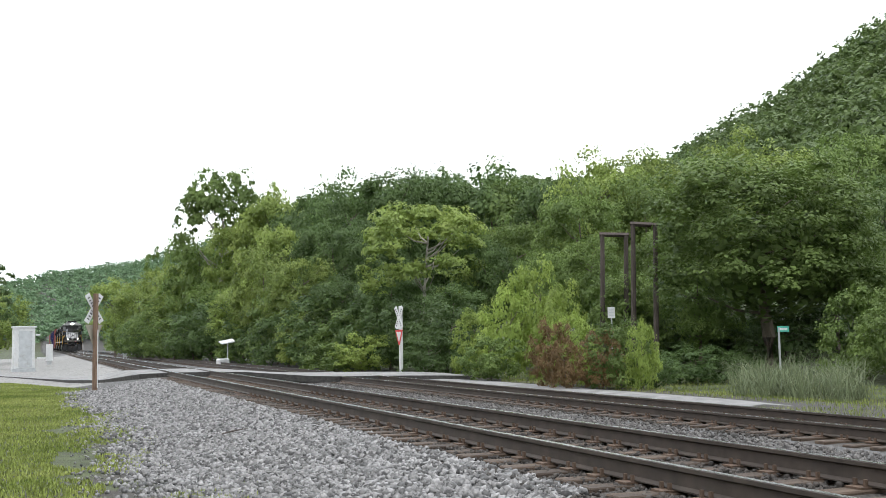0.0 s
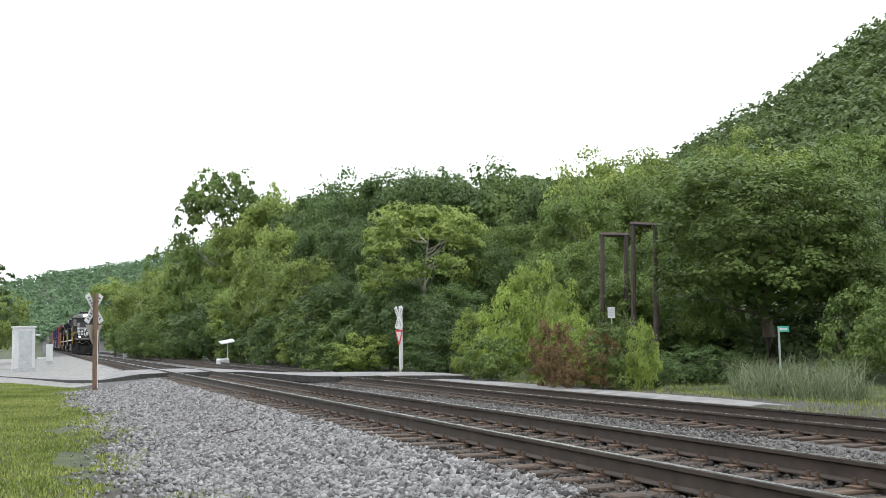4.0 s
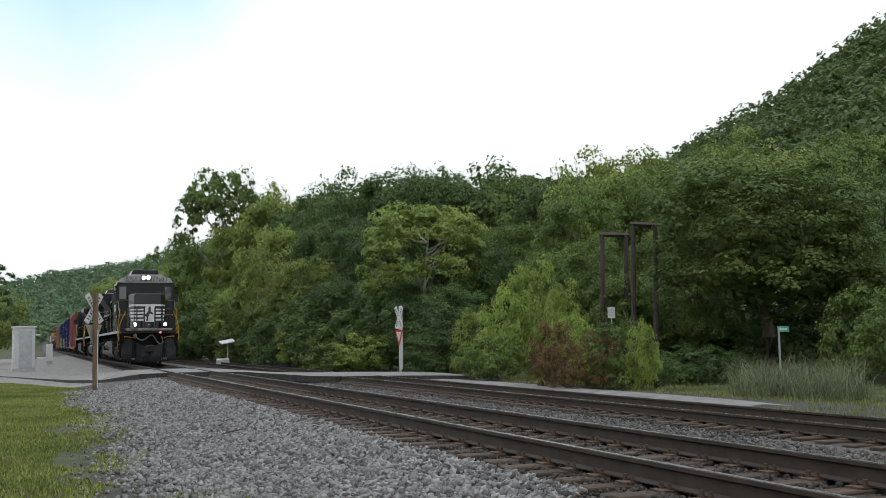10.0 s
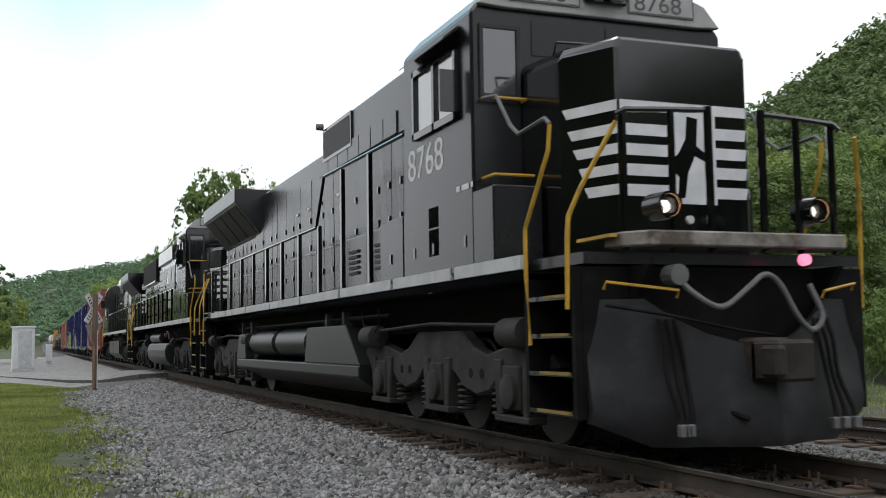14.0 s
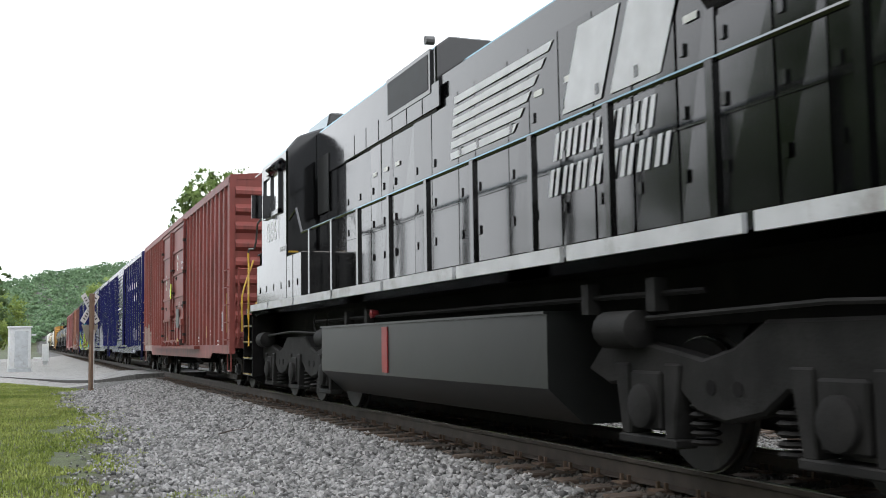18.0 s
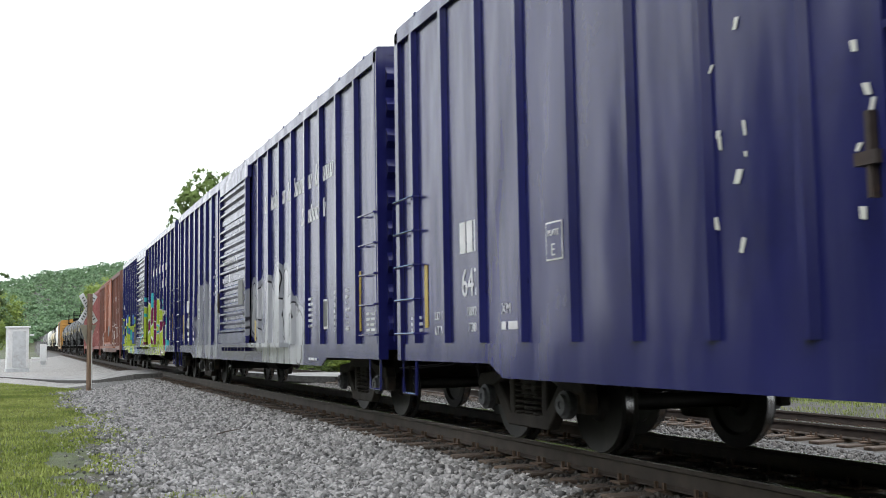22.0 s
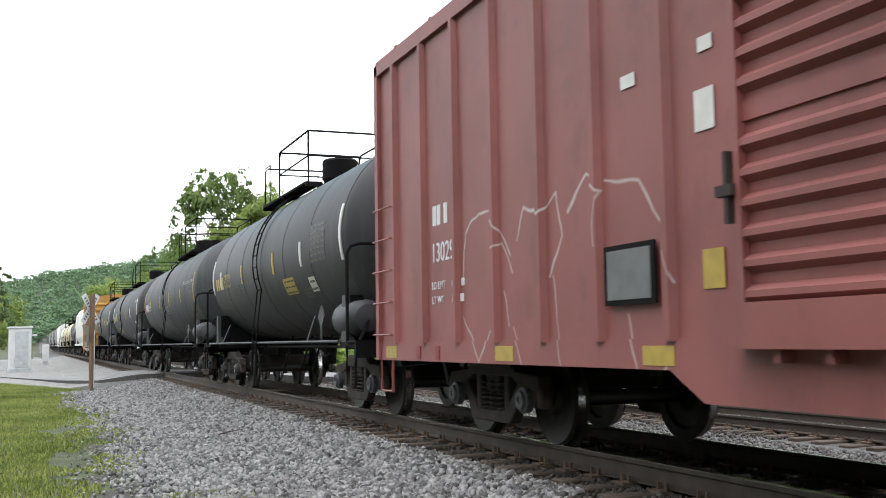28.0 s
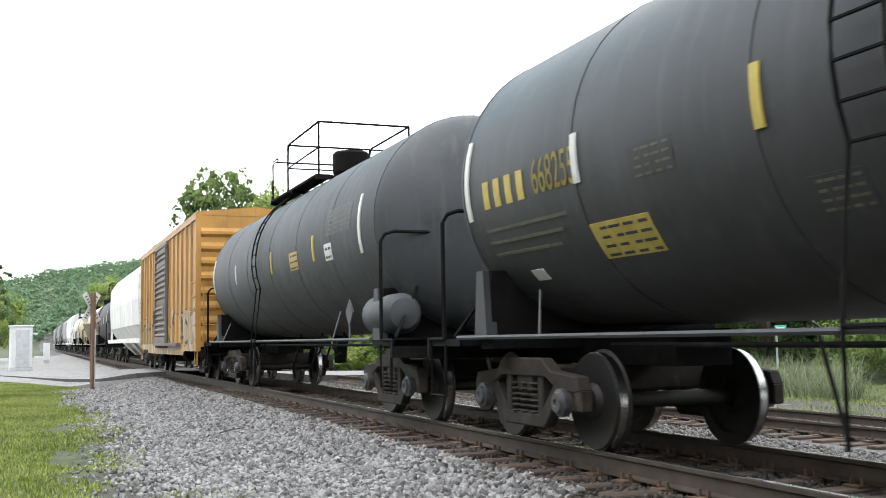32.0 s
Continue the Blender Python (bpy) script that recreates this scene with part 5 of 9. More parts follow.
def box_car(label, paint, y_mid, length, rib_gap, door, eave=4.84, ends="corrugated", fish=False, group="freight cars", door_paint=None, roof_mat=None, trucks=None, name="box_car", door_mid=0.3):
    """A box car: shell, roof, ribs, corrugated ends, doors, ladders, brake gear, trucks."""
    t = thing(name, label, "railway car", group)
    h, hw, z0 = length / 2, 1.585, 0.83
    roof_mat = roof_mat or paint
    part("shell", Geo().box(-hw, hw, -h + 0.04, h - 0.04, 1.0, eave - 0.1), paint, t)
    part("roof", Geo().prism_y([(-hw - 0.03, eave - 0.1), (hw + 0.03, eave - 0.1), (hw + 0.03, eave), (0, eave + 0.16), (-hw - 0.03, eave)], -h, h), roof_mat, t)
    for k in range(int(length / 1.2)):
        y = -h + 0.6 + 1.2 * k
        part("roof_rib", Geo().prism_y([(-hw - 0.035, eave - 0.02), (0, eave + 0.165), (hw + 0.035, eave - 0.02), (hw + 0.035, eave + 0.02), (0, eave + 0.205), (-hw - 0.035, eave + 0.02)], y - 0.03, y + 0.03), roof_mat, t)
    part("eave_rail", Geo().box(-hw - 0.05, -hw, -h, h, eave - 0.2, eave - 0.06), paint, t)
    part("eave_rail", Geo().box(hw, hw + 0.05, -h, h, eave - 0.2, eave - 0.06), paint, t)
    if fish:
        prof = [(-h, z0), (-h, 1.05), (h, 1.05), (h, z0), (3.15, z0), (2.75, 0.62), (-2.75, 0.62), (-3.15, z0)]
    else:
        k = h - 3.0
        prof = [(-h, z0), (-h, 1.02), (h, 1.02), (h, z0), (k + 0.4, z0), (k + 0.1, 0.70), (-k - 0.1, 0.70), (-k - 0.4, z0)]
    for s in (-1, 1):
        part("side_sill", Geo().prism_x(prof, min(s * hw, s * (hw + 0.02)), max(s * hw, s * (hw + 0.02))), paint, t)
    part("underframe", Geo().box(-0.35, 0.35, -h, h, 0.72, 1.05).box(-1.5, 1.5, -h + 0.1, h - 0.1, 0.98, 1.04), under_black, t)
    for y in (-h * 0.36, -h * 0.12, h * 0.12, h * 0.36):
        part("crossbearer", Geo().box(-1.5, 1.5, y - 0.08, y + 0.08, 0.78, 1.0), under_black, t)
    part("brake_reservoir", Geo().turned_y([(-0.55, 0.001), (-0.5, 0.2), (0.5, 0.2), (0.55, 0.001)], -0.75, 0.7, 14), under_black, t, smooth=True)
    d0, d1 = door_mid - door[1] / 2, door_mid + door[1] / 2
    # hat-section ribs on both sides
    y = -h + 0.08
    ys = []
    while y < h:
        if not d0 - 0.05 < y < d1 + 0.05:
            ys.append(y)
        y += rib_gap
    for s in (-1, 1):
        for y in ys:
            g = Geo().prism_z([(s * hw, y - 0.075), (s * (hw + 0.055), y - 0.035), (s * (hw + 0.055), y + 0.035), (s * hw, y + 0.075)], 1.03, eave - 0.2)
            part("side_rib", g, paint, t)
        for y in (-h + 0.05, h - 0.05):
            part("corner_post", Geo().box(min(s * (hw - 0.08), s * (hw + 0.05)), max(s * (hw - 0.08), s * (hw + 0.05)), y - 0.06, y + 0.06, z0, eave - 0.06), paint, t)
    # ends with broad horizontal corrugations
    for s in (-1, 1):
        part("end_wall", Geo().box(-hw + 0.02, hw - 0.02, min(s * (h - 0.05), s * (h - 0.01)), max(s * (h - 0.05), s * (h - 0.01)), 0.95, eave - 0.05), paint, t)
        for k in range(9):
            z = 1.25 + k * 0.4
            if z > eave - 0.25:
                break
            g = Geo().prism_x([(s * (h - 0.01), z - 0.13), (s * (h + 0.07), z - 0.05), (s * (h + 0.07), z + 0.03), (s * (h - 0.01), z + 0.13)], -hw + 0.08, hw - 0.08)
            part("end_corrugation", g, paint, t)
        for x in (-1.45, -0.95) if s < 0 else (-1.45, -0.95):
            part("end_ladder_rail", Geo().box(x - 0.02, x + 0.02, min(s * (h + 0.1), s * (h + 0.13)), max(s * (h + 0.1), s * (h + 0.13)), 1.05, 2.75), paint, t)
        for k in range(5):
            part("end_rung", Geo().tube([(-1.45, s * (h + 0.14), 1.15 + 0.39 * k), (-0.95, s * (h + 0.14), 1.15 + 0.39 * k)], 0.012, 5), paint, t)
        # side ladder and stirrup at the near side
        y0, y1 = s * (h - 0.02), s * (h - 0.68)
        x = -hw - 0.09
        for k in range(5):
            part("side_rung", Geo().tube([(x + 0.08, y0, 1.14 + 0.39 * k), (x, y0, 1.14 + 0.39 * k), (x, y1, 1.14 + 0.39 * k), (x + 0.08, y1, 1.14 + 0.39 * k)], 0.013, 5), paint, t)
        part("stirrup", Geo().tube([(-hw, s * (h - 0.05), 0.95), (-hw, s * (h - 0.07), 0.45), (-hw, s * (h - 0.5), 0.45), (-hw, s * (h - 0.52), 0.95)], 0.02, 5), paint, t)
        coupler(t, s * (h + 0.55), s)
        part("cut_lever", Geo().tube([(-1.4, s * (h + 0.12), 0.72), (-0.9, s * (h + 0.18), 0.75), (0, s * (h + 0.3), 1.05)], 0.014, 5), under_black, t)
    # door
    kind, w, dz0, dz1 = door
    dp = door_paint or paint
    x = -hw - 0.035
    if kind == "slide":
        dr = part("door", Geo().box(x - 0.03, x, d0, d1, dz0, dz1), dp, t, "ribbed sliding door")
        k, z = 0, dz0 + 0.22
        while z < dz1 - 0.08:
            if k % 7 != 6:
                part("door_rib", Geo().prism_y([(x - 0.03, z - 0.07), (x - 0.085, z - 0.03), (x - 0.085, z + 0.01), (x - 0.03, z + 0.05)], d0 + 0.06, d1 - 0.06), dp, dr)
            else:
                part("door_rib", Geo().box(x - 0.05, x - 0.03, d0 + 0.03, d1 - 0.03, z - 0.06, z + 0.06), dp, dr)
            z += 0.185
            k += 1
        for y in (d0 + 0.03, d1 - 0.03):
            part("door_edge", Geo().box(x - 0.09, x - 0.03, y - 0.03, y + 0.03, dz0, dz1), dp, dr)
        part("door_foot", Geo().box(x - 0.1, x - 0.03, d0 - 0.05, d1 + 0.05, dz0 - 0.05, dz0 + 0.16), dp, dr)
        part("latch", Geo().box(x - 0.13, x - 0.06, d1 - 0.02, d1 + 0.14, 1.92, 1.99).box(x - 0.12, x - 0.06, d1 + 0.03, d1 + 0.065, 1.75, 2.2), rusty_iron, dr, "rusty door latch")
        part("door_plate", Geo().box(x - 0.1, x - 0.085, d0 + 0.25, d0 + 0.72, 1.85, 2.35), decal_grey, dr, "grey metal placard plate")
        part("door_track", Geo().box(-hw - 0.17, -hw - 0.02, d0 - (d1 - d0) * 1.05, d1 + 0.1, 0.98, 1.06), dp, t)
        part("door_header", Geo().box(-hw - 0.1, -hw - 0.02, d0 - 0.1, d1 + 0.1, dz1, eave - 0.2), dp, t)
        for k in range(8):
            y = d0 + (d1 - d0) * k / 8 + 0.1
            part("track_bracket", Geo().box(-hw - 0.12, -hw - 0.02, y - 0.03, y + 0.03, 0.9, 0.98), dp, t)
    else:
        mid = (d0 + d1) / 2
        for a, c in ((d0, mid - 0.02), (mid + 0.02, d1)):
            dr = part("plug_door", Geo().box(x - 0.02, x, a, c, dz0, dz1), dp, t, "panelled plug door")
            for y in (a + 0.05, c - 0.05):
                part("door_edge", Geo().box(x - 0.06, x - 0.02, y - 0.05, y + 0.05, dz0, dz1), dp, dr)
            for z in np.linspace(dz0 + 0.06, dz1 - 0.06, 6):
                part("door_rib", Geo().box(x - 0.055, x - 0.02, a, c, z - 0.04, z + 0.04), dp, dr)
            for y in np.linspace(a + 0.6, c - 0.6, 3):
                part("door_stile", Geo().box(x - 0.06, x - 0.02, y - 0.035, y + 0.035, dz0 + 0.06, dz0 + 0.75), dp, dr)
        for y in (mid - 0.12, mid + 0.12):
            part("locking_bar", Geo().tube([(x - 0.1, y, dz0 + 0.1), (x - 0.1, y, dz1 - 0.1)], 0.022, 6), dp, t)
        part("lock_gear", Geo().box(x - 0.16, x - 0.06, mid - 0.35, mid + 0.35, 1.93, 2.02).box(x - 0.15, x - 0.06, mid - 0.16, mid + 0.16, 1.85, 2.12), dp, t)
        part("door_plate", Geo().box(x - 0.075, x - 0.06, d0 + 1.0, d0 + 1.65, 1.55, 2.1), decal_grey, t, "grey metal placard plate")
        part("door_track", Geo().box(-hw - 0.16, -hw - 0.02, d0 - 2.6, d1 + 2.6, 0.93, 1.0), dp, t)
        part("door_hanger_rail", Geo().box(-hw - 0.12, -hw - 0.02, d0, d1, dz1, dz1 + 0.06), dp, t)
    for y in (-(trucks or h - 2.4), trucks or h - 2.4):
        freight_truck(t, y)
    TRAIN.append((t, y_mid, 0))
    return t


def side_marks(t, h, x, mat, stripes):
    """Vertical reflector strips along the lower side; stripes: (y, z0, z1)."""
    for y, a, b in stripes:
        part("reflector", Geo().box(x - 0.004, x, y - 0.05, y + 0.05, a, b), mat, t)

# ---------------------------------------------------------------- locomotives
worn_edge = material("scuffed_edge", (0.2, 0.185, 0.165), rough=0.6, var=0.35, scale=4, stain=(0.07, 0.05, 0.035), stain_scale=3, stain_low=0.45, stain_high=0.6)
plough_steel = material("plough_steel", (0.011, 0.011, 0.012), rough=0.55, spec=0.25, var=0.35, scale=1.4, stain=(0.034, 0.034, 0.035), stain_scale=1.6, stain_low=0.48, stain_high=0.72)
cowl_black = material("cowl_black", (0.006, 0.0045, 0.0045), rough=0.7, spec=0.12, var=0.3, scale=2)
# the sky's reflection on the fascia is put into this pale colour
fascia_sheen = material("fascia_sheen", (0.24, 0.26, 0.27), rough=0.35, var=0.15, scale=1.5, stain=(0.15, 0.16, 0.165), stain_scale=1.2)
gauge_red = material("gauge_red", (0.2, 0.012, 0.012), rough=0.45, var=0.3, scale=5)
marker_glow = material("marker_lamp", (0.6, 0.1, 0.15), emit=(1.0, 0.25, 0.4, 3.0))
nosing_yellow = material("worn_step_yellow", (0.2, 0.135, 0.025), rough=0.6, var=0.3, scale=12, stain=(0.1, 0.08, 0.04), stain_scale=9)


def smooth_path(pts, n):
    """More points on a rounded line through the given ones."""
    p = [Vector(q) for q in pts]
    p = [p[0] * 2 - p[1]] + p + [p[-1] * 2 - p[-2]]
    out = []
    for i in range(1, len(p) - 2):
        for k in range(n):
            u = k / n
            out.append(0.5 * (2 * p[i] + (p[i + 1] - p[i - 1]) * u + (2 * p[i - 1] - 5 * p[i] + 4 * p[i + 1] - p[i + 2]) * u * u + (3 * p[i] - p[i - 1] - 3 * p[i + 1] + p[i + 2]) * u ** 3))
    return out + [p[-2]]


def loco(label, y_mid, turned, number, body, near, style, logo_mat):
    """A six-axle road locomotive, cab towards -y in its own space; near: the side (-1 or 1) that is worked out in full."""
    t = thing("locomotive", label, "locomotive", "locomotives")
    s = near
    emd = style == "emd"

    def sides(a, b):
        return (min(s * a, s * b), max(s * a, s * b))

    part("underframe", Geo().box(-0.9, 0.9, -10.2, 10.2, 1.15, 1.6), under_black, t)
    part("walkway", Geo().box(-1.52, 1.52, -9.75, 9.75, 1.6, 1.74), body, t)
    # pale sill stripe in lengths, both sides
    for q in (-1, 1):
        y = -9.7
        for w in (1.7, 2.0, 2.4, 2.4, 2.4, 2.4, 2.4, 2.3):
            part("sill_stripe", Geo().box(min(q * 1.52, q * 1.56), max(q * 1.52, q * 1.56), y, y + w - 0.06, 1.70, 1.83), sill_white, t)
            y += w + 0.06
        part("side_sill", Geo().box(min(q * 1.48, q * 1.52), max(q * 1.48, q * 1.52), -9.75, 9.75, 1.6, 1.72), body, t)
    # ends: platform, steps, pilot
    for e in (-1, 1):
        part("end_platform", Geo().box(-1.45, 1.45, min(e * 9.75, e * 10.7), max(e * 9.75, e * 10.7), 1.68, 1.78), body, t)
        part("anticlimber", Geo().prism_z([(-1.2, e * 10.6), (1.2, e * 10.6), (1.16, e * 10.85), (1.0, e * 11.05), (-1.0, e * 11.05), (-1.16, e * 10.85)], 1.81, 1.94), worn_edge, t, "scuffed pale bumper edge", bevel=0.015)
        for q in (-1, 1):
            lo, hi = min(q * 1.05, q * 1.52), max(q * 1.05, q * 1.52)
            part("step_side", Geo().box(lo, hi, e * 9.72 - 0.03, e * 9.72 + 0.03, 0.38, 1.66), under_black, t)
            part("step_side", Geo().box(lo, hi, e * 10.62 - 0.03, e * 10.62 + 0.03, 0.38, 1.66), under_black, t)
            part("step_back", Geo().box(min(q * 1.05, q * 1.09), max(q * 1.05, q * 1.09), min(e * 9.72, e * 10.62), max(e * 9.72, e * 10.62), 0.38, 1.66), under_black, t)
            for k in range(4):
                z = 0.42 + 0.33 * k
                st = part("step", Geo().box(lo, hi, min(e * 9.75, e * 10.6), max(e * 9.75, e * 10.6), z - 0.02, z + 0.02), body, t)
                part("step_nosing", Geo().box(min(q * 1.52, q * 1.545), max(q * 1.52, q * 1.545), min(e * (9.95 + 0.06 * k), e * 10.56), max(e * (9.95 + 0.06 * k), e * 10.56), z - 0.005, z + 0.022), nosing_yellow, st)
            # yellow step rails
            for pts in ([(1.56, 9.88, 1.0), (1.57, 9.84, 1.6), (1.57, 9.84, 2.05), (1.55, 9.95, 2.25), (1.5, 10.2, 2.72), (1.5, 10.24, 2.95)],
                        [(1.56, 10.6, 1.3), (1.56, 10.63, 1.9), (1.55, 10.64, 2.08), (1.48, 10.72, 2.3), (1.25, 10.95, 2.85)]):
                part("step_handrail", Geo().tube([(q * a, e * b, c) for a, b, c in pts], 0.021, 6), rail_yellow, t, "yellow handrail")
            part("corner_handrail", Geo().tube([(q * a, e * b, c) for a, b, c in ((1.5, 10.24, 2.95), (1.5, 10.15, 3.02), (1.5, 9.6, 2.98), (1.5, 9.42, 3.1), (1.52, 9.15, 3.45), (1.52, 8.8, 3.5))], 0.02, 6), hose_mat, t)
        coupler(t, e * 11.3, e)
        # end railing in front of the nose or hood
        for q in (-1, 1):
            part("end_railing", Geo().tube([(q * 1.18, e * 10.82, 2.94), (q * 1.1, e * 10.84, 2.98), (q * 0.7, e * 10.86, 3.0), (q * 0.28, e * 10.86, 3.02)], 0.026, 6).tube([(q * 0.28, e * 10.86, 1.78), (q * 0.28, e * 10.86, 3.05)], 0.04, 6)
                 .tube([(q * 0.66, e * 10.86, 1.78), (q * 0.66, e * 10.86, 3.0)], 0.036, 6).tube([(q * 1.1, e * 10.8, 1.78), (q * 1.1, e * 10.8, 2.97)], 0.036, 6), loco_black, t)
        g = Geo()
        pts = [(-0.75, e * 11.0, 1.55), (-0.6, e * 11.1, 1.38), (-0.38, e * 11.12, 1.3), (-0.12, e * 11.12, 1.46), (0.05, e * 11.12, 1.57), (0.2, e * 11.12, 1.5), (0.38, e * 11.12, 1.22), (0.55, e * 11.1, 1.1), (0.68, e * 11.08, 1.22), (0.62, e * 11.0, 1.5)]
        part("jumper_cable", g.tube(smooth_path(pts, 5), 0.026, 8), hose_mat, t, smooth=True)
        part("cable_socket", Geo().turned_y([(min(e * 10.9, e * 11.06), 0.09), (max(e * 10.9, e * 11.06), 0.09)], -0.75, 1.57, 12), hose_mat, t)
    # snow plough at the front in two curved wings, flat pilot at the back
    for q in (-1, 1):
        rings = []
        for k in range(7):
            x = 1.42 * k / 6
            top = 0.98 + 0.4 * min(1.0, (k / 4) ** 2)
            low = 0.15 + 0.2 * max(0.0, (k - 4) / 2)
            lead = -11.36 + 0.62 * k / 6
            line = [(lead + 0.05, low), (lead, low + 0.12), (lead + 0.05, low + 0.38), (lead + 0.1, low + 0.68), (lead + 0.14, top)]
            rings.append([(q * x, y, z) for y, z in line] + [(q * x, y + 0.06, z) for y, z in line[::-1]])
        part("plough_wing", Geo().loft(rings), plough_steel, t, "dusty dark grey plough wing", smooth=True)
        for k in range(3):
            x = q * (0.72 + 0.075 * k)
            hose = part("air_hose", Geo().tube(smooth_path([(x, -10.9, 1.2), (x, -10.98, 1.0), (x - 0.015 * k, -11.06, 0.7), (x - 0.05 + 0.02 * k, -11.2, 0.42), (x - 0.1 + 0.03 * k, -11.24, 0.33)], 3), 0.022, 6), under_black, t, smooth=True)
            part("hose_coupling", Geo().box(x - 0.15 + 0.04 * k, x - 0.08 + 0.04 * k, -11.29, -11.22, 0.26, 0.36), hose_mat, hose, "grey metal hose coupling", bevel=0.01)
        part("pilot_bracket", Geo().prism_x([(-10.62, 1.66), (-11.0, 1.66), (-10.62, 1.2)], q * 0.98 - 0.03, q * 0.98 + 0.03), under_black, t)
        part("cab_grab", Geo().tube([(q * 1.44, -8.6, 3.54), (q * 1.44, -8.72, 3.54), (q * 0.98, -8.72, 3.54), (q * 0.98, -8.6, 3.54)], 0.018, 6), rail_yellow, t, "yellow grab iron")
        part("cab_grab", Geo().tube([(q * 1.44, -8.6, 2.71), (q * 1.44, -8.9, 2.71), (q * 1.0, -8.9, 2.71)], 0.018, 6), rail_yellow, t, "yellow grab iron")
        part("platform_edge", Geo().box(min(q * 1.18, q * 1.24), max(q * 1.18, q * 1.24), -10.8, -10.2, 1.9, 1.93), rail_yellow, t, "yellow platform edge")
        part("roof_grab", Geo().tube([(q * 0.35, -9.3, 3.9), (q * 0.35, -9.35, 4.0), (q * 0.95, -9.35, 3.98), (q * 0.95, -9.3, 3.86)], 0.014, 6), loco_black, t)
    part("uncoupling_lever", Geo().tube([(-1.4, -10.95, 1.32), (-0.9, -11.05, 1.24), (-0.2, -11.1, 1.1), (0.1, -11.15, 1.06)], 0.016, 6), under_black, t)
    part("coupler_head", Geo().box(-0.2, 0.2, -11.55, -11.2, 0.68, 1.02).box(-0.26, -0.14, -11.62, -11.4, 0.72, 0.98), cast_steel, t, "rusty knuckle coupler", bevel=0.03)
    if not turned and not emd:
        part("marker_lamp", Geo().turned_y([(-11.06, 0.05), (-11.0, 0.055)], 0.56, 1.71, 12), marker_glow, t, "small pink-red marker lamp")
    for q in (-1, 1):
        part("plough_grab", Geo().tube([(q * 0.75, -11.0, 1.38), (q * 0.75, -11.04, 1.44), (q * 1.3, -10.8, 1.52), (q * 1.3, -10.76, 1.46)], 0.014, 5), rail_yellow, t)
    part("rear_pilot", Geo().box(-1.45, 1.45, 10.62, 10.7, 0.2, 1.6), body, t)
    part("pilot_plate", Geo().box(-1.45, 1.45, -10.66, -10.6, 0.6, 1.66), under_black, t)
    # nose and cab
    nose = Geo().loft([[(-0.98, -8.6, 1.74), (0.98, -8.6, 1.74), (0.98, -8.6, 3.84), (0.9, -8.6, 3.96), (-0.9, -8.6, 3.96), (-0.98, -8.6, 3.84)],
                       [(-0.98, -9.45, 1.74), (0.98, -9.45, 1.74), (0.98, -9.45, 3.78), (0.9, -9.45, 3.9), (-0.9, -9.45, 3.9), (-0.98, -9.45, 3.78)],
                       [(-0.72, -10.1, 1.74), (0.72, -10.1, 1.74), (0.72, -10.1, 3.76), (0.68, -10.1, 3.86), (-0.68, -10.1, 3.86), (-0.72, -10.1, 3.76)]])
    part("nose", nose, loco_black, t, bevel=0.03)
    cab_prof = [(-1.55, 1.74), (1.55, 1.74), (1.55, 4.48), (1.33, 4.74), (0.75, 4.95), (-0.75, 4.95), (-1.33, 4.74), (-1.55, 4.48)]
    cab = part("cab", Geo().prism_y(cab_prof, -8.6, -6.45), body, t, bevel=0.03)
    brow = [(-1.56, 4.12), (1.56, 4.12), (1.56, 4.2), (1.3, 4.46), (0.7, 4.66), (-0.7, 4.66), (-1.3, 4.46), (-1.56, 4.2)]
    nb = part("number_board_panel", Geo().prism_y([(-1.5, 4.54), (-1.2, 4.52), (1.2, 4.52), (1.5, 4.54), (1.3, 4.77), (0.75, 4.98), (-0.75, 4.98), (-1.3, 4.77)], -8.68, -8.6), board_grey, t, "grey number board brow", bevel=0.01)
    for a in (-1.1, 0.34):
        part("number_frame", Geo().box(a - 0.05, a + 0.8, -8.695, -8.682, 4.6, 4.86), loco_black, t)
        part("number_back", Geo().box(a - 0.03, a + 0.78, -8.701, -8.694, 4.62, 4.84), board_grey, t)
        lettering(number, 0.26, a + 0.02, 4.64, t, loco_black, -8.703, 0, narrow=1.2)
    part("headlight_housing", Geo().box(-0.26, 0.26, -8.74, -8.68, 4.66, 4.92), loco_black, t, bevel=0.02)
    for x in (-0.12, 0.12):
        ring = lambda y, r: [(x + r * math.cos(a), y, 4.79 + r * math.sin(a)) for a in [2 * math.pi * k / 16 for k in range(16)]]
        cup = part("headlight_cup", Geo().loft([ring(-8.74, 0.12), ring(-8.86, 0.12), ring(-8.86, 0.11), ring(-8.75, 0.085)], caps=False), board_grey, t)
        part("headlight", Geo().turned_y([(-8.765, 0.085), (-8.745, 0.085)], x, 4.79, 16), lamp_white if not turned and not emd else glass_mat, cup, "lit white headlight" if not turned and not emd else "")
    part("cab_vent_box", Geo().prism_y([(-0.85, 4.9), (0.75, 4.9), (0.68, 5.26), (-0.66, 5.26)], -8.3, -6.7), body, t, "boxy air unit on the cab roof", bevel=0.03)
    for x0, x1 in ((-1.42, -1.04), (1.04, 1.42)):
        w = part("front_window", Geo().box(x0, x1, -8.612, -8.6, 3.6, 4.3), glass_mat, t, bevel=0.02)
        part("window_seal", Geo().box(x0 - 0.04, x0, -8.63, -8.6, 3.56, 4.34).box(x1, x1 + 0.04, -8.63, -8.6, 3.56, 4.34).box(x0, x1, -8.63, -8.6, 4.3, 4.34).box(x0, x1, -8.63, -8.6, 3.56, 3.6), grille_black, w)
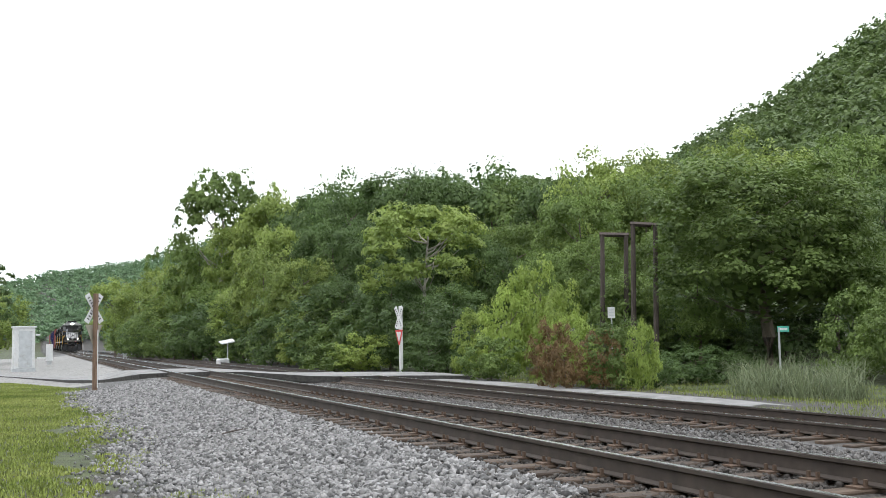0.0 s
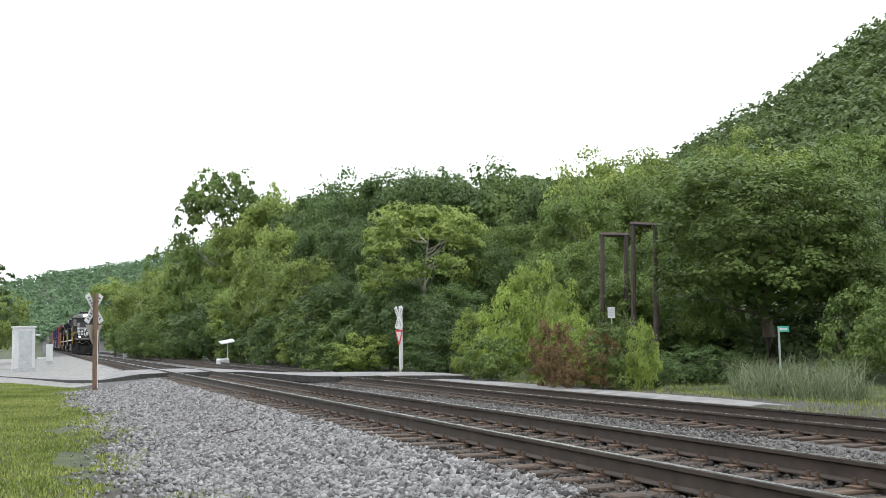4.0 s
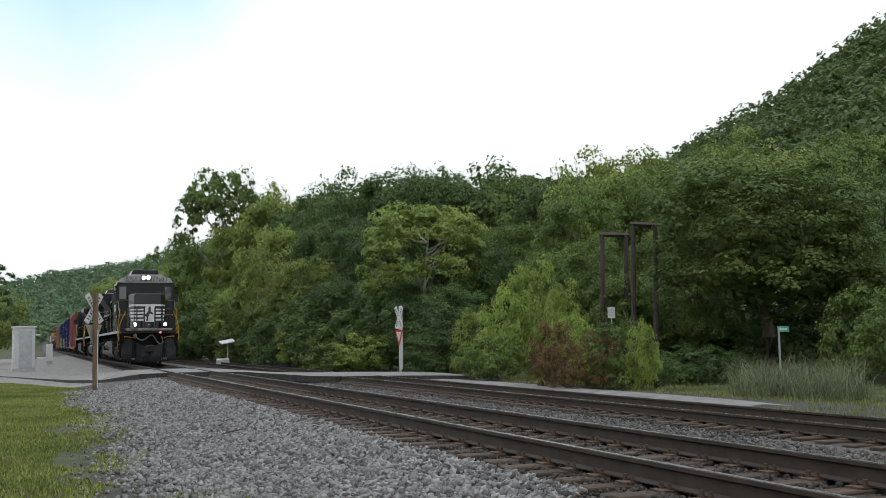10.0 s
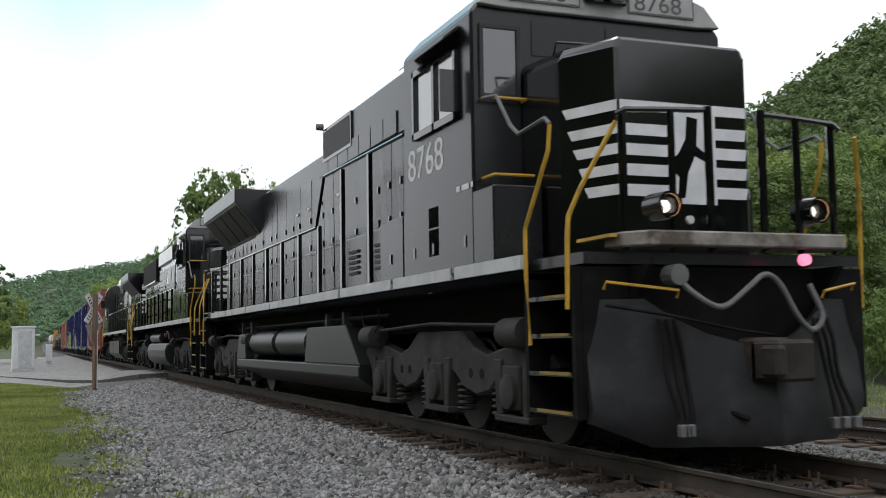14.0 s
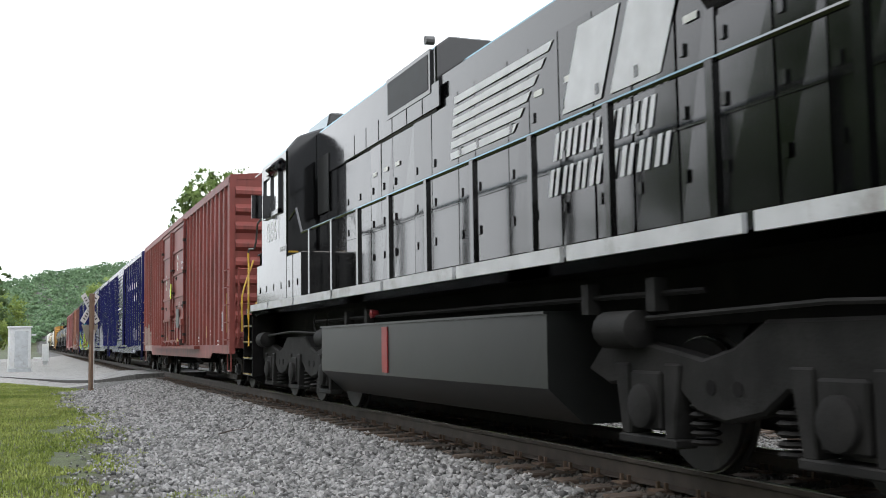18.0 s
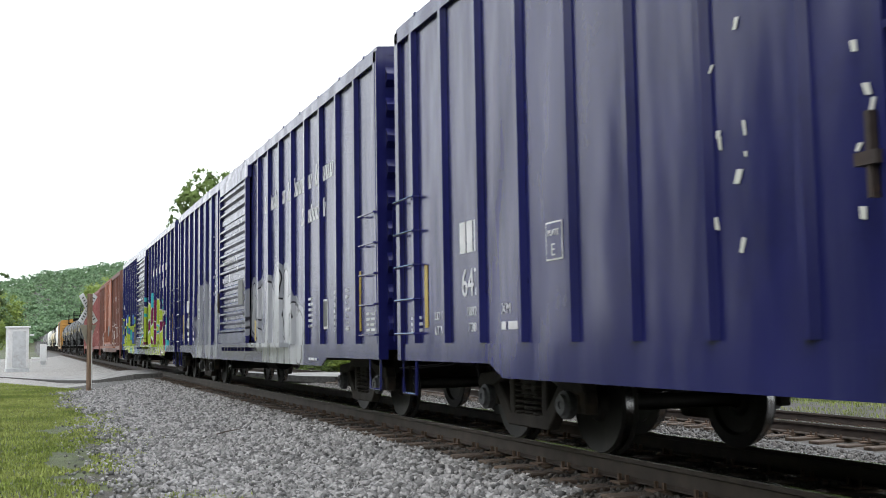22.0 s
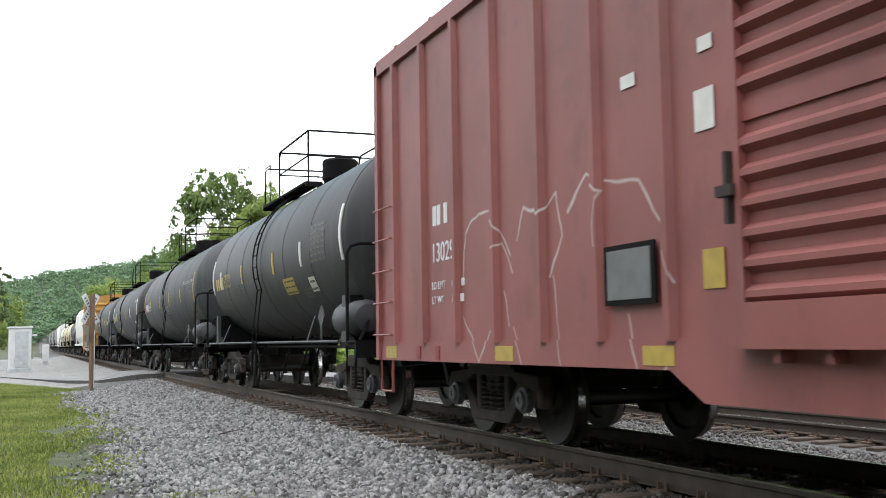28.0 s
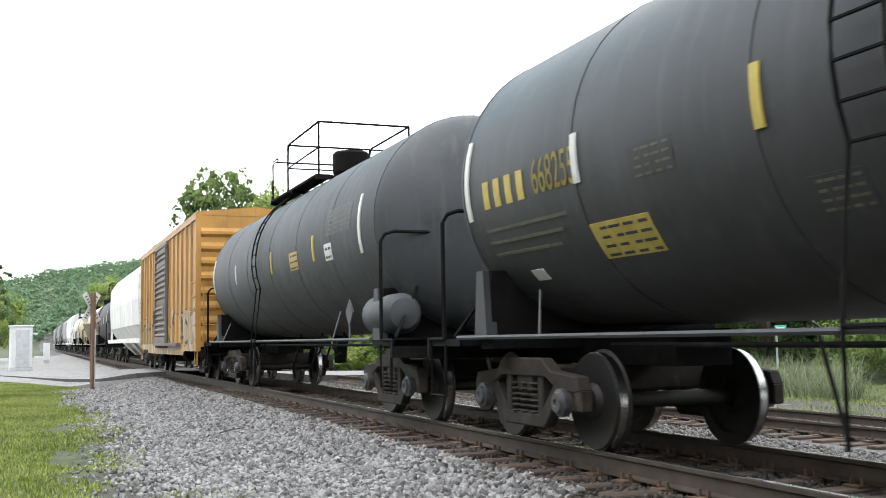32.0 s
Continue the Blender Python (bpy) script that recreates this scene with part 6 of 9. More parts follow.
    for x0, x1 in ((-0.85, -0.05), (0.05, 0.85)):
        part("windshield", Geo().box(x0, x1, -8.612, -8.6, 4.05, 4.42), shaded_glass, t)
    for q in (-1, 1):
        a, c = min(q * 1.551, q * 1.565), max(q * 1.551, q * 1.565)
        part("cab_window", Geo().box(a, c, -8.2, -7.62, 3.48, 4.15), glass_mat, t)
        part("cab_window", Geo().box(a, c, -7.55, -6.95, 3.48, 4.15), glass_mat, t)
        a, c = min(q * 1.555, q * 1.6), max(q * 1.555, q * 1.6)
        part("window_frame", Geo().box(a, c, -8.26, -8.2, 3.4, 4.22).box(a, c, -7.62, -7.55, 3.4, 4.22).box(a, c, -6.95, -6.89, 3.4, 4.22).box(a, c, -8.26, -6.89, 4.15, 4.22).box(a, c, -8.26, -6.89, 3.4, 3.48), loco_black, t)
        part("sun_awning", Geo().loft([[(q * 1.56, -8.3, 4.38), (q * 1.56, -6.85, 4.38), (q * 1.74, -6.85, 4.24), (q * 1.74, -8.3, 4.24)], [(q * 1.56, -8.3, 4.4), (q * 1.56, -6.85, 4.4), (q * 1.74, -6.85, 4.26), (q * 1.74, -8.3, 4.26)]]), body, t)
        part("mirror", Geo().box(min(q * 1.6, q * 1.8), max(q * 1.6, q * 1.8), -8.34, -8.31, 3.45, 3.9), loco_black, t)
        lettering(number, 0.53, -6.6 if q < 0 else -8.12, 2.95, t, lettering_white, q * 1.552, q, narrow=1.12)
        if turned:
            lettering("D9-40C", 0.15, -8.0 if q < 0 else -6.95, 2.68, t, lettering_white, q * 1.552, q, slant=0.2)
        else:
            small_text(-8.15 if q < 0 else -7.2, 2.62, q * 1.552, t, lettering_white, 1, 0.45, 0.12, q)
    # the nose's white bars with a dark figure, front and flanks
    x0 = -10.104
    part("nose_emblem", Geo().prism_y([(-0.7, 3.26), (0.7, 3.26), (0.7, 3.16), (-0.7, 3.16)], x0 - 0.003, x0), logo_mat, t, "white bar emblem on the nose")
    for k in range(4):
        z = 3.04 - 0.19 * k
        for a, c in ((-0.7, -0.12 - 0.02 * k), (0.3 - 0.02 * k, 0.7)):
            part("emblem_bar", Geo().prism_y([(a, z), (c, z), (c - 0.02, z - 0.11), (a + 0.03, z - 0.11)], x0 - 0.003, x0), logo_mat, t)
    part("emblem_field", Geo().prism_y([(-0.14, 3.16), (0.34, 3.16), (0.34, 2.3), (-0.2, 2.3)], x0 - 0.005, x0 - 0.002), logo_mat, t)
    part("emblem_figure", Geo().prism_y([(0.02, 3.14), (0.14, 3.12), (0.12, 2.86), (0.3, 2.74), (0.24, 2.7), (0.1, 2.76), (0.02, 2.6), (-0.02, 2.36), (-0.1, 2.34), (-0.08, 2.55), (-0.2, 2.68), (-0.08, 2.78), (0.0, 2.92)], x0 - 0.008, x0 - 0.005), loco_black, t)
    for q in (-1, 1):
        for k in range(5):
            z = 3.26 - 0.19 * k - (0.03 if k else 0)
            f0 = 0.05 + 0.09 * k
            xa, ya = 0.984 - 0.26 * f0, -9.45 - 0.65 * f0
            ring = lambda d: [(q * (xa + d), ya - d * 0.4, z), (q * (0.724 + d), -10.09 - d * 0.4, z), (q * (0.724 + d), -10.09 - d * 0.4, z - 0.1), (q * (xa + d - 0.02), ya - 0.05 - d * 0.4, z - 0.1)]
            part("emblem_bar", Geo().loft([ring(0.0), ring(0.004)]), logo_mat, t)
    part("nose_light", Geo().turned_y([(-10.13, 0.04), (-10.1, 0.045)], 0.02, 2.15, 10), reflector_white, t)
    for x in (-0.77, 0.79):
        lit = not turned and not emd
        ring = lambda y, r: [(x + r * math.cos(a), y, 2.16 + r * math.sin(a)) for a in [2 * math.pi * k / 16 for k in range(16)]]
        hl = part("ditch_light_housing", Geo().loft([ring(-10.68, 0.05), ring(-10.74, 0.13), ring(-10.99, 0.12), ring(-10.99, 0.1), ring(-10.76, 0.06)]), loco_black, t, smooth=True)
        part("reflector_bowl", Geo().loft([ring(-10.982, 0.098), ring(-10.85, 0.09), ring(-10.772, 0.062)], caps=False), lamp_warm if lit else board_grey, hl, "warm glowing reflector bowl" if lit else "", smooth=True)
        part("ditch_light", Geo().turned_y([(-10.785, 0.035), (-10.765, 0.04)], x, 2.16, 12), lamp_ditch if lit else glass_mat, hl, "lit white lamp" if lit else "")
    # battery boxes below the cab
    for q in (-1, 1):
        y = -9.1
        for k, w in enumerate((1.45, 0.42, 0.85, 0.95) if not turned else (0.62, 0.62, 0.62, 0.62, 0.62, 0.62)):
            bx = part("equipment_box", Geo().box(min(q * 1.0, q * 1.545), max(q * 1.0, q * 1.545), y + 0.015, y + w - 0.015, 1.76, 2.58), body, t, bevel=0.015)
            part("box_latch", Geo().box(min(q * 1.545, q * 1.56), max(q * 1.545, q * 1.56), y + w / 2 - 0.02, y + w / 2 + 0.03, 2.02, 2.14), loco_black, bx)
            if k == 1 and not turned:
                part("placard", Geo().box(min(q * 1.546, q * 1.55), max(q * 1.546, q * 1.55), y + 0.05, y + 0.37, 2.0, 2.3), reflector_white, bx)
                part("placard", Geo().box(min(q * 1.546, q * 1.55), max(q * 1.546, q * 1.55), y + 0.05, y + 0.37, 2.32, 2.55), reflector_white, bx)
            y += w
    part("box_grab", Geo().box(*sides(1.35, 1.52), -6.9, -6.4, 2.64, 2.67), rail_yellow, t)
    # long hood
    top = 4.62 if emd else 4.56
    hood = [(-0.95, 1.74), (0.95, 1.74), (0.95, top - 0.16), (0.7, top), (-0.7, top), (-0.95, top - 0.16)]
    part("long_hood", Geo().prism_y(hood, -6.45, 9.86), body, t, bevel=0.02)
    if not emd:
        part("blower_housing", Geo().prism_y([(-1.0, 3.95), (1.0, 3.95), (1.0, 4.78), (0.8, 4.93), (-0.8, 4.93), (-1.0, 4.78)], -6.45, -0.45), body, t, bevel=0.02)
        for q in (-1, 1):
            gr = part("side_grille", Geo().box(min(q * 1.0, q * 1.03), max(q * 1.0, q * 1.03), -2.35, -0.58, 4.2, 4.78), loco_black, t, "dark square mesh grille")
            part("grille_mesh", Geo().box(min(q * 1.03, q * 1.036), max(q * 1.03, q * 1.036), -2.28, -0.65, 4.26, 4.72), grille_black, gr)
            part("lamp", Geo().turned_x([(q * 1.0, 0.06), (q * 1.12, 0.06)], -0.5, 4.86, 10), hose_mat, t)
            part("louvre_panel", Geo().box(min(q * 1.0, q * 1.02), max(q * 1.0, q * 1.02), -6.3, -5.6, 3.3, 4.3), grille_black, t)
        part("exhaust_stack", Geo().box(-0.45, 0.45, 1.0, 1.9, 4.4, 4.62), loco_black, t, bevel=0.02)
        wing = [(-1.56, 4.25), (-1.56, 4.55), (1.56, 4.55), (1.56, 4.25), (0.95, 3.5), (-0.95, 3.5)]
        part("radiator_wing", Geo().prism_y(wing, 5.2, 9.85), body, t, "overhanging flared radiator section", bevel=0.015)
        part("wing_edge", Geo().box(*sides(1.56, 1.575), 5.2, 9.85, 4.24, 4.56), fascia_sheen, t, "pale fascia with the sky's sheen painted in")
        for k in range(4):
            y = 5.4 + 1.1 * k
            part("radiator_grille", Geo().loft([[(s * 1.5, y, 4.2), (s * 1.5, y + 1.0, 4.2), (s * 1.0, y + 1.0, 3.58), (s * 1.0, y, 3.58)], [(s * 1.52, y, 4.18), (s * 1.52, y + 1.0, 4.18), (s * 1.02, y + 1.0, 3.56), (s * 1.02, y, 3.56)]]), grille_black, t)
        # hood end with number and striped emblem
    else:
        part("radiator_cowl", Geo().prism_y([(-1.06, 3.7), (1.06, 3.7), (1.06, 4.6), (0.85, 4.78), (-0.85, 4.78), (-1.06, 4.6)], 4.4, 9.9), cowl_black, t, "dark flared radiator cowl", bevel=0.02)
        part("cowl_ledge", Geo().box(-1.1, 1.1, 4.4, 9.9, 3.66, 3.72), loco_black, t)
        part("dynamic_brake_hatch", Geo().prism_y([(-1.05, 4.2), (1.05, 4.2), (1.05, 4.7), (0.8, 4.85), (-0.8, 4.85), (-1.05, 4.7)], -1.0, 3.6), body, t, bevel=0.02)
        part("sand_box_hatch", Geo().box(*sides(0.95, 0.97), -5.8, -4.6, 3.3, 4.2), grille_black, t)
    for e, z in ((9.46, 0),):
        for k in range(5):
            zz = 3.4 - 0.2 * k
            for a, c in ((-0.9, -0.3), (0.35, 0.9)):
                part("end_stripe", Geo().box(a, c, 9.864, 9.87, zz, zz + 0.11), logo_mat, t)
            part("end_stripe", Geo().box(*sides(0.952, 0.957), 9.6, 9.86, zz, zz + 0.11), logo_mat, t)
        part("end_emblem_field", Geo().box(-0.3, 0.35, 9.863, 9.869, 2.58, 3.51), logo_mat, t)
        part("end_emblem_figure", Geo().prism_y([(x, z + 0.2) for x, z in ((0.0, 3.2), (0.12, 3.16), (0.08, 2.9), (0.25, 2.8), (0.05, 2.8), (0.0, 2.5), (-0.1, 2.45), (-0.06, 2.7), (-0.2, 2.8), (-0.05, 2.9))], 9.869, 9.874), loco_black, t)
    for u in (-0.92, 0.12) if turned else (-0.92,):
        me = lettering(number, 0.4, u, 3.72, t, lettering_white, 0, 0, narrow=0.95)
        me.data.transform(Matrix.Rotation(math.pi, 4, "Z") @ Matrix.Translation((0, -9.875, 0)))
    if turned:
        box = part("end_lamp_box", Geo().box(-0.3, 0.12, 9.87, 9.93, 2.06, 2.42), loco_black, t, bevel=0.02)
        part("end_lamp", Geo().turned_y([(9.93, 0.12), (9.97, 0.11)], -0.08, 2.24, 16), reflector_white, box, "round clear lamp")
    if turned:
        for z in (4.15, 3.95):
            part("end_headlight", Geo().turned_y([(9.87, 0.1), (9.93, 0.11)], -0.62, z + 0.25, 14), reflector_white, t)
    # hood doors, latches and markings on the near side
    xa = 0.95
    y = -6.3
    rng = random.Random(len(label))
    while y < 9.2:
        w = rng.choice((0.52, 0.52, 0.66, 0.9))
        hi = 3.45 if y > 5 and not emd else (3.58 if emd and y > 4.2 else 4.05)
        j = [rng.uniform(0.017, 0.033) for _ in range(4)]
        y1 = min(y + w - 0.03, 9.4)
        q4 = [(y, 1.95, j[0]), (y1, 1.95, j[1]), (y1, hi, j[2]), (y, hi, j[3])]
        d = part("hood_door", Geo().loft([[(s * xa, a, b) for a, b, c in q4], [(s * (xa + c), a, b) for a, b, c in q4]]), body, t)
        if rng.random() < 0.25 and hi > 3.8:
            part("notice", Geo().box(*sides(xa + 0.034, xa + 0.038), y + 0.12, y + 0.3, 3.5, 3.56), reflector_white, d)
        part("door_seam", Geo().box(*sides(xa + 0.02, xa + 0.036), y, y1, 2.68, 2.7), loco_black, d)
        for z in (2.25, 2.75, 3.25):
            part("door_latch", Geo().box(*sides(xa + 0.025, xa + 0.045), y + 0.05, y + 0.11, z, z + 0.1), loco_black, d)
        y += w
    for k in range(7):
        yy = -4.6 + 0.62 * k
        part("upper_door", Geo().box(*sides(1.0 if not emd else 0.95, 1.02 if not emd else 0.97), yy, yy + 0.58, 3.98 if not emd else 3.9, 4.3), body, t)
    if emd or turned:
        for yy in (-4.6, -4.2):
            for k in range(4):
                part("louvre", Geo().box(*sides(xa + 0.025, xa + 0.05), yy, yy + 0.32, 2.1 + 0.09 * k, 2.14 + 0.09 * k), loco_black, t)
    else:
        for yy in (-4.9, -3.6):
            for k in range(5):
                part("louvre", Geo().box(*sides(1.28, 1.31), yy, yy + 0.45, 2.05 + 0.08 * k, 2.09 + 0.08 * k), grille_black, t)
        part("blower_cabinet", Geo().box(*sides(0.95, 1.28), -5.35, -2.9, 1.76, 2.62), body, t, bevel=0.02)
    xl = s * (xa + 0.027)
    # white speed bars and blocks of lettering on the hood's flank
    xl = s * (xa + 0.036)
    y_read = 3.6 if s < 0 else 0.0
    for k in range(0 if body is loco_dusty else 6):
        z = 3.9 - 0.132 * k
        u0, u1 = 0.12 - 0.03 * k, 2.72 - 0.17 * k
        q4 = [(u0, z), (u1 - 0.1, z), (u1, z + 0.085), (u0 + 0.02, z + 0.085)]
        part("flank_stripe", Geo().loft([[(xl, y_read + s * u, z) for u, z in q4], [(xl + s * 0.004, y_read + s * u, z) for u, z in q4]]), logo_mat, t)
    for q4 in () if body is loco_dusty else ([(2.88, 3.2), (3.62, 3.2), (3.98, 3.97), (3.24, 3.97)], [(3.78, 3.2), (4.58, 3.2), (4.94, 3.97), (4.14, 3.97)]):
        part("flank_emblem", Geo().loft([[(xl, y_read + s * u, z) for u, z in q4], [(xl + s * 0.004, y_read + s * u, z) for u, z in q4]]), logo_mat, t)
    for u0, z, n, w in () if body is loco_dusty else ((2.68, 2.78, 7, 0.262), (2.56, 2.44, 8, 0.27)):
        for k in range(n):
            u = u0 + k * w
            for du in (0.0, 0.12):
                q4 = [(u + du, z), (u + du + 0.065, z), (u + du + 0.135, z + 0.26), (u + du + 0.07, z + 0.26)]
                part("letter_block", Geo().loft([[(xl, y_read + s * u, z) for u, z in q4], [(xl + s * 0.004, y_read + s * u, z) for u, z in q4]]), logo_mat, t)
    # handrail of the walkway
    xr = s * 1.5
    if emd:
        rail = [(xr, -6.2, 3.05), (xr, -5.6, 2.88), (xr, 9.4, 2.88), (xr, 9.7, 2.7)]
    elif turned:
        rail = [(xr, -7.0, 3.1), (xr, -5.9, 3.35), (xr, -5.5, 2.9), (xr, 9.5, 2.9)]
    else:
        rail = [(xr, -6.3, 3.6), (xr, -2.45, 3.66), (xr, -1.95, 2.9), (xr, 9.6, 2.9)]
    part("handrail", Geo().tube(rail, 0.024, 6), loco_black, t)
    y = -4.9
    while y < 9.6:
        zt = 3.6 if (not emd and not turned and y < -2.4) else 2.9
        part("stanchion", Geo().box(*sides(1.48, 1.54), y - 0.042, y + 0.042, 1.74, zt), loco_black, t)
        y += 1.36
    # fuel tank
    if emd:
        prof = [(-1.28, 0.32), (1.28, 0.32), (1.5, 0.55), (1.52, 0.85), (1.45, 1.1), (-1.45, 1.1), (-1.52, 0.85), (-1.5, 0.55)]
        part("fuel_tank", Geo().prism_y(prof, -3.15, 3.05), tank_grey, t, "large rounded grey fuel tank", bevel=0.07)
        part("air_reservoir", Geo().turned_y([(-0.3, 0.02), (-0.25, 0.17), (3.0, 0.17), (3.05, 0.02)], s * 1.25, 1.3, 16), tank_grey, t, smooth=True)
        part("filler_cap", Geo().turned_x([(s * 1.4, 0.055), (s * 1.5, 0.065), (s * 1.52, 0.0001)], -2.75, 1.38, 12), red_cap, t, "red fuel filler cap")
        part("filler_pipe", Geo().tube([(s * 1.42, -2.82, 1.4), (s * 1.45, -3.05, 1.5), (s * 1.42, -3.25, 1.46), (s * 1.4, -3.3, 1.25)], 0.025, 6), hose_mat, t)
    elif turned:
        prof = [(-1.15, 0.3), (1.15, 0.3), (1.5, 0.62), (1.5, 1.28), (-1.5, 1.28), (-1.5, 0.62)]
        g = Geo().loft([[(x, -4.25, z) for x, z in prof], [(x, 3.45, z) for x, z in prof]])
        part("fuel_tank", g, tank_grey, t, "long flat-sided dark fuel tank")
        part("tank_lip", Geo().box(-1.53, 1.53, -4.25, 3.45, 1.275, 1.3), tank_grey, t)
        part("level_gauge", Geo().box(*sides(1.5, 1.515), -1.2, -0.98, 0.66, 1.24), gauge_red, t, "dull red sight-glass strip")
        part("filler_cap", Geo().turned_x([(s * 1.32, 0.05), (s * 1.42, 0.06), (s * 1.44, 0.0001)], -1.95, 1.43, 12), red_cap, t, "red fuel filler cap")
    else:
        prof = [(-1.1, 0.3), (1.1, 0.3), (1.48, 0.55), (1.48, 0.72), (-1.48, 0.72), (-1.48, 0.55)]
        part("fuel_tank", Geo().prism_y(prof, -4.2, 5.4), tank_grey, t, "grey fuel tank with open side bay", bevel=0.02)
        part("tank_block", Geo().prism_x([(-4.2, 0.72), (-3.5, 1.3), (-1.2, 1.3), (-1.0, 0.72)], -1.48, 1.48), tank_grey, t, bevel=0.02)
        part("tank_block", Geo().prism_x([(4.3, 0.72), (4.4, 1.25), (5.1, 1.25), (5.4, 0.72)], -1.48, 1.48), tank_grey, t, bevel=0.02)
        for a, c in ((-0.9, 1.6), (1.75, 4.2)):
            part("air_reservoir", Geo().turned_y([(a, 0.02), (a + 0.1, 0.26), (c - 0.1, 0.26), (c, 0.02)], s * 1.18, 1.06, 18), tank_grey, t, "grey cylindrical air reservoir", smooth=True)
    # trucks
    truck = truck_grey if body is loco_dusty else truck_dark
    for c in (-6.85, 6.85):
        for q in (-1, 1):
            x0, x1 = min(q * 1.12, q * 1.3), max(q * 1.12, q * 1.3)
            prof = [(-3.05, 0.8), (-2.8, 1.0), (-2.3, 1.04), (-1.75, 0.96), (-1.4, 0.9), (-1.05, 0.98), (-0.7, 1.16), (0.7, 1.16), (1.05, 0.98), (1.4, 0.9), (1.75, 0.96), (2.3, 1.04), (2.8, 1.0), (3.05, 0.8),
                    (2.7, 0.68), (2.45, 0.7), (1.75, 0.7), (1.5, 0.52), (1.15, 0.46), (0.75, 0.54), (0.5, 0.7), (-0.5, 0.7), (-0.75, 0.54), (-1.15, 0.46), (-1.5, 0.52), (-1.75, 0.7), (-2.45, 0.7), (-2.7, 0.68)]
            sf = part("truck_frame", Geo().prism_x([(c + y, z) for y, z in prof], x0, x1), truck, t, "dusty grey cast truck frame", bevel=0.025)
            # flat dark discs painted as the shade of holes; the frame is solid
            for dy in (-1.3, -1.0, 1.0, 1.3):
                part("frame_hole", Geo().turned_x([(q * 1.302, 0.055), (q * 1.306, 0.055)], c + dy, 0.7, 12), under_black, sf)
            for dy in (-2.1, 0, 2.1):
                for e in (-1, 1):
                    part("pedestal_leg", Geo().prism_x([(c + dy + e * 0.24, 0.3), (c + dy + e * 0.36, 0.3), (c + dy + e * 0.46, 0.86), (c + dy + e * 0.24, 0.86)], min(q * 1.12, q * 1.33), max(q * 1.12, q * 1.33)), truck, sf, bevel=0.015)
                part("pedestal_tie", Geo().box(min(q * 1.14, q * 1.34), max(q * 1.14, q * 1.34), c + dy - 0.4, c + dy + 0.4, 0.24, 0.31), truck, sf, bevel=0.012)
                part("journal_box", Geo().prism_x([(c + dy - 0.2, 0.36), (c + dy + 0.2, 0.36), (c + dy + 0.21, 0.8), (c + dy - 0.21, 0.8)], min(q * 1.1, q * 1.34), max(q * 1.1, q * 1.34)), truck, sf, bevel=0.02)
                part("bearing_cap", Geo().turned_x([(q * 1.34, 0.17), (q * 1.39, 0.165), (q * 1.41, 0.1), (q * 1.41, 0.0001)], c + dy, 0.54, 18), truck, sf, smooth=True)
            for dy in (-1.55, -0.6, 0.6, 1.55):
                g = Geo()
                for k in range(5):
                    z = 0.3 + k * 0.065
                    g.turned_z([(z - 0.02, 0.09), (z, 0.115), (z + 0.02, 0.09)], q * 1.18, c + dy, 12)
                part("coil_spring", g, truck, sf, smooth=True)
            part("truck_chain", Geo().tube(smooth_path([(q * 1.42, c + 1.9, 1.5), (q * 1.43, c + 1.85, 1.3), (q * 1.42, c + 2.2, 1.16), (q * 1.42, c + 2.6, 1.3), (q * 1.42, c + 2.65, 1.5)], 4), 0.014, 5), under_black, t)
            part("brake_cylinder", Geo().turned_y([(c - 2.6, 0.02), (c - 2.58, 0.15), (c - 2.1, 0.15), (c - 2.05, 0.02)], q * 1.36, 1.12, 14), truck, t, smooth=True)
            part("brake_cylinder", Geo().turned_y([(c + 2.05, 0.02), (c + 2.1, 0.15), (c + 2.58, 0.15), (c + 2.6, 0.02)], q * 1.36, 1.12, 14), truck, t, smooth=True)
            part("sand_pipe", Geo().tube([(q * 1.36, c - 2.0, 1.2), (q * 1.38, c, 1.25), (q * 1.36, c + 2.0, 1.2)], 0.022, 6), truck, t)
        for dy in (-2.1, 0, 2.1):
            wheelset(t, c + dy, 0.53)
        for dy in (-1.3, 0.8, 2.4):
            part("traction_motor", Geo().box(-0.62, 0.62, c + dy - 0.6, c + dy + 0.5, 0.35, 1.15), under_black, t, bevel=0.08)
    for y in (-3.2, -2.2, 4.0, 5.0):
        part("pipe_hanger", Geo().box(*sides(1.3, 1.42), y - 0.06, y + 0.06, 1.25, 1.5), truck, t)
    part("brake_pipe", Geo().tube([(s * 1.35, -5.2, 1.4), (s * 1.35, 5.6, 1.38)], 0.025, 6), under_black, t)
    if not turned and not emd:
        part("ground_lamp", Geo().box(*sides(1.45, 1.5), -7.12, -7.07, 1.6, 1.65), lamp_amber, t, "small lit amber lamp")
    TRAIN.append((t, y_mid, 180 if turned else 0))
    return t


loco("dusty black diesel locomotive with lit headlights", -7.1, False, "8768", loco_dusty, -1, "ge", lettering_white)
loco("glossy black diesel locomotive with white-striped nose", 15.1, False, "6677", loco_black, -1, "emd", logo_white)
loco("glossy black diesel locomotive running long hood first", 37.27, True, "8861", loco_black, 1, "ge", logo_white)

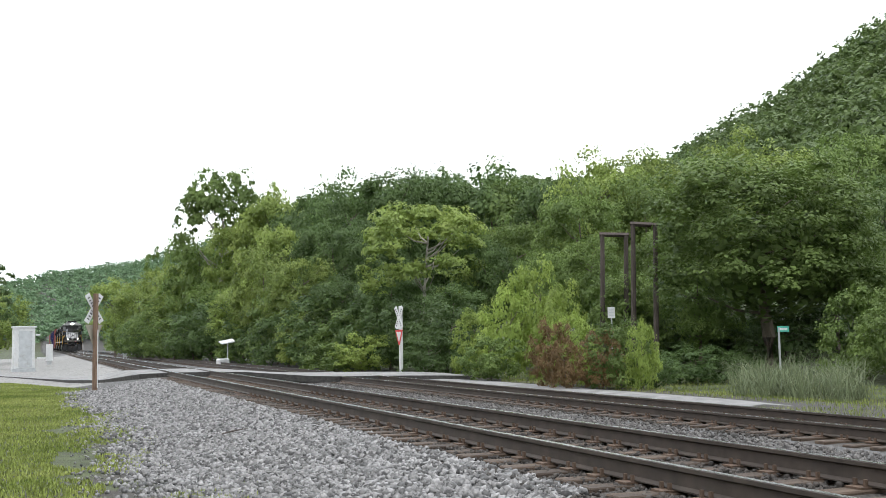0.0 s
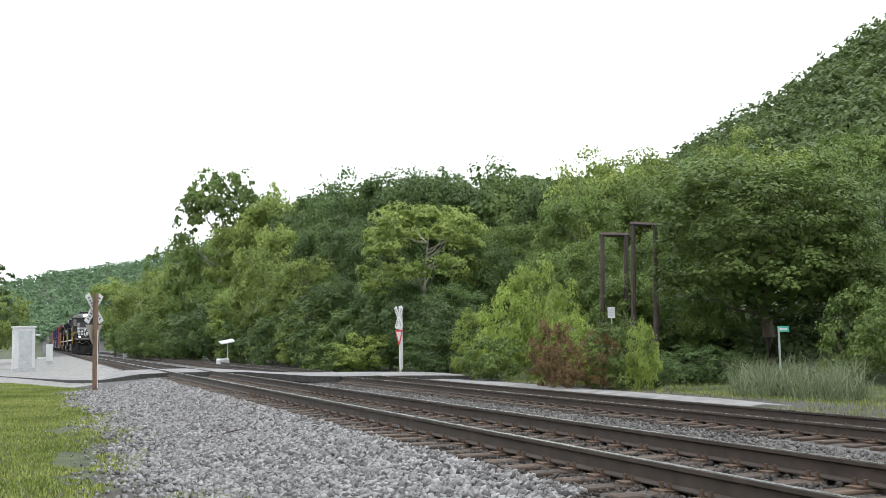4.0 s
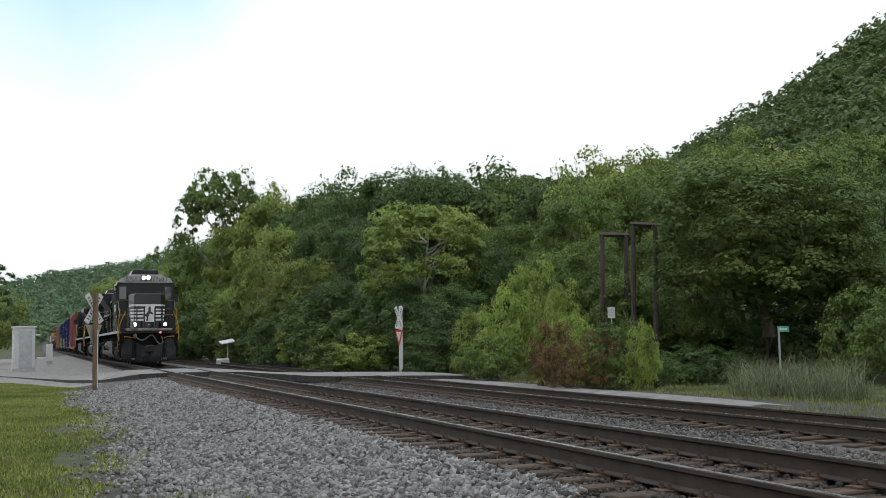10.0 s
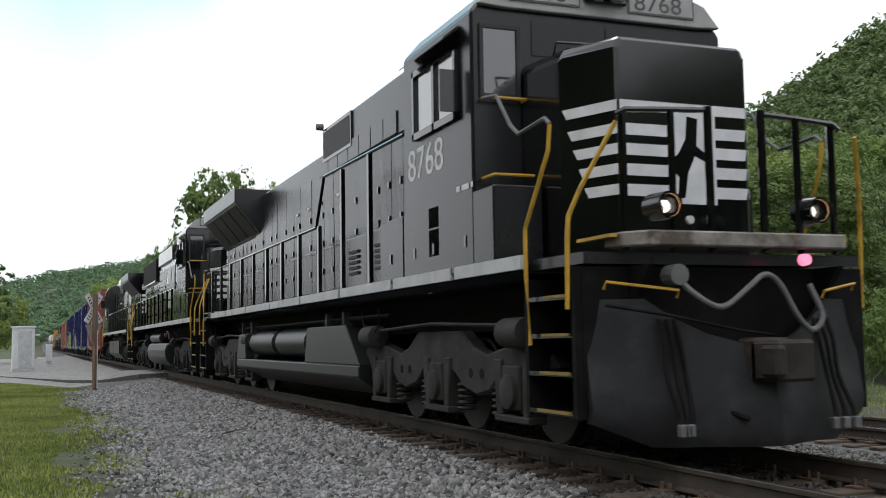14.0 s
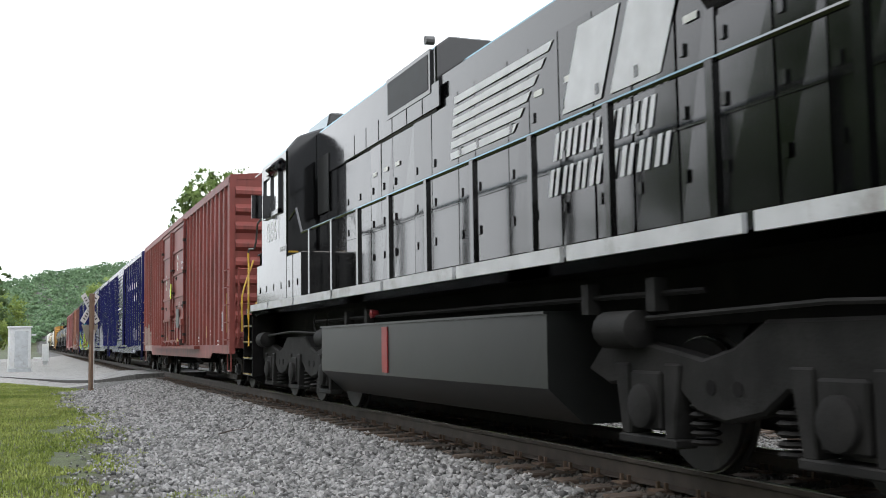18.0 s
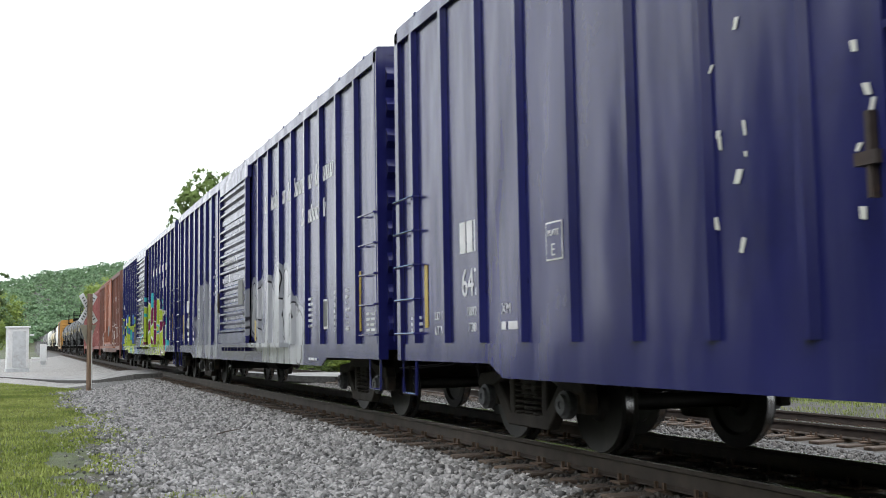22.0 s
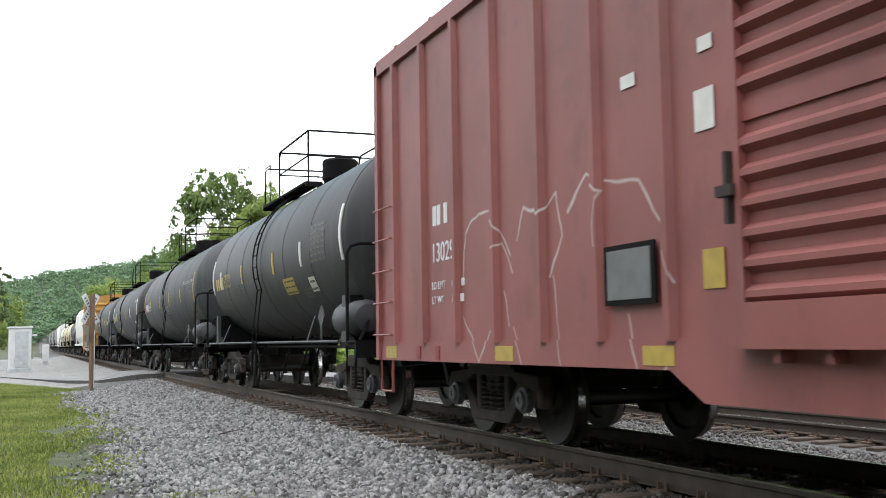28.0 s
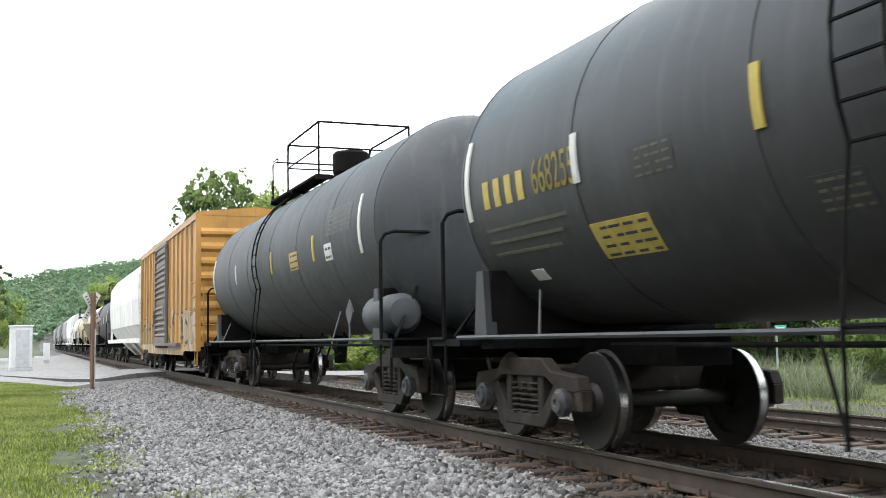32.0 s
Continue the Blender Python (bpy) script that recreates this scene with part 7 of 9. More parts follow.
# ---------------------------------------------------------------- freight cars, in the train's order
X = -1.585
red_paint_car = car_paint("red_car_paint", (0.2, 0.05, 0.042), rough=0.5, spec=0.3, streak=0.85, stain=(0.11, 0.042, 0.026), dirt=(0.075, 0.034, 0.028), wave=0.012, tags=[
    dict(y0=6.8, y1=9.3, top=1.75, fills=((0.42, 0.38, 0.34), (0.36, 0.3, 0.27)), ink=(0.2, 0.15, 0.13), scale=1.6, cover=0.6, rise=0.8, line=0.03)])
faded_panel = material("faded_panel", (0.12, 0.085, 0.08), rough=0.6, var=0.3, scale=6)
car = box_car("rust-red ribbed box car with double plug doors", red_paint_car, 58.55, 19.1, 0.62, ("plug", 5.25, 1.08, 4.6), group="freight cars")
lettering("SECURE BOTH HASPS", 0.1, 1.25, 2.76, car, lettering_white, X - 0.058)
lettering("BEFORE MOVING CAR", 0.1, 1.25, 2.61, car, lettering_white, X - 0.058)
lettering("W 10-5  H 10-10", 0.09, -1.42, 3.42, car, lettering_white, X - 0.058)
lettering("R 6-1  H 10-10", 0.09, -1.42, 3.25, car, lettering_white, X - 0.058)
# door gear: braces, latch boxes, hand grips, rollers
gear = lambda y0, y1, z0, z1, d=0.1: Geo().box(X - d, X - 0.05, min(y0, y1), max(y0, y1), z0, z1)
for y0, y1, z0, z1, d in ((-1.48, -2.33, 1.69, 1.75, 0.1), (-2.19, -1.89, 1.6, 1.78, 0.16), (-0.05, -0.75, 1.7, 1.75, 0.1)):
    part("door_brace", gear(y0, y1, z0, z1, d), red_paint_car, car, bevel=0.008)
for y, z in ((-0.52, 2.17), (-1.76, 2.18), (0.93, 2.17), (2.17, 2.2), (-0.35, 3.05), (0.7, 3.1)):
    part("hand_grip", gear(y - 0.09, y + 0.09, z, z + 0.025, 0.09).box(X - 0.06, X - 0.05, y - 0.11, y + 0.11, z - 0.06, z + 0.05), rusty_iron, car, "rusty hand grip")
for y in (2.47, 1.4, 0.78, -0.28, -1.3):
    part("door_roller", Geo().box(X - 0.15, X - 0.05, y - 0.035, y + 0.035, 0.98, 1.14).turned_x([(X - 0.17, 0.035), (X - 0.15, 0.035)], y, 1.02, 10), red_paint_car, car)
part("door_lock", gear(-1.91, -2.03, 1.03, 1.2, 0.17), rusty_iron, car, "dark rusty door lock", bevel=0.01)
for y in (-2.36, 2.88):
    part("hinge_rod", Geo().tube([(X - 0.1, y, 1.1), (X - 0.1, y, 4.5)], 0.02, 6), red_paint_car, car)
    for z in (1.3, 2.2, 3.1, 4.0):
        part("hinge_lug", gear(y - 0.07, y + 0.07, z, z + 0.08, 0.13), rusty_iron, car)
for z in (1.45, 2.6, 3.3):
    part("rod_guide", gear(0.05, 0.5, z, z + 0.05, 0.15), rusty_iron, car)
for y0, y1, z0, z1 in ((-0.95, -1.4, 1.24, 1.54), (1.3, 1.85, 1.34, 1.62)):
    part("faded_patch", Geo().box(X - 0.042, X - 0.038, min(y0, y1), max(y0, y1), z0, z1), faded_panel, car, "faded grey paint patch")
small_text(1.75, 1.52, X - 0.044, car, lettering_white, 2, 0.3, 0.06)
small_text(-1.05, 1.46, X - 0.044, car, lettering_white, 2, 0.25, 0.06)
small_text(-1.95, 1.5, X - 0.044, car, lettering_white, 2, 0.35, 0.06)
lettering("3235", 0.34, 8.4, 1.98, car, lettering_white, X - 0.004)
word_bars(9.0, 1.98, X - 0.001, car, lettering_white, [[1, 1]], 0.3, -1, 0)
small_text(8.95, 1.8, X - 0.004, car, lettering_white, 5, 0.35, 0.12)
part("yellow_paper", Geo().loft([[(X - 0.165, y, z) for y, z in ((0.22, 2.46), (0.0, 2.44), (-0.03, 2.66), (-0.06, 2.9), (0.16, 2.92), (0.18, 2.7), (0.26, 2.62))], [(X - 0.17, y, z) for y, z in ((0.22, 2.46), (0.0, 2.44), (-0.03, 2.66), (-0.06, 2.9), (0.16, 2.92), (0.18, 2.7), (0.26, 2.62))]]), material("yellow_paper", (0.6, 0.7, 0.04), rough=0.7, var=0.15, scale=8), car, "torn fluorescent yellow paper notice")
rng = random.Random(77)
for y, z, n in ((-0.75, 3.45, 16), (0.55, 3.15, 12), (2.1, 2.95, 8), (1.25, 2.6, 9), (-0.5, 1.8, 2), (0.9, 1.9, 3), (-0.15, 1.45, 2)):
    for k in range(n):
        a, b = y + rng.uniform(-0.12, 0.12), z + rng.uniform(-0.22, 0.22)
        w, h, d = rng.uniform(0.02, 0.07), rng.uniform(0.04, 0.17), rng.uniform(-0.07, 0.07)
        q = [(a, b), (a + w, b + 0.02), (a + w * 0.6 + d, b + h), (a + d - 0.01, b + h * 0.8)]
        part("paper_scrap", Geo().loft([[(X - 0.06, u, v) for u, v in q], [(X - 0.066, u, v) for u, v in q]]), reflector_white, car, "torn white paper")
lettering("0", 0.26, -0.98, 2.15, car, lettering_white, X - 0.06)
part("door_patch", Geo().box(X - 0.097, X - 0.093, -1.1, -0.9, 1.1, 1.24), mark_yellow, car)
part("data_panel", Geo().box(X - 0.008, X - 0.004, -8.4, -8.05, 1.35, 1.8), lettering_white, car, "framed data panel")
part("data_panel_field", Geo().box(X - 0.012, X - 0.008, -8.36, -8.09, 1.4, 1.75), decal_grey, car)
side_marks(car, 0, X - 0.004, mark_yellow, [(-2.98, 1.28, 1.78), (3.4, 1.15, 1.7), (7.3, 1.15, 1.55), (-6.0, 1.2, 1.5), (-8.9, 1.3, 2.2), (9.4, 1.2, 2.0)])
part("door_patch", Geo().box(X - 0.075, X - 0.071, 1.55, 1.8, 1.15, 1.3), mark_yellow, car)
for y, z in ((-4.6, 1.2), (-6.6, 1.35), (5.3, 1.3), (-7.6, 1.1)):
    small_text(y, z, X - 0.004, car, lettering_white, 2, 0.3, 0.09)
# end markings
for x, z in ((0.35, 3.75), (0.2, 3.2)):
    part("end_print", Geo().box(x, x + 0.8, -9.625, -9.62, z, z + 0.06).box(x, x + 0.7, -9.625, -9.62, z + 0.12, z + 0.18), lettering_white, car)

BLUE = (0.0115, 0.0128, 0.082)
blue_dirt = (0.04, 0.044, 0.1)


def blue_car(label, paint, y_mid, number, lines, back=0.33):
    car = box_car(label, paint, y_mid, 19.25, 0.93, ("slide", 3.1, 1.12, 4.4), group="freight cars")
    word_bars(-2.55, 3.5, X - 0.001, car, lettering_white, [[1, 0.7, 0.9, 0.7, 1, 0.75, 0.7, 0.7], [1], [1, 0.7, 0.7, 1, 0.7, 0.7], [1, 0.75, 0.7, 0.7, 0.7]], 0.32, -1, 0.28, length=4.85)
    word_bars(-5.45, 2.96, X - 0.001, car, lettering_white, [[1, 0.7, 0.75, 1, 0.7, 0.7, 0.7, 1]], 0.28, -1, 0.28, length=1.5)
    word_bars(7.75 + back, 1.94, X - 0.001, car, lettering_white, [[1, 1, 1]], 0.32, -1, 0)
    lettering(number, 0.4, 7.72 + back, 1.5, car, lettering_white, X - 0.004, narrow=0.8)
    lettering("LD LMT", 0.13, 8.5 + back / 3, 1.28, car, lettering_white, X - 0.004)
    lettering("LT WT", 0.13, 8.5 + back / 3, 1.12, car, lettering_white, X - 0.004)
    lettering(lines[0], 0.13, 7.6 + back, 1.3, car, lettering_white, X - 0.004)
    lettering(lines[1], 0.13, 7.55 + back, 1.14, car, lettering_white, X - 0.004)
    lettering("XM", 0.14, 6.75, 1.3, car, lettering_white, X - 0.004)
    small_text(6.75, 1.15, X - 0.004, car, lettering_white, 1, 0.55, 0.15)
    lettering("DOOR OPENING W 10-0 H 11-0", 0.1, 1.35, 2.78, car, lettering_white, X - 0.125)
    fr = part("plate_frame", Geo().box(X - 0.008, X - 0.004, 5.5, 5.8, 1.72, 2.05), lettering_white, car, "framed clearance plate")
    part("plate_field", Geo().box(X - 0.011, X - 0.008, 5.515, 5.785, 1.735, 2.035), MATS[paint.name] if paint.name in MATS else paint, fr)
    lettering("PLATE", 0.075, 5.76, 1.93, fr, lettering_white, X - 0.013)
    lettering("E", 0.15, 5.70, 1.76, fr, lettering_white, X - 0.013)
    fr = part("data_panel", Geo().box(X - 0.008, X - 0.004, -7.05, -6.6, 1.25, 1.7), lettering_white, car, "framed data panel")
    part("data_panel_field", Geo().box(X - 0.011, X - 0.008, -7.02, -6.63, 1.29, 1.67), decal_grey, fr)
    for k, (a, b) in enumerate((("EW", "15-6"), ("EXW", "10-4"), ("EW", "9-7"), ("IL", "60-10"), ("IW", "9-6"), ("IH", "11-4"), ("CU FT", "6589"))):
        lettering(a, 0.085, -7.4, 1.75 - 0.09 * k, car, lettering_white, X - 0.004)
        lettering(b, 0.085, -8.0, 1.75 - 0.09 * k, car, lettering_white, X - 0.004)
    if number != "619":
        small_text(-5.65, 1.72, X - 0.004, car, lettering_white, 6, 0.5, 0.085)
    small_text(-9.0, 1.4, X - 0.004, car, lettering_white, 4, 0.4, 0.07)
    small_text(9.25, 1.3, X - 0.004, car, lettering_white, 3, 0.35, 0.07)
    small_text(-6.0, 0.78, X - 0.03, car, lettering_white, 1, 0.5, 0.08)
    side_marks(car, 0, X - 0.004, mark_yellow, ([(4.6, 1.25, 1.75)] if back else []) + [(8.75, 1.2, 1.9), (-1.65, 1.1, 1.5), (-4.85, 1.15, 1.65), (-8.7, 1.2, 2.0)])
    rng = random.Random(int(number))
    for k in range(36):
        if k < 14:
            y, z, x = rng.uniform(-0.9, 1.5), rng.uniform(1.5, 3.6), X - 0.122
        else:
            y, z, x = rng.choice((2.05, 2.12, 3.1, 3.35)) + rng.uniform(-0.05, 0.05), rng.uniform(1.5, 4.2), X - 0.006
        w, h, d = rng.uniform(0.015, 0.05), rng.uniform(0.03, 0.11), rng.uniform(-0.04, 0.04)
        q = [(y, z), (y + w, z + 0.01), (y + w + d, z + h), (y + d - 0.01, z + h * 0.9)]
        part("paper_scrap", Geo().loft([[(x, a, b) for a, b in q], [(x - 0.004, a, b) for a, b in q]]), reflector_white, car, "torn white paper")
    return car


blue_a = car_paint("blue_car_paint", BLUE, rough=0.22, spec=0.36, wave=0.03, dirt=blue_dirt, streak=0.25)
INK, CHROME = (0.012, 0.012, 0.018), (0.31, 0.32, 0.345)
SILVER = [[(-1.52, 2.07, -1.44, 1.46, 0.2), (-1.44, 1.46, -2.14, 1.2, 0.2), (-2.27, 2.03, -2.21, 1.7, 0.17)],
          [(-2.9, 2.08, -3.23, 1.8, 0.22), (-2.93, 1.76, -2.61, 0.8, 0.18), (-3.13, 1.7, -3.16, 0.8, 0.17)],
          [(-3.71, 2.13, -3.62, 1.5, 0.32), (-3.5, 1.6, -3.41, 0.8, 0.22)],
          [(-4.01, 1.62, -3.98, 0.8, 0.24), (-3.85, 1.67, -4.14, 1.32, 0.17)],
          [(-4.32, 2.2, -4.23, 1.54, 0.2), (-4.72, 1.8, -4.31, 1.57, 0.17), (-4.31, 1.57, -4.45, 0.8, 0.22)],
          [(-4.96, 1.5, -4.93, 0.8, 0.27), (-5.3, 1.4, -5.3, 0.9, 0.2)]]
REAR = [[(5.9, 2.1, 5.9, 0.9, 0.3), (5.3, 2.3, 5.4, 0.9, 0.28)], [(4.5, 2.4, 4.4, 0.9, 0.28), (3.9, 2.4, 3.95, 0.9, 0.25)], [(2.9, 2.4, 3.1, 0.9, 0.3), (2.9, 2.3, 2.3, 1.5, 0.25)]]
blue_b = car_paint("blue_car_paint_silver_graffiti", BLUE, rough=0.22, spec=0.36, wave=0.03, dirt=blue_dirt, streak=0.35, tags=[
    dict(letters=SILVER, halo=(0.1, (0.2, 0.21, 0.24)), layers=[(0.0, INK), (-0.03, CHROME)], bend=0.22),
    dict(letters=[[(-5.0, 1.7, -5.25, 1.66, 0.02), (-5.12, 1.7, -5.1, 1.5, 0.02), (-4.9, 1.6, -4.92, 1.5, 0.03)], [(-1.6, 2.0, -1.75, 1.9, 0.02), (-1.85, 2.0, -1.9, 1.85, 0.02)], [(-3.0, 1.3, -3.05, 1.9, 0.015)],
                  [(-3.4, 1.9, -3.42, 1.1, 0.015)], [(-4.1, 1.4, -4.2, 1.1, 0.018), (-4.2, 1.1, -4.05, 1.2, 0.015)]], layers=[(0.0, INK)], bend=0.1),
    dict(letters=REAR, layers=[(0.0, (0.1, 0.1, 0.13)), (-0.035, (0.22, 0.23, 0.26))], bend=0.35, cover=0.15)])
LIME, LIME2, CYAN, WINE, SKY = (0.3, 0.39, 0.045), (0.25, 0.33, 0.05), (0.03, 0.33, 0.37), (0.12, 0.012, 0.05), (0.04, 0.1, 0.3)
TEAL, MAROON, OLIVE, WHITE_PAINT, GLOOM = (0.03, 0.3, 0.24), (0.11, 0.02, 0.035), (0.16, 0.2, 0.03), (0.5, 0.5, 0.48), (0.012, 0.018, 0.04)
FIELD = [[(-0.9, 0.66), (-0.95, 2.5), (-1.27, 2.73), (-3.98, 2.65), (-4.96, 2.7), (-5.01, 0.6)], [(-4.96, 2.7), (-5.76, 2.32), (-6.83, 2.26), (-7.15, 2.11), (-6.64, 1.44), (-5.01, 0.6)], [(-5.01, 0.6), (-6.65, 1.51), (-7.08, 0.84), (-6.9, 0.6)]]
DRIPS = [[(-5.31, 2.53), (-5.64, 2.8), (-5.75, 2.29)], [(-5.92, 2.25), (-6.29, 2.42), (-6.41, 2.2)], [(-4.4, 2.58), (-4.7, 2.95), (-4.62, 2.37)], [(-3.57, 2.49), (-3.79, 2.9), (-3.9, 2.42)],
         [(-2.87, 2.41), (-3.09, 2.95), (-3.31, 2.8), (-3.22, 2.36)], [(-1.4, 2.65), (-1.9, 3.0), (-2.08, 2.6)], [(-2.33, 2.6), (-2.54, 2.95), (-2.7, 2.6)], [(-1.0, 2.62), (-1.2, 2.9), (-1.35, 2.7)]]
CLOUD = [[(-7.1, 1.97), (-7.37, 1.84), (-7.55, 1.59), (-7.53, 1.32), (-7.25, 0.86), (-7.0, 0.87), (-6.89, 1.12), (-6.85, 1.5)]]
SPOTS = [[(-6.04, 2.48, -6.04, 2.5, 0.08)], [(-3.66, 2.84, -3.66, 2.86, 0.1)], [(-7.33, 1.98, -7.33, 2.08, 0.11)], [(-7.68, 1.05, -7.68, 1.1, 0.13)], [(0.15, 2.18, 0.15, 2.2, 0.1)]]
LETTERS_A = [[(-0.9, 2.45), (-1.65, 2.57), (-2.04, 2.2), (-1.97, 1.5), (-1.95, 1.05), (-0.9, 1.05)], [(-2.06, 2.64), (-2.44, 2.37), (-2.17, 1.94), (-1.91, 1.7), (-1.92, 2.34)],
             [(-2.61, 2.58), (-3.14, 2.35), (-3.0, 1.87), (-2.86, 1.07), (-2.0, 1.07), (-2.34, 2.05)], [(-3.48, 2.74), (-3.83, 2.35), (-3.8, 1.76), (-3.95, 1.06), (-3.15, 1.07), (-2.96, 1.82), (-3.25, 2.19)],
             [(-3.95, 2.61), (-4.76, 2.28), (-4.78, 1.83), (-4.47, 1.66), (-4.07, 1.3), (-3.98, 1.06), (-3.8, 1.71)], [(-4.82, 2.66), (-6.16, 2.11), (-5.9, 1.78), (-5.45, 1.74), (-5.06, 1.62), (-4.86, 1.78), (-4.8, 2.28)]]
LETTERS_B = [[(-6.32, 2.11), (-6.86, 2.16), (-6.74, 1.9), (-6.52, 1.68), (-6.23, 1.96)], [(-4.05, 0.95), (-4.3, 1.4), (-4.68, 1.52), (-5.04, 1.42), (-5.14, 1.24), (-4.98, 0.87), (-4.25, 0.86)],
             [(-5.19, 1.5), (-5.72, 1.75), (-5.73, 1.55), (-5.5, 1.1), (-5.14, 0.72), (-5.04, 0.87)], [(-5.92, 1.52), (-6.07, 1.66), (-6.6, 1.36), (-6.59, 1.2), (-6.91, 0.95), (-6.81, 0.83), (-5.92, 0.81), (-5.6, 1.05), (-5.74, 1.31)],
             [(-5.42, 1.14), (-5.94, 1.09), (-5.76, 0.9), (-5.3, 0.68), (-5.06, 0.7)]]
SILL = [[(-0.31, 1.1), (-4.0, 1.06), (-5.02, 0.9), (-5.0, 0.6), (-0.9, 0.6)], [(-5.93, 0.88), (-6.88, 0.89), (-6.8, 0.6), (-5.9, 0.6)]]
WEDGES = [[(-1.45, 1.83), (-1.81, 1.9), (-1.91, 1.7), (-1.65, 1.53)], [(-1.35, 1.02), (-1.69, 1.36), (-1.9, 1.02)], [(-5.3, 0.6), (-5.68, 0.95), (-6.0, 0.6)], [(-0.99, 0.6), (-1.35, 0.85), (-1.67, 0.6)],
          [(-2.27, 2.1), (-2.62, 2.2), (-2.42, 1.9)], [(-3.94, 1.9), (-4.3, 1.75), (-4.15, 1.56), (-3.93, 1.6)], [(-3.3, 0.6), (-3.5, 0.86), (-3.6, 0.6)], [(-2.4, 0.95), (-2.62, 1.6), (-2.72, 0.95)],
          [(-4.76, 1.62), (-4.95, 1.78), (-5.1, 1.5), (-4.9, 1.45)]]
DOOR_LIME = [[(0.15, 1.87), (-0.35, 2.21), (-0.98, 2.34), (-0.98, 1.2), (-0.47, 1.27), (-0.31, 1.47)], [(-0.28, 0.9), (-0.33, 1.2), (-0.79, 1.26), (-1.18, 1.1), (-1.17, 0.9)]]
DOOR_WINE = [[(-0.43, 2.15), (-0.6, 2.13), (-0.55, 1.65), (-0.4, 1.62)], [(-0.31, 1.55), (-0.81, 1.62), (-0.9, 1.18), (-0.72, 1.26)], [(-0.87, 1.2), (-1.45, 1.16), (-1.39, 1.05), (-1.01, 1.05)]]
DOOR_CYAN = [[(0.41, 1.56), (0.08, 1.68), (-0.27, 1.43), (-0.17, 0.97), (0.27, 1.28)], [(-0.43, 2.3), (-0.88, 2.68), (-1.06, 2.49), (-0.6, 2.32)]]
RINGS = [[(-1.65, 2.18, -1.67, 2.24, 0.1)], [(-1.28, 2.16, -1.28, 2.18, 0.07)], [(-2.41, 1.75, -2.41, 1.8, 0.1)], [(-1.49, 1.95, -1.49, 1.99, 0.07)], [(-3.44, 2.26, -3.44, 2.34, 0.09)], [(-3.45, 2.08, -3.45, 2.11, 0.05)],
         [(-4.45, 1.88, -4.45, 1.92, 0.09)], [(-4.29, 2.0, -4.29, 2.02, 0.05)], [(-4.42, 2.07, -4.42, 2.08, 0.05)], [(-4.92, 1.58, -4.92, 1.66, 0.1)]]
SHADES = [[(-2.48, 1.35, -2.48, 1.43, 0.09)], [(-2.4, 1.57, -2.4, 1.59, 0.05)], [(-3.63, 1.33, -3.61, 1.41, 0.07)], [(-3.55, 1.51, -3.55, 1.53, 0.04)], [(-4.44, 1.26, -4.44, 1.34, 0.07)], [(-3.64, 1.1, -3.64, 1.12, 0.1)],
          [(-0.95, 1.46, -1.2, 1.3, 0.08)], [(-6.33, 1.29, -6.33, 1.36, 0.1)], [(-6.16, 1.38, -6.16, 1.4, 0.05)], [(-5.98, 1.08, -5.98, 1.12, 0.07)], [(-4.98, 1.03, -4.98, 1.09, 0.1)], [(-4.45, 1.33, -4.45, 1.35, 0.08)]]
LETTER_LAYERS = [(0.02, WHITE_PAINT), (-0.012, LIME)]
BLOCKS_A = [(9.1, 9.91, 0.8, 2.05, SKY), (6.5, 7.4, 1.9, 2.45, SKY), (3.85, 4.95, 1.9, 2.4, SKY), (3.8, 8.4, 0.68, 1.32, LIME), (8.34, 9.2, 1.0, 2.3, LIME), (8.62, 9.06, 1.1, 2.2, SKY), (8.4, 8.8, 1.25, 2.05, LIME2), (8.88, 8.99, 1.7, 2.1, (0.5, 0.26, 0.02)),
            (7.2, 8.4, 1.0, 1.93, LIME), (7.43, 8.12, 1.45, 1.83, GLOOM), (7.43, 7.65, 1.0, 1.6, SKY), (6.6, 7.22, 1.0, 2.06, LIME), (6.72, 7.16, 1.56, 1.92, TEAL)]
BLOCKS_B = [(5.35, 6.62, 1.2, 2.3, LIME), (5.5, 6.3, 1.5, 1.82, SKY), (5.7, 6.0, 1.6, 2.1, LIME2), (3.85, 5.45, 1.0, 1.92, LIME2), (3.95, 4.5, 1.1, 1.66, SKY), (4.6, 4.9, 1.2, 1.8, SKY), (5.05, 5.35, 1.25, 1.75, TEAL), (4.2, 4.35, 1.3, 1.5, LIME)]
BLOCKS_C = [(2.4, 3.88, 0.95, 2.27, LIME), (2.98, 3.58, 1.93, 2.15, TEAL), (3.0, 3.68, 1.05, 1.84, (0.1, 0.09, 0.095)), (2.55, 3.02, 1.46, 1.86, SKY), (2.28, 2.96, 1.07, 1.56, LIME), (2.02, 2.45, 1.5, 2.16, MAROON), (2.06, 2.36, 0.68, 1.9, LIME2),
            (2.3, 3.3, 0.64, 1.07, SKY), (1.86, 2.32, 0.64, 1.07, TEAL), (4.9, 5.7, 0.66, 0.95, TEAL)]
SCRIBBLE = [[(7.5, 0.85, 7.55, 1.1, 0.03), (7.55, 1.1, 7.75, 1.0, 0.03), (7.75, 1.0, 7.5, 0.85, 0.03)], [(7.9, 1.1, 8.1, 0.9, 0.035), (8.1, 0.9, 8.1, 1.08, 0.03)], [(6.8, 1.65, 7.0, 1.82, 0.03), (7.0, 1.82, 7.1, 1.62, 0.025)]]
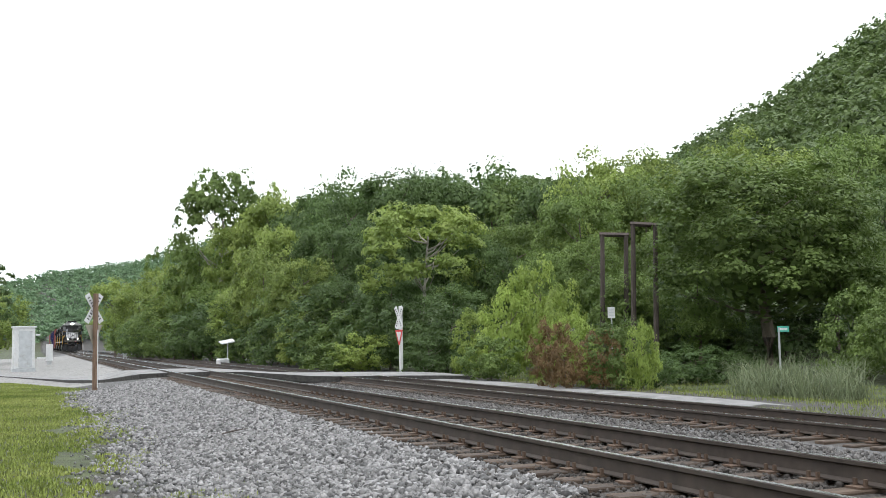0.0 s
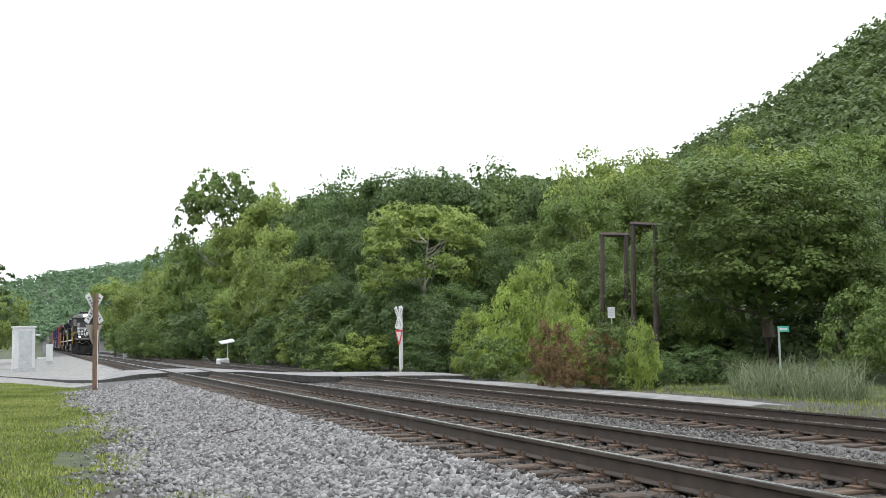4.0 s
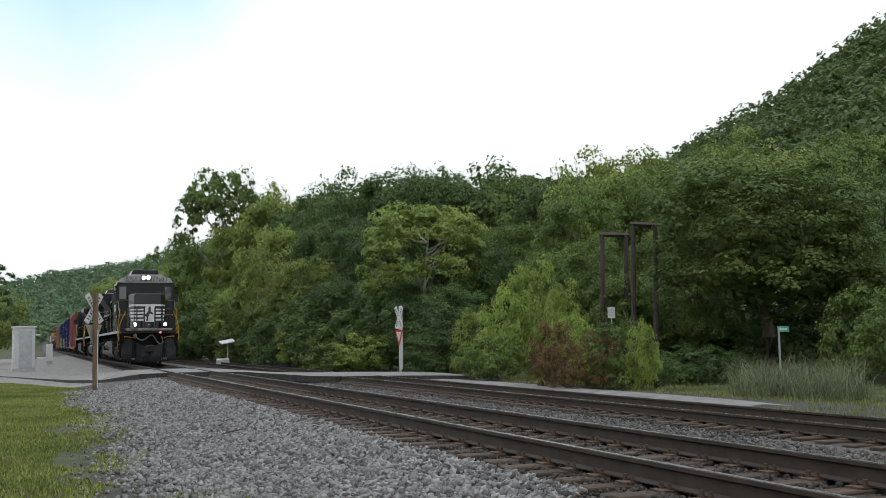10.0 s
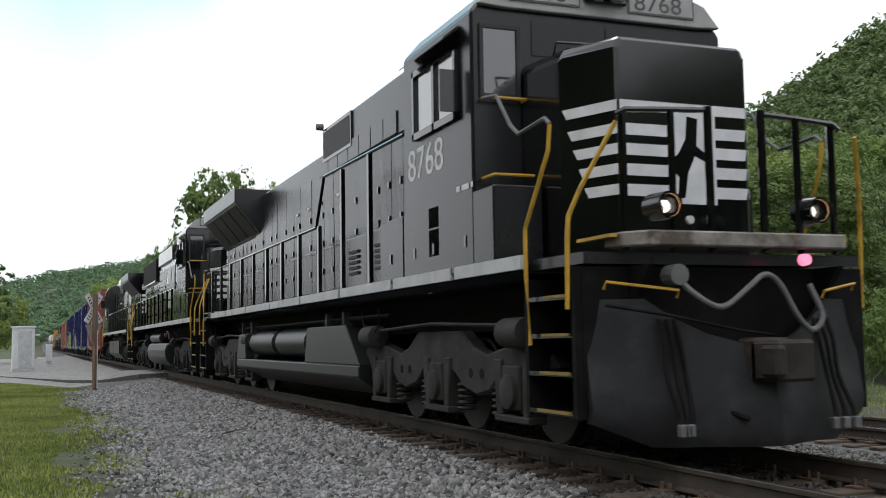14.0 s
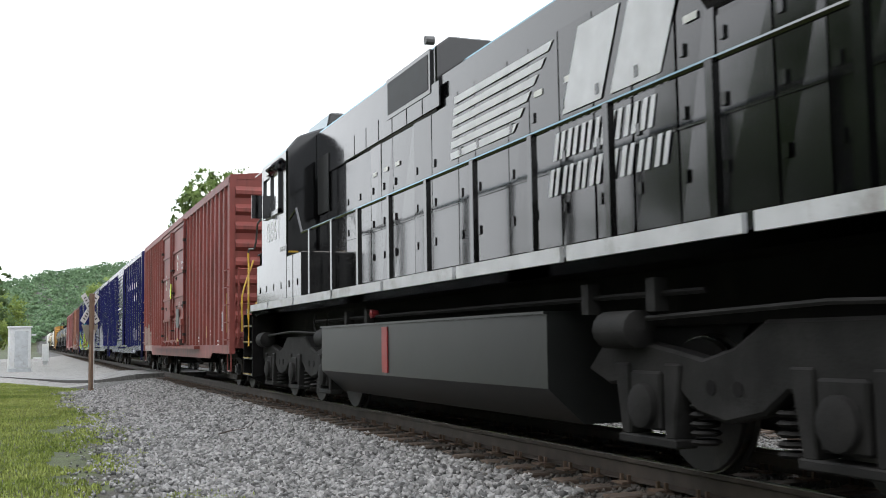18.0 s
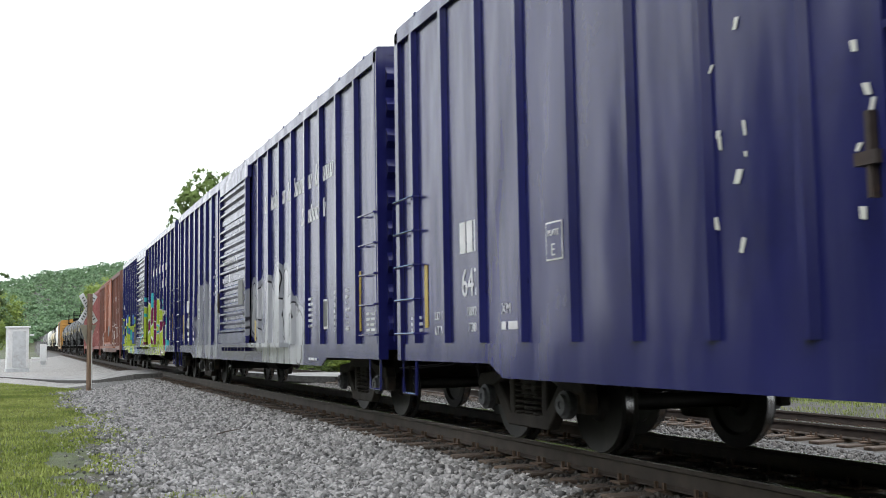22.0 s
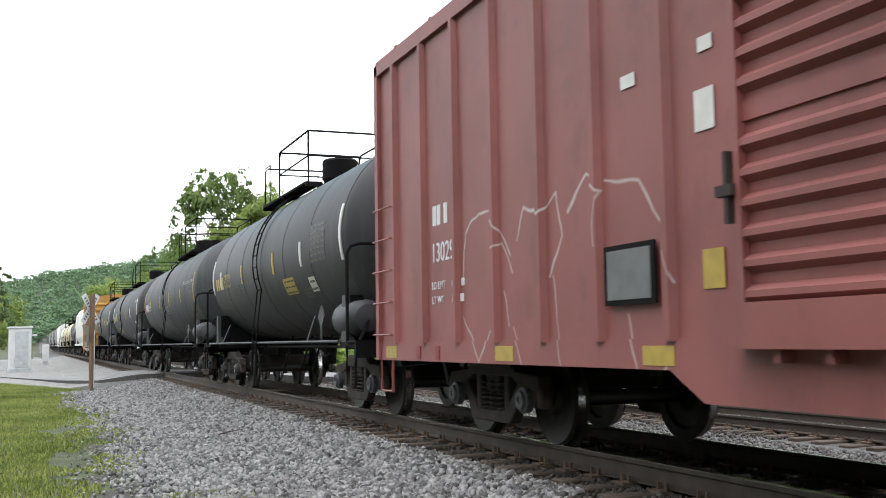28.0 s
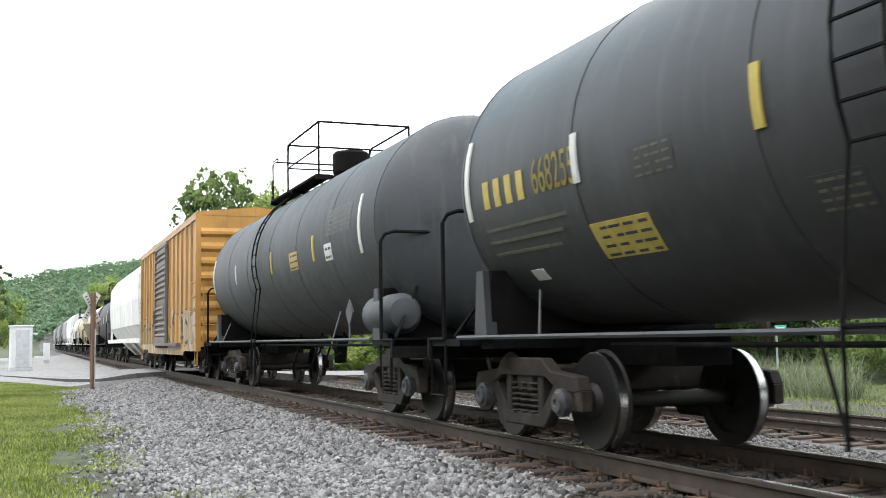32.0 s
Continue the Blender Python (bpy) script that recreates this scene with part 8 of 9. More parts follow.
CHALK = [[(8.8, 2.66, 8.8, 2.92, 0.018), (8.8, 2.92, 8.98, 2.9, 0.018), (8.98, 2.9, 8.98, 2.7, 0.018)], [(9.2, 2.95, 9.2, 2.65, 0.02), (9.2, 2.65, 9.42, 2.66, 0.018), (9.42, 2.66, 9.4, 2.85, 0.018), (9.4, 2.85, 9.6, 2.85, 0.018), (9.6, 2.85, 9.6, 3.0, 0.018)],
         [(8.5, 2.33, 8.75, 2.33, 0.012)], [(8.3, 0.78, 8.32, 1.0, 0.012), (8.45, 0.8, 8.47, 1.02, 0.012), (8.3, 1.02, 8.85, 1.08, 0.012)], [(8.62, 2.1, 8.64, 1.2, 0.01)], [(9.3, 0.95, 9.35, 1.15, 0.014), (9.45, 0.95, 9.4, 1.15, 0.014), (9.32, 1.05, 9.44, 1.05, 0.012), (9.55, 1.15, 9.6, 0.95, 0.014)],
         [(2.5, 0.72, 2.5, 0.95, 0.014), (2.5, 0.95, 2.7, 0.8, 0.014), (2.8, 0.9, 2.95, 0.75, 0.014)], [(7.3, 1.6, 7.3, 1.85, 0.008)]]
blue_c = car_paint("blue_car_paint_lime_graffiti", BLUE, rough=0.22, spec=0.36, wave=0.03, dirt=blue_dirt, streak=0.25, tags=[
    dict(polys=FIELD, layers=[(0.0, WINE)]),
    dict(polys=DRIPS + CLOUD, layers=[(0.0, CYAN)]),
    dict(letters=SPOTS, join=True, layers=[(0.0, CYAN)], bend=0.1, cover=0.8),
    dict(polys=SILL, layers=[(0.0, LIME2)]),
    dict(polys=LETTERS_A, layers=LETTER_LAYERS),
    dict(polys=LETTERS_B, layers=LETTER_LAYERS),
    dict(polys=WEDGES, layers=[(0.02, WHITE_PAINT), (0.0, WINE), (-0.07, (0.2, 0.03, 0.07))]),
    dict(polys=DOOR_CYAN, layers=[(0.0, CYAN)]),
    dict(polys=DOOR_LIME, layers=[(0.05, WINE), (0.0, LIME)]),
    dict(polys=DOOR_WINE, layers=[(0.0, WINE)]),
    dict(letters=SHADES, join=True, layers=[(0.0, OLIVE)], bend=0.15, cover=0.8),
    dict(letters=RINGS, join=True, layers=[(0.0, CYAN), (-0.045, LIME)], bend=0.1, cover=0.8),
    dict(ink=GLOOM, rects=BLOCKS_A), dict(ink=GLOOM, rects=BLOCKS_B), dict(ink=GLOOM, rects=BLOCKS_C),
    dict(letters=SCRIBBLE, join=True, layers=[(0.0, CYAN)], bend=0.1), dict(letters=CHALK, join=True, layers=[(0.0, WHITE_PAINT)], bend=0.08)])
blue_car("dark blue ribbed box car with louvred sliding door", blue_a, 78.85, "647", ("189200", "73800"), back=0.0)
blue_car("dark blue box car covered in silver graffiti", blue_b, 98.85, "620", ("189000", "74000"))
blue_car("dark blue box car with lime and cyan graffiti", blue_c, 118.85, "619", ("188600", "74400"))

brown_paint = car_paint("brown_car_paint", (0.1294, 0.04485, 0.03019), rough=0.6, dirt=(0.07762, 0.0345, 0.02587), streak=0.6, tags=[
    dict(letters=[[(-3.1, 2.0, -3.2, 0.9, 0.1), (-3.2, 1.5, -3.6, 2.1, 0.08), (-3.2, 1.4, -3.7, 0.9, 0.08)], [(-3.9, 2.1, -4.0, 1.0, 0.16), (-3.9, 2.1, -4.35, 1.7, 0.12), (-4.0, 1.4, -4.4, 1.0, 0.1)],
                  [(-4.7, 2.2, -4.7, 1.0, 0.14), (-4.7, 1.0, -5.15, 1.05, 0.12), (-4.75, 2.1, -5.2, 2.0, 0.1)], [(-5.4, 2.1, -5.7, 1.0, 0.13), (-5.7, 1.0, -6.1, 2.1, 0.12), (-5.6, 1.5, -5.95, 1.5, 0.09)],
                  [(-6.35, 2.0, -6.3, 0.95, 0.12), (-6.35, 2.0, -6.75, 1.5, 0.1), (-6.4, 1.4, -6.85, 0.95, 0.1)]], layers=[(0.0, (0.5, 0.48, 0.46)), (-0.03, (0.13, 0.05, 0.035))], bend=0.35, cover=0.3),
    dict(letters=[[(2.4, 1.9, 2.3, 1.0, 0.1), (2.3, 1.4, 1.8, 1.9, 0.08), (1.8, 1.9, 1.7, 1.0, 0.1)], [(1.4, 1.7, 1.3, 1.0, 0.1), (1.3, 1.0, 0.8, 1.1, 0.1)], [(0.4, 1.7, -0.2, 1.3, 0.07), (-0.2, 1.3, 0.3, 1.05, 0.07)], [(-0.9, 1.8, -1.4, 1.15, 0.06), (-1.4, 1.8, -0.9, 1.15, 0.06)]],
         layers=[(0.0, (0.48, 0.44, 0.4)), (-0.03, (0.16, 0.07, 0.05))], bend=0.3, cover=0.2),
    dict(y0=1.0, y1=5.4, top=2.0, fills=((0.4, 0.36, 0.33), (0.2, 0.1, 0.07), (0.32, 0.3, 0.33)), ink=(0.1, 0.05, 0.04), scale=1.6, line=0.04, rise=1.0, cover=0.7)])
brown_door = car_paint("brown_door_paint", (0.2795, 0.09897, 0.05239), rough=0.6, dirt=(0.1747, 0.06986, 0.04658), streak=0.5)
car = box_car("weathered brown box car with plug doors and graffiti", brown_paint, 137.95, 15.8, 0.95, ("plug", 5.2, 1.12, 4.55), fish=False, door_paint=brown_door, eave=4.72)
for k in range(7):
    part("letter_block", Geo().box(X - 0.006, X - 0.002, -3.2 - 0.52 * k, -3.1 - 0.52 * k, 3.3, 3.56).box(X - 0.006, X - 0.002, -3.06 - 0.52 * k, -3.02 - 0.52 * k, 3.3, 3.56), lettering_white, car)
for k in range(6):
    part("letter_block", Geo().box(X - 0.006, X - 0.002, -3.5 - 0.52 * k, -3.4 - 0.52 * k, 2.65, 2.9).box(X - 0.006, X - 0.002, -3.36 - 0.52 * k, -3.32 - 0.52 * k, 2.65, 2.9), lettering_white, car)
    part("letter_block", Geo().box(X - 0.006, X - 0.002, 3.5 + 0.6 * k, 3.64 + 0.6 * k, 3.2, 3.5), lettering_white, car)
side_marks(car, 0, X - 0.004, mark_yellow, [(-4.6, 1.2, 1.35), (-3.2, 1.2, 1.35), (-7.3, 1.25, 1.6)])
part("data_panel", Geo().box(X - 0.008, X - 0.004, -7.45, -7.1, 1.65, 2.05), reflector_white, car, "framed data panel")

pink_paint = car_paint("faded_red_paint", (0.2268, 0.0714, 0.06468), rough=0.55, dirt=(0.168, 0.0672, 0.0588), streak=0.5, tags=[
    dict(letters=[[(6.9, 1.7, 6.8, 2.15, 0.02), (6.8, 2.15, 6.5, 2.35, 0.02), (6.5, 2.35, 6.2, 2.3, 0.02), (6.2, 2.3, 5.75, 1.85, 0.02)], [(6.2, 1.9, 5.95, 1.95, 0.017), (5.95, 1.95, 5.7, 1.7, 0.017), (6.9, 1.3, 6.5, 0.85, 0.017), (6.5, 0.85, 6.2, 1.1, 0.017)],
                  [(5.6, 2.0, 5.45, 2.25, 0.02), (5.45, 2.25, 5.1, 2.15, 0.02), (5.1, 2.15, 4.8, 2.3, 0.02), (4.8, 2.3, 4.75, 1.9, 0.02), (4.75, 1.9, 4.95, 1.6, 0.02)], [(4.9, 1.6, 4.75, 0.8, 0.014), (5.7, 1.2, 5.5, 0.8, 0.014), (5.9, 1.5, 5.8, 1.2, 0.017)],
                  [(4.6, 2.1, 4.3, 2.35, 0.02), (4.3, 2.35, 4.05, 2.2, 0.02), (4.05, 2.2, 4.1, 1.8, 0.014)], [(4.0, 2.3, 3.5, 2.2, 0.02), (3.5, 2.2, 3.15, 1.8, 0.02), (3.15, 1.8, 3.05, 1.4, 0.014), (3.7, 1.2, 3.55, 0.8, 0.017), (3.1, 0.95, 3.3, 0.75, 0.017)]],
         layers=[(0.0, (0.5, 0.45, 0.43))], bend=0.18, soft=60.0, cover=0.2),
    dict(y0=-8.5, y1=-2.2, top=2.9, bottom=1.2, fills=((0.29, 0.1, 0.08),), ink=(0.5, 0.3, 0.28), scale=0.55, sy=1.0, sz=0.6, line=0.015, rise=0.8, hollow=True, rim=0.03, bend=0.9, line_cover=0.6)])
car = box_car("faded red box car with ribbed sliding door", pink_paint, 156.3, 19.4, 0.98, ("slide", 3.45, 1.1, 4.45), fish=True, eave=4.66, door_mid=0.5)
word_bars(7.75, 2.32, X - 0.001, car, lettering_white, [[1, 1], [1]], 0.22, -1, 0)
lettering("130290", 0.3, 7.8, 1.92, car, lettering_white, X - 0.004, narrow=0.9)
lettering("LD LMT", 0.12, 7.8, 1.62, car, lettering_white, X - 0.004)
lettering("LT WT", 0.12, 7.8, 1.46, car, lettering_white, X - 0.004)
small_text(7.2, 1.62, X - 0.004, car, lettering_white, 2, 0.35, 0.16)
part("placard", Geo().box(X - 0.05, X - 0.03, 3.25, 3.95, 1.3, 1.75), under_black, car, "dark square placard holder")
part("placard_face", Geo().box(X - 0.056, X - 0.05, 3.3, 3.9, 1.34, 1.71), decal_grey, car)
part("paper_notice", Geo().box(X - 0.01, X - 0.006, 2.55, 2.77, 2.42, 2.7), reflector_white, car, "white paper notice")
part("paper_notice", Geo().box(X - 0.01, X - 0.006, 2.5, 2.73, 1.37, 1.63), mark_yellow, car, "yellow paper notice")
for y, z, w in ((3.5, 2.92, 0.2), (2.55, 2.95, 0.16), (2.65, 3.4, 0.18), (2.3, 2.55, 0.05), (2.28, 3.1, 0.05), (2.3, 3.6, 0.06)):
    part("paper_scrap", Geo().box(X - 0.01, X - 0.006, y, y + w, z, z + 0.1), reflector_white, car, "torn white paper")
for y in (9.2, 5.9, 3.3):
    part("yellow_patch", Geo().box(X - 0.026, X - 0.021, y - 0.22, y + 0.18, 0.86, 1.0), mark_yellow, car)
for y in (7.6, 8.2):
    part("red_reflector", Geo().box(X - 0.03, X - 0.021, y - 0.06, y + 0.06, 0.85, 1.0), red_cap, car)


# ---------------------------------------------------------------- tank cars
def curved(y0, y1, a0, a1, R, zc, lift=0.006, n=6):
    """A decal bent round the barrel on its near side, between two angles above the horizontal (degrees)."""
    pts = [(-(R + lift) * math.cos(radians(a)), zc + (R + lift) * math.sin(radians(a))) for a in np.linspace(a0, a1, n)]
    back = [(-(R - 0.01) * math.cos(radians(a)), zc + (R - 0.01) * math.sin(radians(a))) for a in np.linspace(a1, a0, n)]
    return Geo().prism_y(pts + back, y0, y1)


def wrapped(ob, R, zc, lift=0.006):
    for v in ob.data.vertices:
        v.co.x = -math.sqrt(max(0.05, (R + lift) ** 2 - (v.co.z - zc) ** 2))
    return ob


ZC = 2.66


def tank_car(label, paint, y_mid, span, reservoir, number, ink, strip, marks=(), walk_mid=0.45, R=1.5, dome=-1.0, ladder_y=1.05, strips=(0.985, 0.68, 0.33, -0.08, -0.46, -0.94)):
    t = thing("tank_car", label, "railway car", "freight cars")
    h = span / 2
    b, zc = h - 1.55, ZC
    head = [(b + 0.62 * math.sin(radians(a)), max(0.02, R * math.cos(radians(a)))) for a in range(0, 91, 10)]
    prof = [(-y, r) for y, r in head[::-1]] + head
    part("barrel", Geo().turned_y(prof, 0, zc, 48), paint, t, smooth=True)
    for y in np.linspace(-b, b, 7):
        part("weld_seam", Geo().turned_y([(y - 0.012, R - 0.01), (y - 0.012, R + 0.006), (y + 0.012, R + 0.006), (y + 0.012, R - 0.01)], 0, zc, 48), paint, t, smooth=True)
    for e in (-1, 1):
        part("stub_sill", Geo().box(-0.3, 0.3, min(e * (h - 0.4), e * (h - 3.6)), max(e * (h - 0.4), e * (h - 3.6)), 0.78, 1.12), under_black, t)
    for y in (-1.9, -0.4, 1.3):
        part("brake_hanger", Geo().tube([(-0.55, y, 1.2), (-0.6, y, 0.85), (-0.6, y + 0.35, 0.8)], 0.022, 6), under_black, t)
    part("brake_cylinder", Geo().turned_y([(-1.2, 0.02), (-1.17, 0.09), (-0.85, 0.09), (-0.82, 0.02)], -0.4, 0.95, 12), under_black, t, smooth=True)
    part("brake_pipe", Geo().tube([(-0.6, -h + 3, 0.98), (-0.6, h - 3, 0.98)], 0.025, 6), under_black, t)
    for e in (-1, 1):
        y = e * (h - 1.75)
        part("saddle", Geo().box(-1.35, 1.35, y - 0.14, y + 0.14, 0.95, 1.75), under_black, t)
        part("saddle_post", Geo().prism_x([(y - 0.16, 1.05), (y + 0.16, 1.05), (y + 0.08, 1.75), (y - 0.08, 1.75)], -1.42, -1.3), paint, t)
        part("end_platform", Geo().box(-1.55, 1.55, min(e * (h - 1.5), e * (h - 0.6)), max(e * (h - 1.5), e * (h - 0.6)), 0.98, 1.06), under_black, t)
        part("end_sill", Geo().box(-1.58, 1.58, min(e * (h - 0.66), e * (h - 0.6)), max(e * (h - 0.66), e * (h - 0.6)), 0.84, 1.08), under_black, t)
        yy = e * (h - 1.08)
        part("end_handrail", Geo().tube([(-1.56, yy, 1.06), (-1.56, yy, 2.32), (-1.5, yy, 2.42), (-1.38, yy, 2.46), (1.38, yy, 2.46), (1.5, yy, 2.42), (1.56, yy, 2.32), (1.56, yy, 1.06)], 0.025, 6), under_black, t)
        part("end_handrail", Geo().tube([(-1.56, yy, 1.06), (-1.56, e * (h - 0.65), 1.06)], 0.02, 6), under_black, t)
        part("stirrup", Geo().tube([(-1.56, e * (h - 0.68), 1.0), (-1.56, e * (h - 0.7), 0.45), (-1.56, e * (h - 1.1), 0.45), (-1.56, e * (h - 1.12), 1.0)], 0.02, 5), under_black, t)
        coupler(t, e * h, e)
        freight_truck(t, e * (h - 2.1))
        part("brace", Geo().tube([(-1.4, e * (h - 1.0), 1.08), (-0.9, e * (h - 1.35), 1.9)], 0.025, 5), under_black, t)
    for q in (-1, 1):
        part("side_handrail", Geo().tube([(q * 1.57, -h + 1.5, 1.07), (q * 1.57, h - 1.5, 1.07)], 0.024, 6), paint, t)
        for y in (-h + 3.4, h - 3.4):
            part("rail_bracket", Geo().tube([(q * 1.57, y, 1.07), (q * 1.3, y + 0.5, 1.5)], 0.014, 5), paint, t)
    if reservoir:
        g = Geo().turned_y([(-h + 1.1, 0.02), (-h + 1.15, 0.2), (-h + 1.25, 0.27), (-h + 2.15, 0.27), (-h + 2.25, 0.2), (-h + 2.3, 0.02)], -1.22, 1.4, 20)
        part("air_reservoir", g, paint, t, "horizontal cylindrical air reservoir", smooth=True)
        part("placard_holder", Geo().prism_x([(-h + 2.57, 1.07), (-h + 2.63, 1.07), (-h + 2.63, 1.28), (-h + 2.78, 1.46), (-h + 2.6, 1.64), (-h + 2.42, 1.46), (-h + 2.57, 1.28)], -1.545, -1.525), paint, t, "diamond placard holder")
    # ladder up the near side
    lad = [(-1.6, 0.42), (-1.6, 1.1)] + [(-(R + 0.09) * math.cos(radians(a)), zc + (R + 0.09) * math.sin(radians(a))) for a in np.linspace(-20, 72, 12)]
    for dy in (-0.2, 0.2):
        part("ladder_rail", Geo().tube([(x, ladder_y + dy, z) for x, z in lad], 0.016, 5), under_black, t)
    for k in range(1, 13):
        i = k * (len(lad) - 1) / 13
        a, c = lad[int(i)], lad[min(len(lad) - 1, int(i) + 1)]
        f = i - int(i)
        p = (a[0] + (c[0] - a[0]) * f, a[1] + (c[1] - a[1]) * f)
        part("ladder_rung", Geo().tube([(p[0], ladder_y - 0.2, p[1]), (p[0], ladder_y + 0.2, p[1])], 0.013, 5), under_black, t)
    for a, c in ((-0.2, -0.75), (0.2, 0.5)):
        part("ladder_brace", Geo().tube([(-1.6, ladder_y + a, 0.5), (-1.5, ladder_y + c, 1.05)], 0.014, 5), under_black, t)
    # walkway, dome and railings on top
    w0, w1 = walk_mid - 1.95, walk_mid + 1.95
    part("walkway", Geo().box(-0.95, -0.62, w0, w1, 4.06, 4.1), under_black, t, "open grating walkway")
    part("walkway", Geo().box(0.62, 0.95, w0, w1, 4.06, 4.1), under_black, t, "open grating walkway")
    for y in (w0, walk_mid, w1):
        part("walkway_bracket", Geo().box(-0.95, 0.95, y - 0.03, y + 0.03, 4.0, 4.06), under_black, t)
    r0, r1 = walk_mid - 1.9, walk_mid + 0.6
    for x in (-0.88, 0.88):
        for y in (r0, r1):
            part("railing_post", Geo().tube([(x, y, 4.08), (x, y, 5.08)], 0.02, 6), under_black, t)
        part("top_railing", Geo().tube([(x, r0, 5.08), (x, r1 - 0.12, 5.08), (x, r1, 4.96)], 0.02, 6), under_black, t)
        part("middle_railing", Geo().tube([(x, r0, 4.6), (x, r1, 4.6)], 0.016, 6), under_black, t)
    for y in (r0, r1):
        part("cross_railing", Geo().tube([(-0.88, y, 5.08), (0.88, y, 5.08)], 0.02, 6), under_black, t)
        part("cross_railing", Geo().tube([(-0.88, y, 4.6), (0.88, y, 4.6)], 0.016, 6), under_black, t)
    part("ladder_hoop", Geo().tube([(-0.9, w1, 4.08), (-0.9, w1, 4.88), (-0.84, w1, 4.95), (0.84, w1, 4.95), (0.9, w1, 4.88), (0.9, w1, 4.08)], 0.02, 6), under_black, t)
    part("ladder_hoop", Geo().tube([(-0.9, w1 - 0.5, 4.08), (-0.9, w1 - 0.5, 4.95), (-0.9, w1, 4.95)], 0.016, 6), under_black, t)
    part("dome", Geo().turned_z([(4.3, 0.36), (4.66, 0.36), (4.7, 0.32), (4.72, 0.02)], 0, walk_mid + dome, 18), under_black, t, smooth=True)
    part("valve", Geo().turned_z([(4.3, 0.12), (4.58, 0.12), (4.6, 0.02)], 0.1, walk_mid + 0.2, 10), under_black, t)
    part("bottom_outlet", Geo().turned_z([(0.62, 0.12), (0.95, 0.14), (1.5, 0.3)], 0, 0.3, 12), under_black, t)
    for y in (-1.5, -0.6, 0.9):
        part("brake_rod", Geo().tube([(-0.7, y, 0.95), (-0.75, y + 0.3, 0.55)], 0.02, 5), under_black, t)
    # reflector strips and lettering
    for k, y in enumerate(strips):
        y = y * b
        a0, a1 = (-15, 17) if k in (0, len(strips) - 1) else (-12, 4)
        part("reflector", curved(y - 0.045, y + 0.045, a0, a1, R, zc, 0.017), strip[k % len(strip)], t)
    if number:
        y = b - 0.5
        for k in range(4):
            part("letter_block", curved(y - 0.26 * k - 0.13, y - 0.26 * k, -12, -1.5, R, zc, 0.006), ink, t)
        wrapped(lettering(number, 0.46, y - 1.1, 2.36, t, ink, -R, narrow=0.6), R, zc)
        for k in range(3):
            small = curved(y - 1.6 + 0.15 * k, y + 0.1, -21 - 5 * k, -19.8 - 5 * k, R, zc, 0.008, 2)
            part("small_print", small, faded_ink, t)
    for y0, y1, a0, a1, mat, rows in marks:
        dim = mat in (tank_black, tank_black2)
        m = part("decal", curved(y0, y1, a0, a1, R, zc, 0.002 if dim else 0.006), mat, t)
        for k in range(rows):
            a = a0 + (a1 - a0) * (k + 0.25) / rows
            for c in range(4):
                w = (y1 - y0 - 0.08) / 4
                part("decal_print", curved(y0 + 0.04 + c * w, y0 + 0.04 + (c + 0.5 + 0.12 * ((k * 3 + c) % 4)) * w, a, a + (a1 - a0) * 0.3 / rows, R, zc, 0.005 if dim else 0.009, 2), faded_ink if dim else tank_black, m)
    TRAIN.append((t, y_mid, 0))
    return t


faded_ink = material("faded_print", (0.1, 0.095, 0.07), rough=0.7)
tank_black = car_paint("tank_car_black", (0.042, 0.043, 0.046), rough=0.56, dirt=(0.072, 0.072, 0.072), streak=0.55, spec=0.3)
tank_black2 = car_paint("tank_car_faded_black", (0.058, 0.062, 0.066), rough=0.6, dirt=(0.1, 0.1, 0.095), streak=0.75, spec=0.3)
WS = [reflector_white, reflector_white, pale_yellow, pale_yellow]
tank_car("black tank car with yellow lettering and top walkway", tank_black, 173.95, 14.9, True, "670921", pale_yellow, WS,
         [(-4.9, -3.9, -12, 12, tank_black, 7), (-2.5, -1.68, -29, -17, mark_yellow, 3), (-3.9, -3.5, -30, -20, reflector_white, 2), (-3.5, -2.9, -34, -26, tank_black, 3), (2.5, 3.2, -22, -12, tank_black, 4)], ladder_y=0.15, strips=(0.985, 0.8, 0.35, -0.19, -0.56, -0.985))
tank_car("faded black tank car with orange reflector strips", tank_black2, 190.0, 17.2, True, "206884", lettering_white, [mark_yellow],
         [(-6.75, -5.55, -25, -1, tank_black2, 9), (-0.6, 0.1, -22, -12, decal_grey, 2), (2.3, 3.2, -20, -12, tank_black2, 3), (-6.1, -5.9, -31, -27, gauge_red, 0)], walk_mid=-0.9, dome=1.65, ladder_y=0.05, strips=(0.985, 0.68, 0.255, -0.135, -0.54, -0.94))
wrapped(lettering("PROPYLENE GLYCOL USP ONLY", 0.15, -4.35, 2.83, TRAIN[-1][0], lettering_white, -1.5, narrow=0.98), 1.5, ZC)
car = tank_car("black tank car with yellow data table", tank_black, 207.3, 17.4, True, "668255", pale_yellow, WS,
               [(-6.65, -5.6, -18, 6, tank_black, 8), (-5.4, -4.95, -30, -20, reflector_white, 2), (-5.95, -5.6, -24, -19, decal_grey, 1), (3.85, 4.75, -39, -26, pale_yellow, 4), (6.0, 6.25, -44, -39, reflector_white, 0), (3.3, 3.9, -16, -6, tank_black, 4), (1.6, 2.1, -36, -26, tank_black, 4)], ladder_y=1.35, strips=(0.985, 0.66, 0.325, -0.085, -0.45, -0.93))
wrapped(lettering("PROPYLENE GLYCOL USP", 0.13, -5.35, 2.95, car, lettering_white, -1.5), 1.5, ZC)
lettering("2 INCH TREAD COND SHOES", 0.08, -7.9, 0.93, car, lettering_white, -1.585)
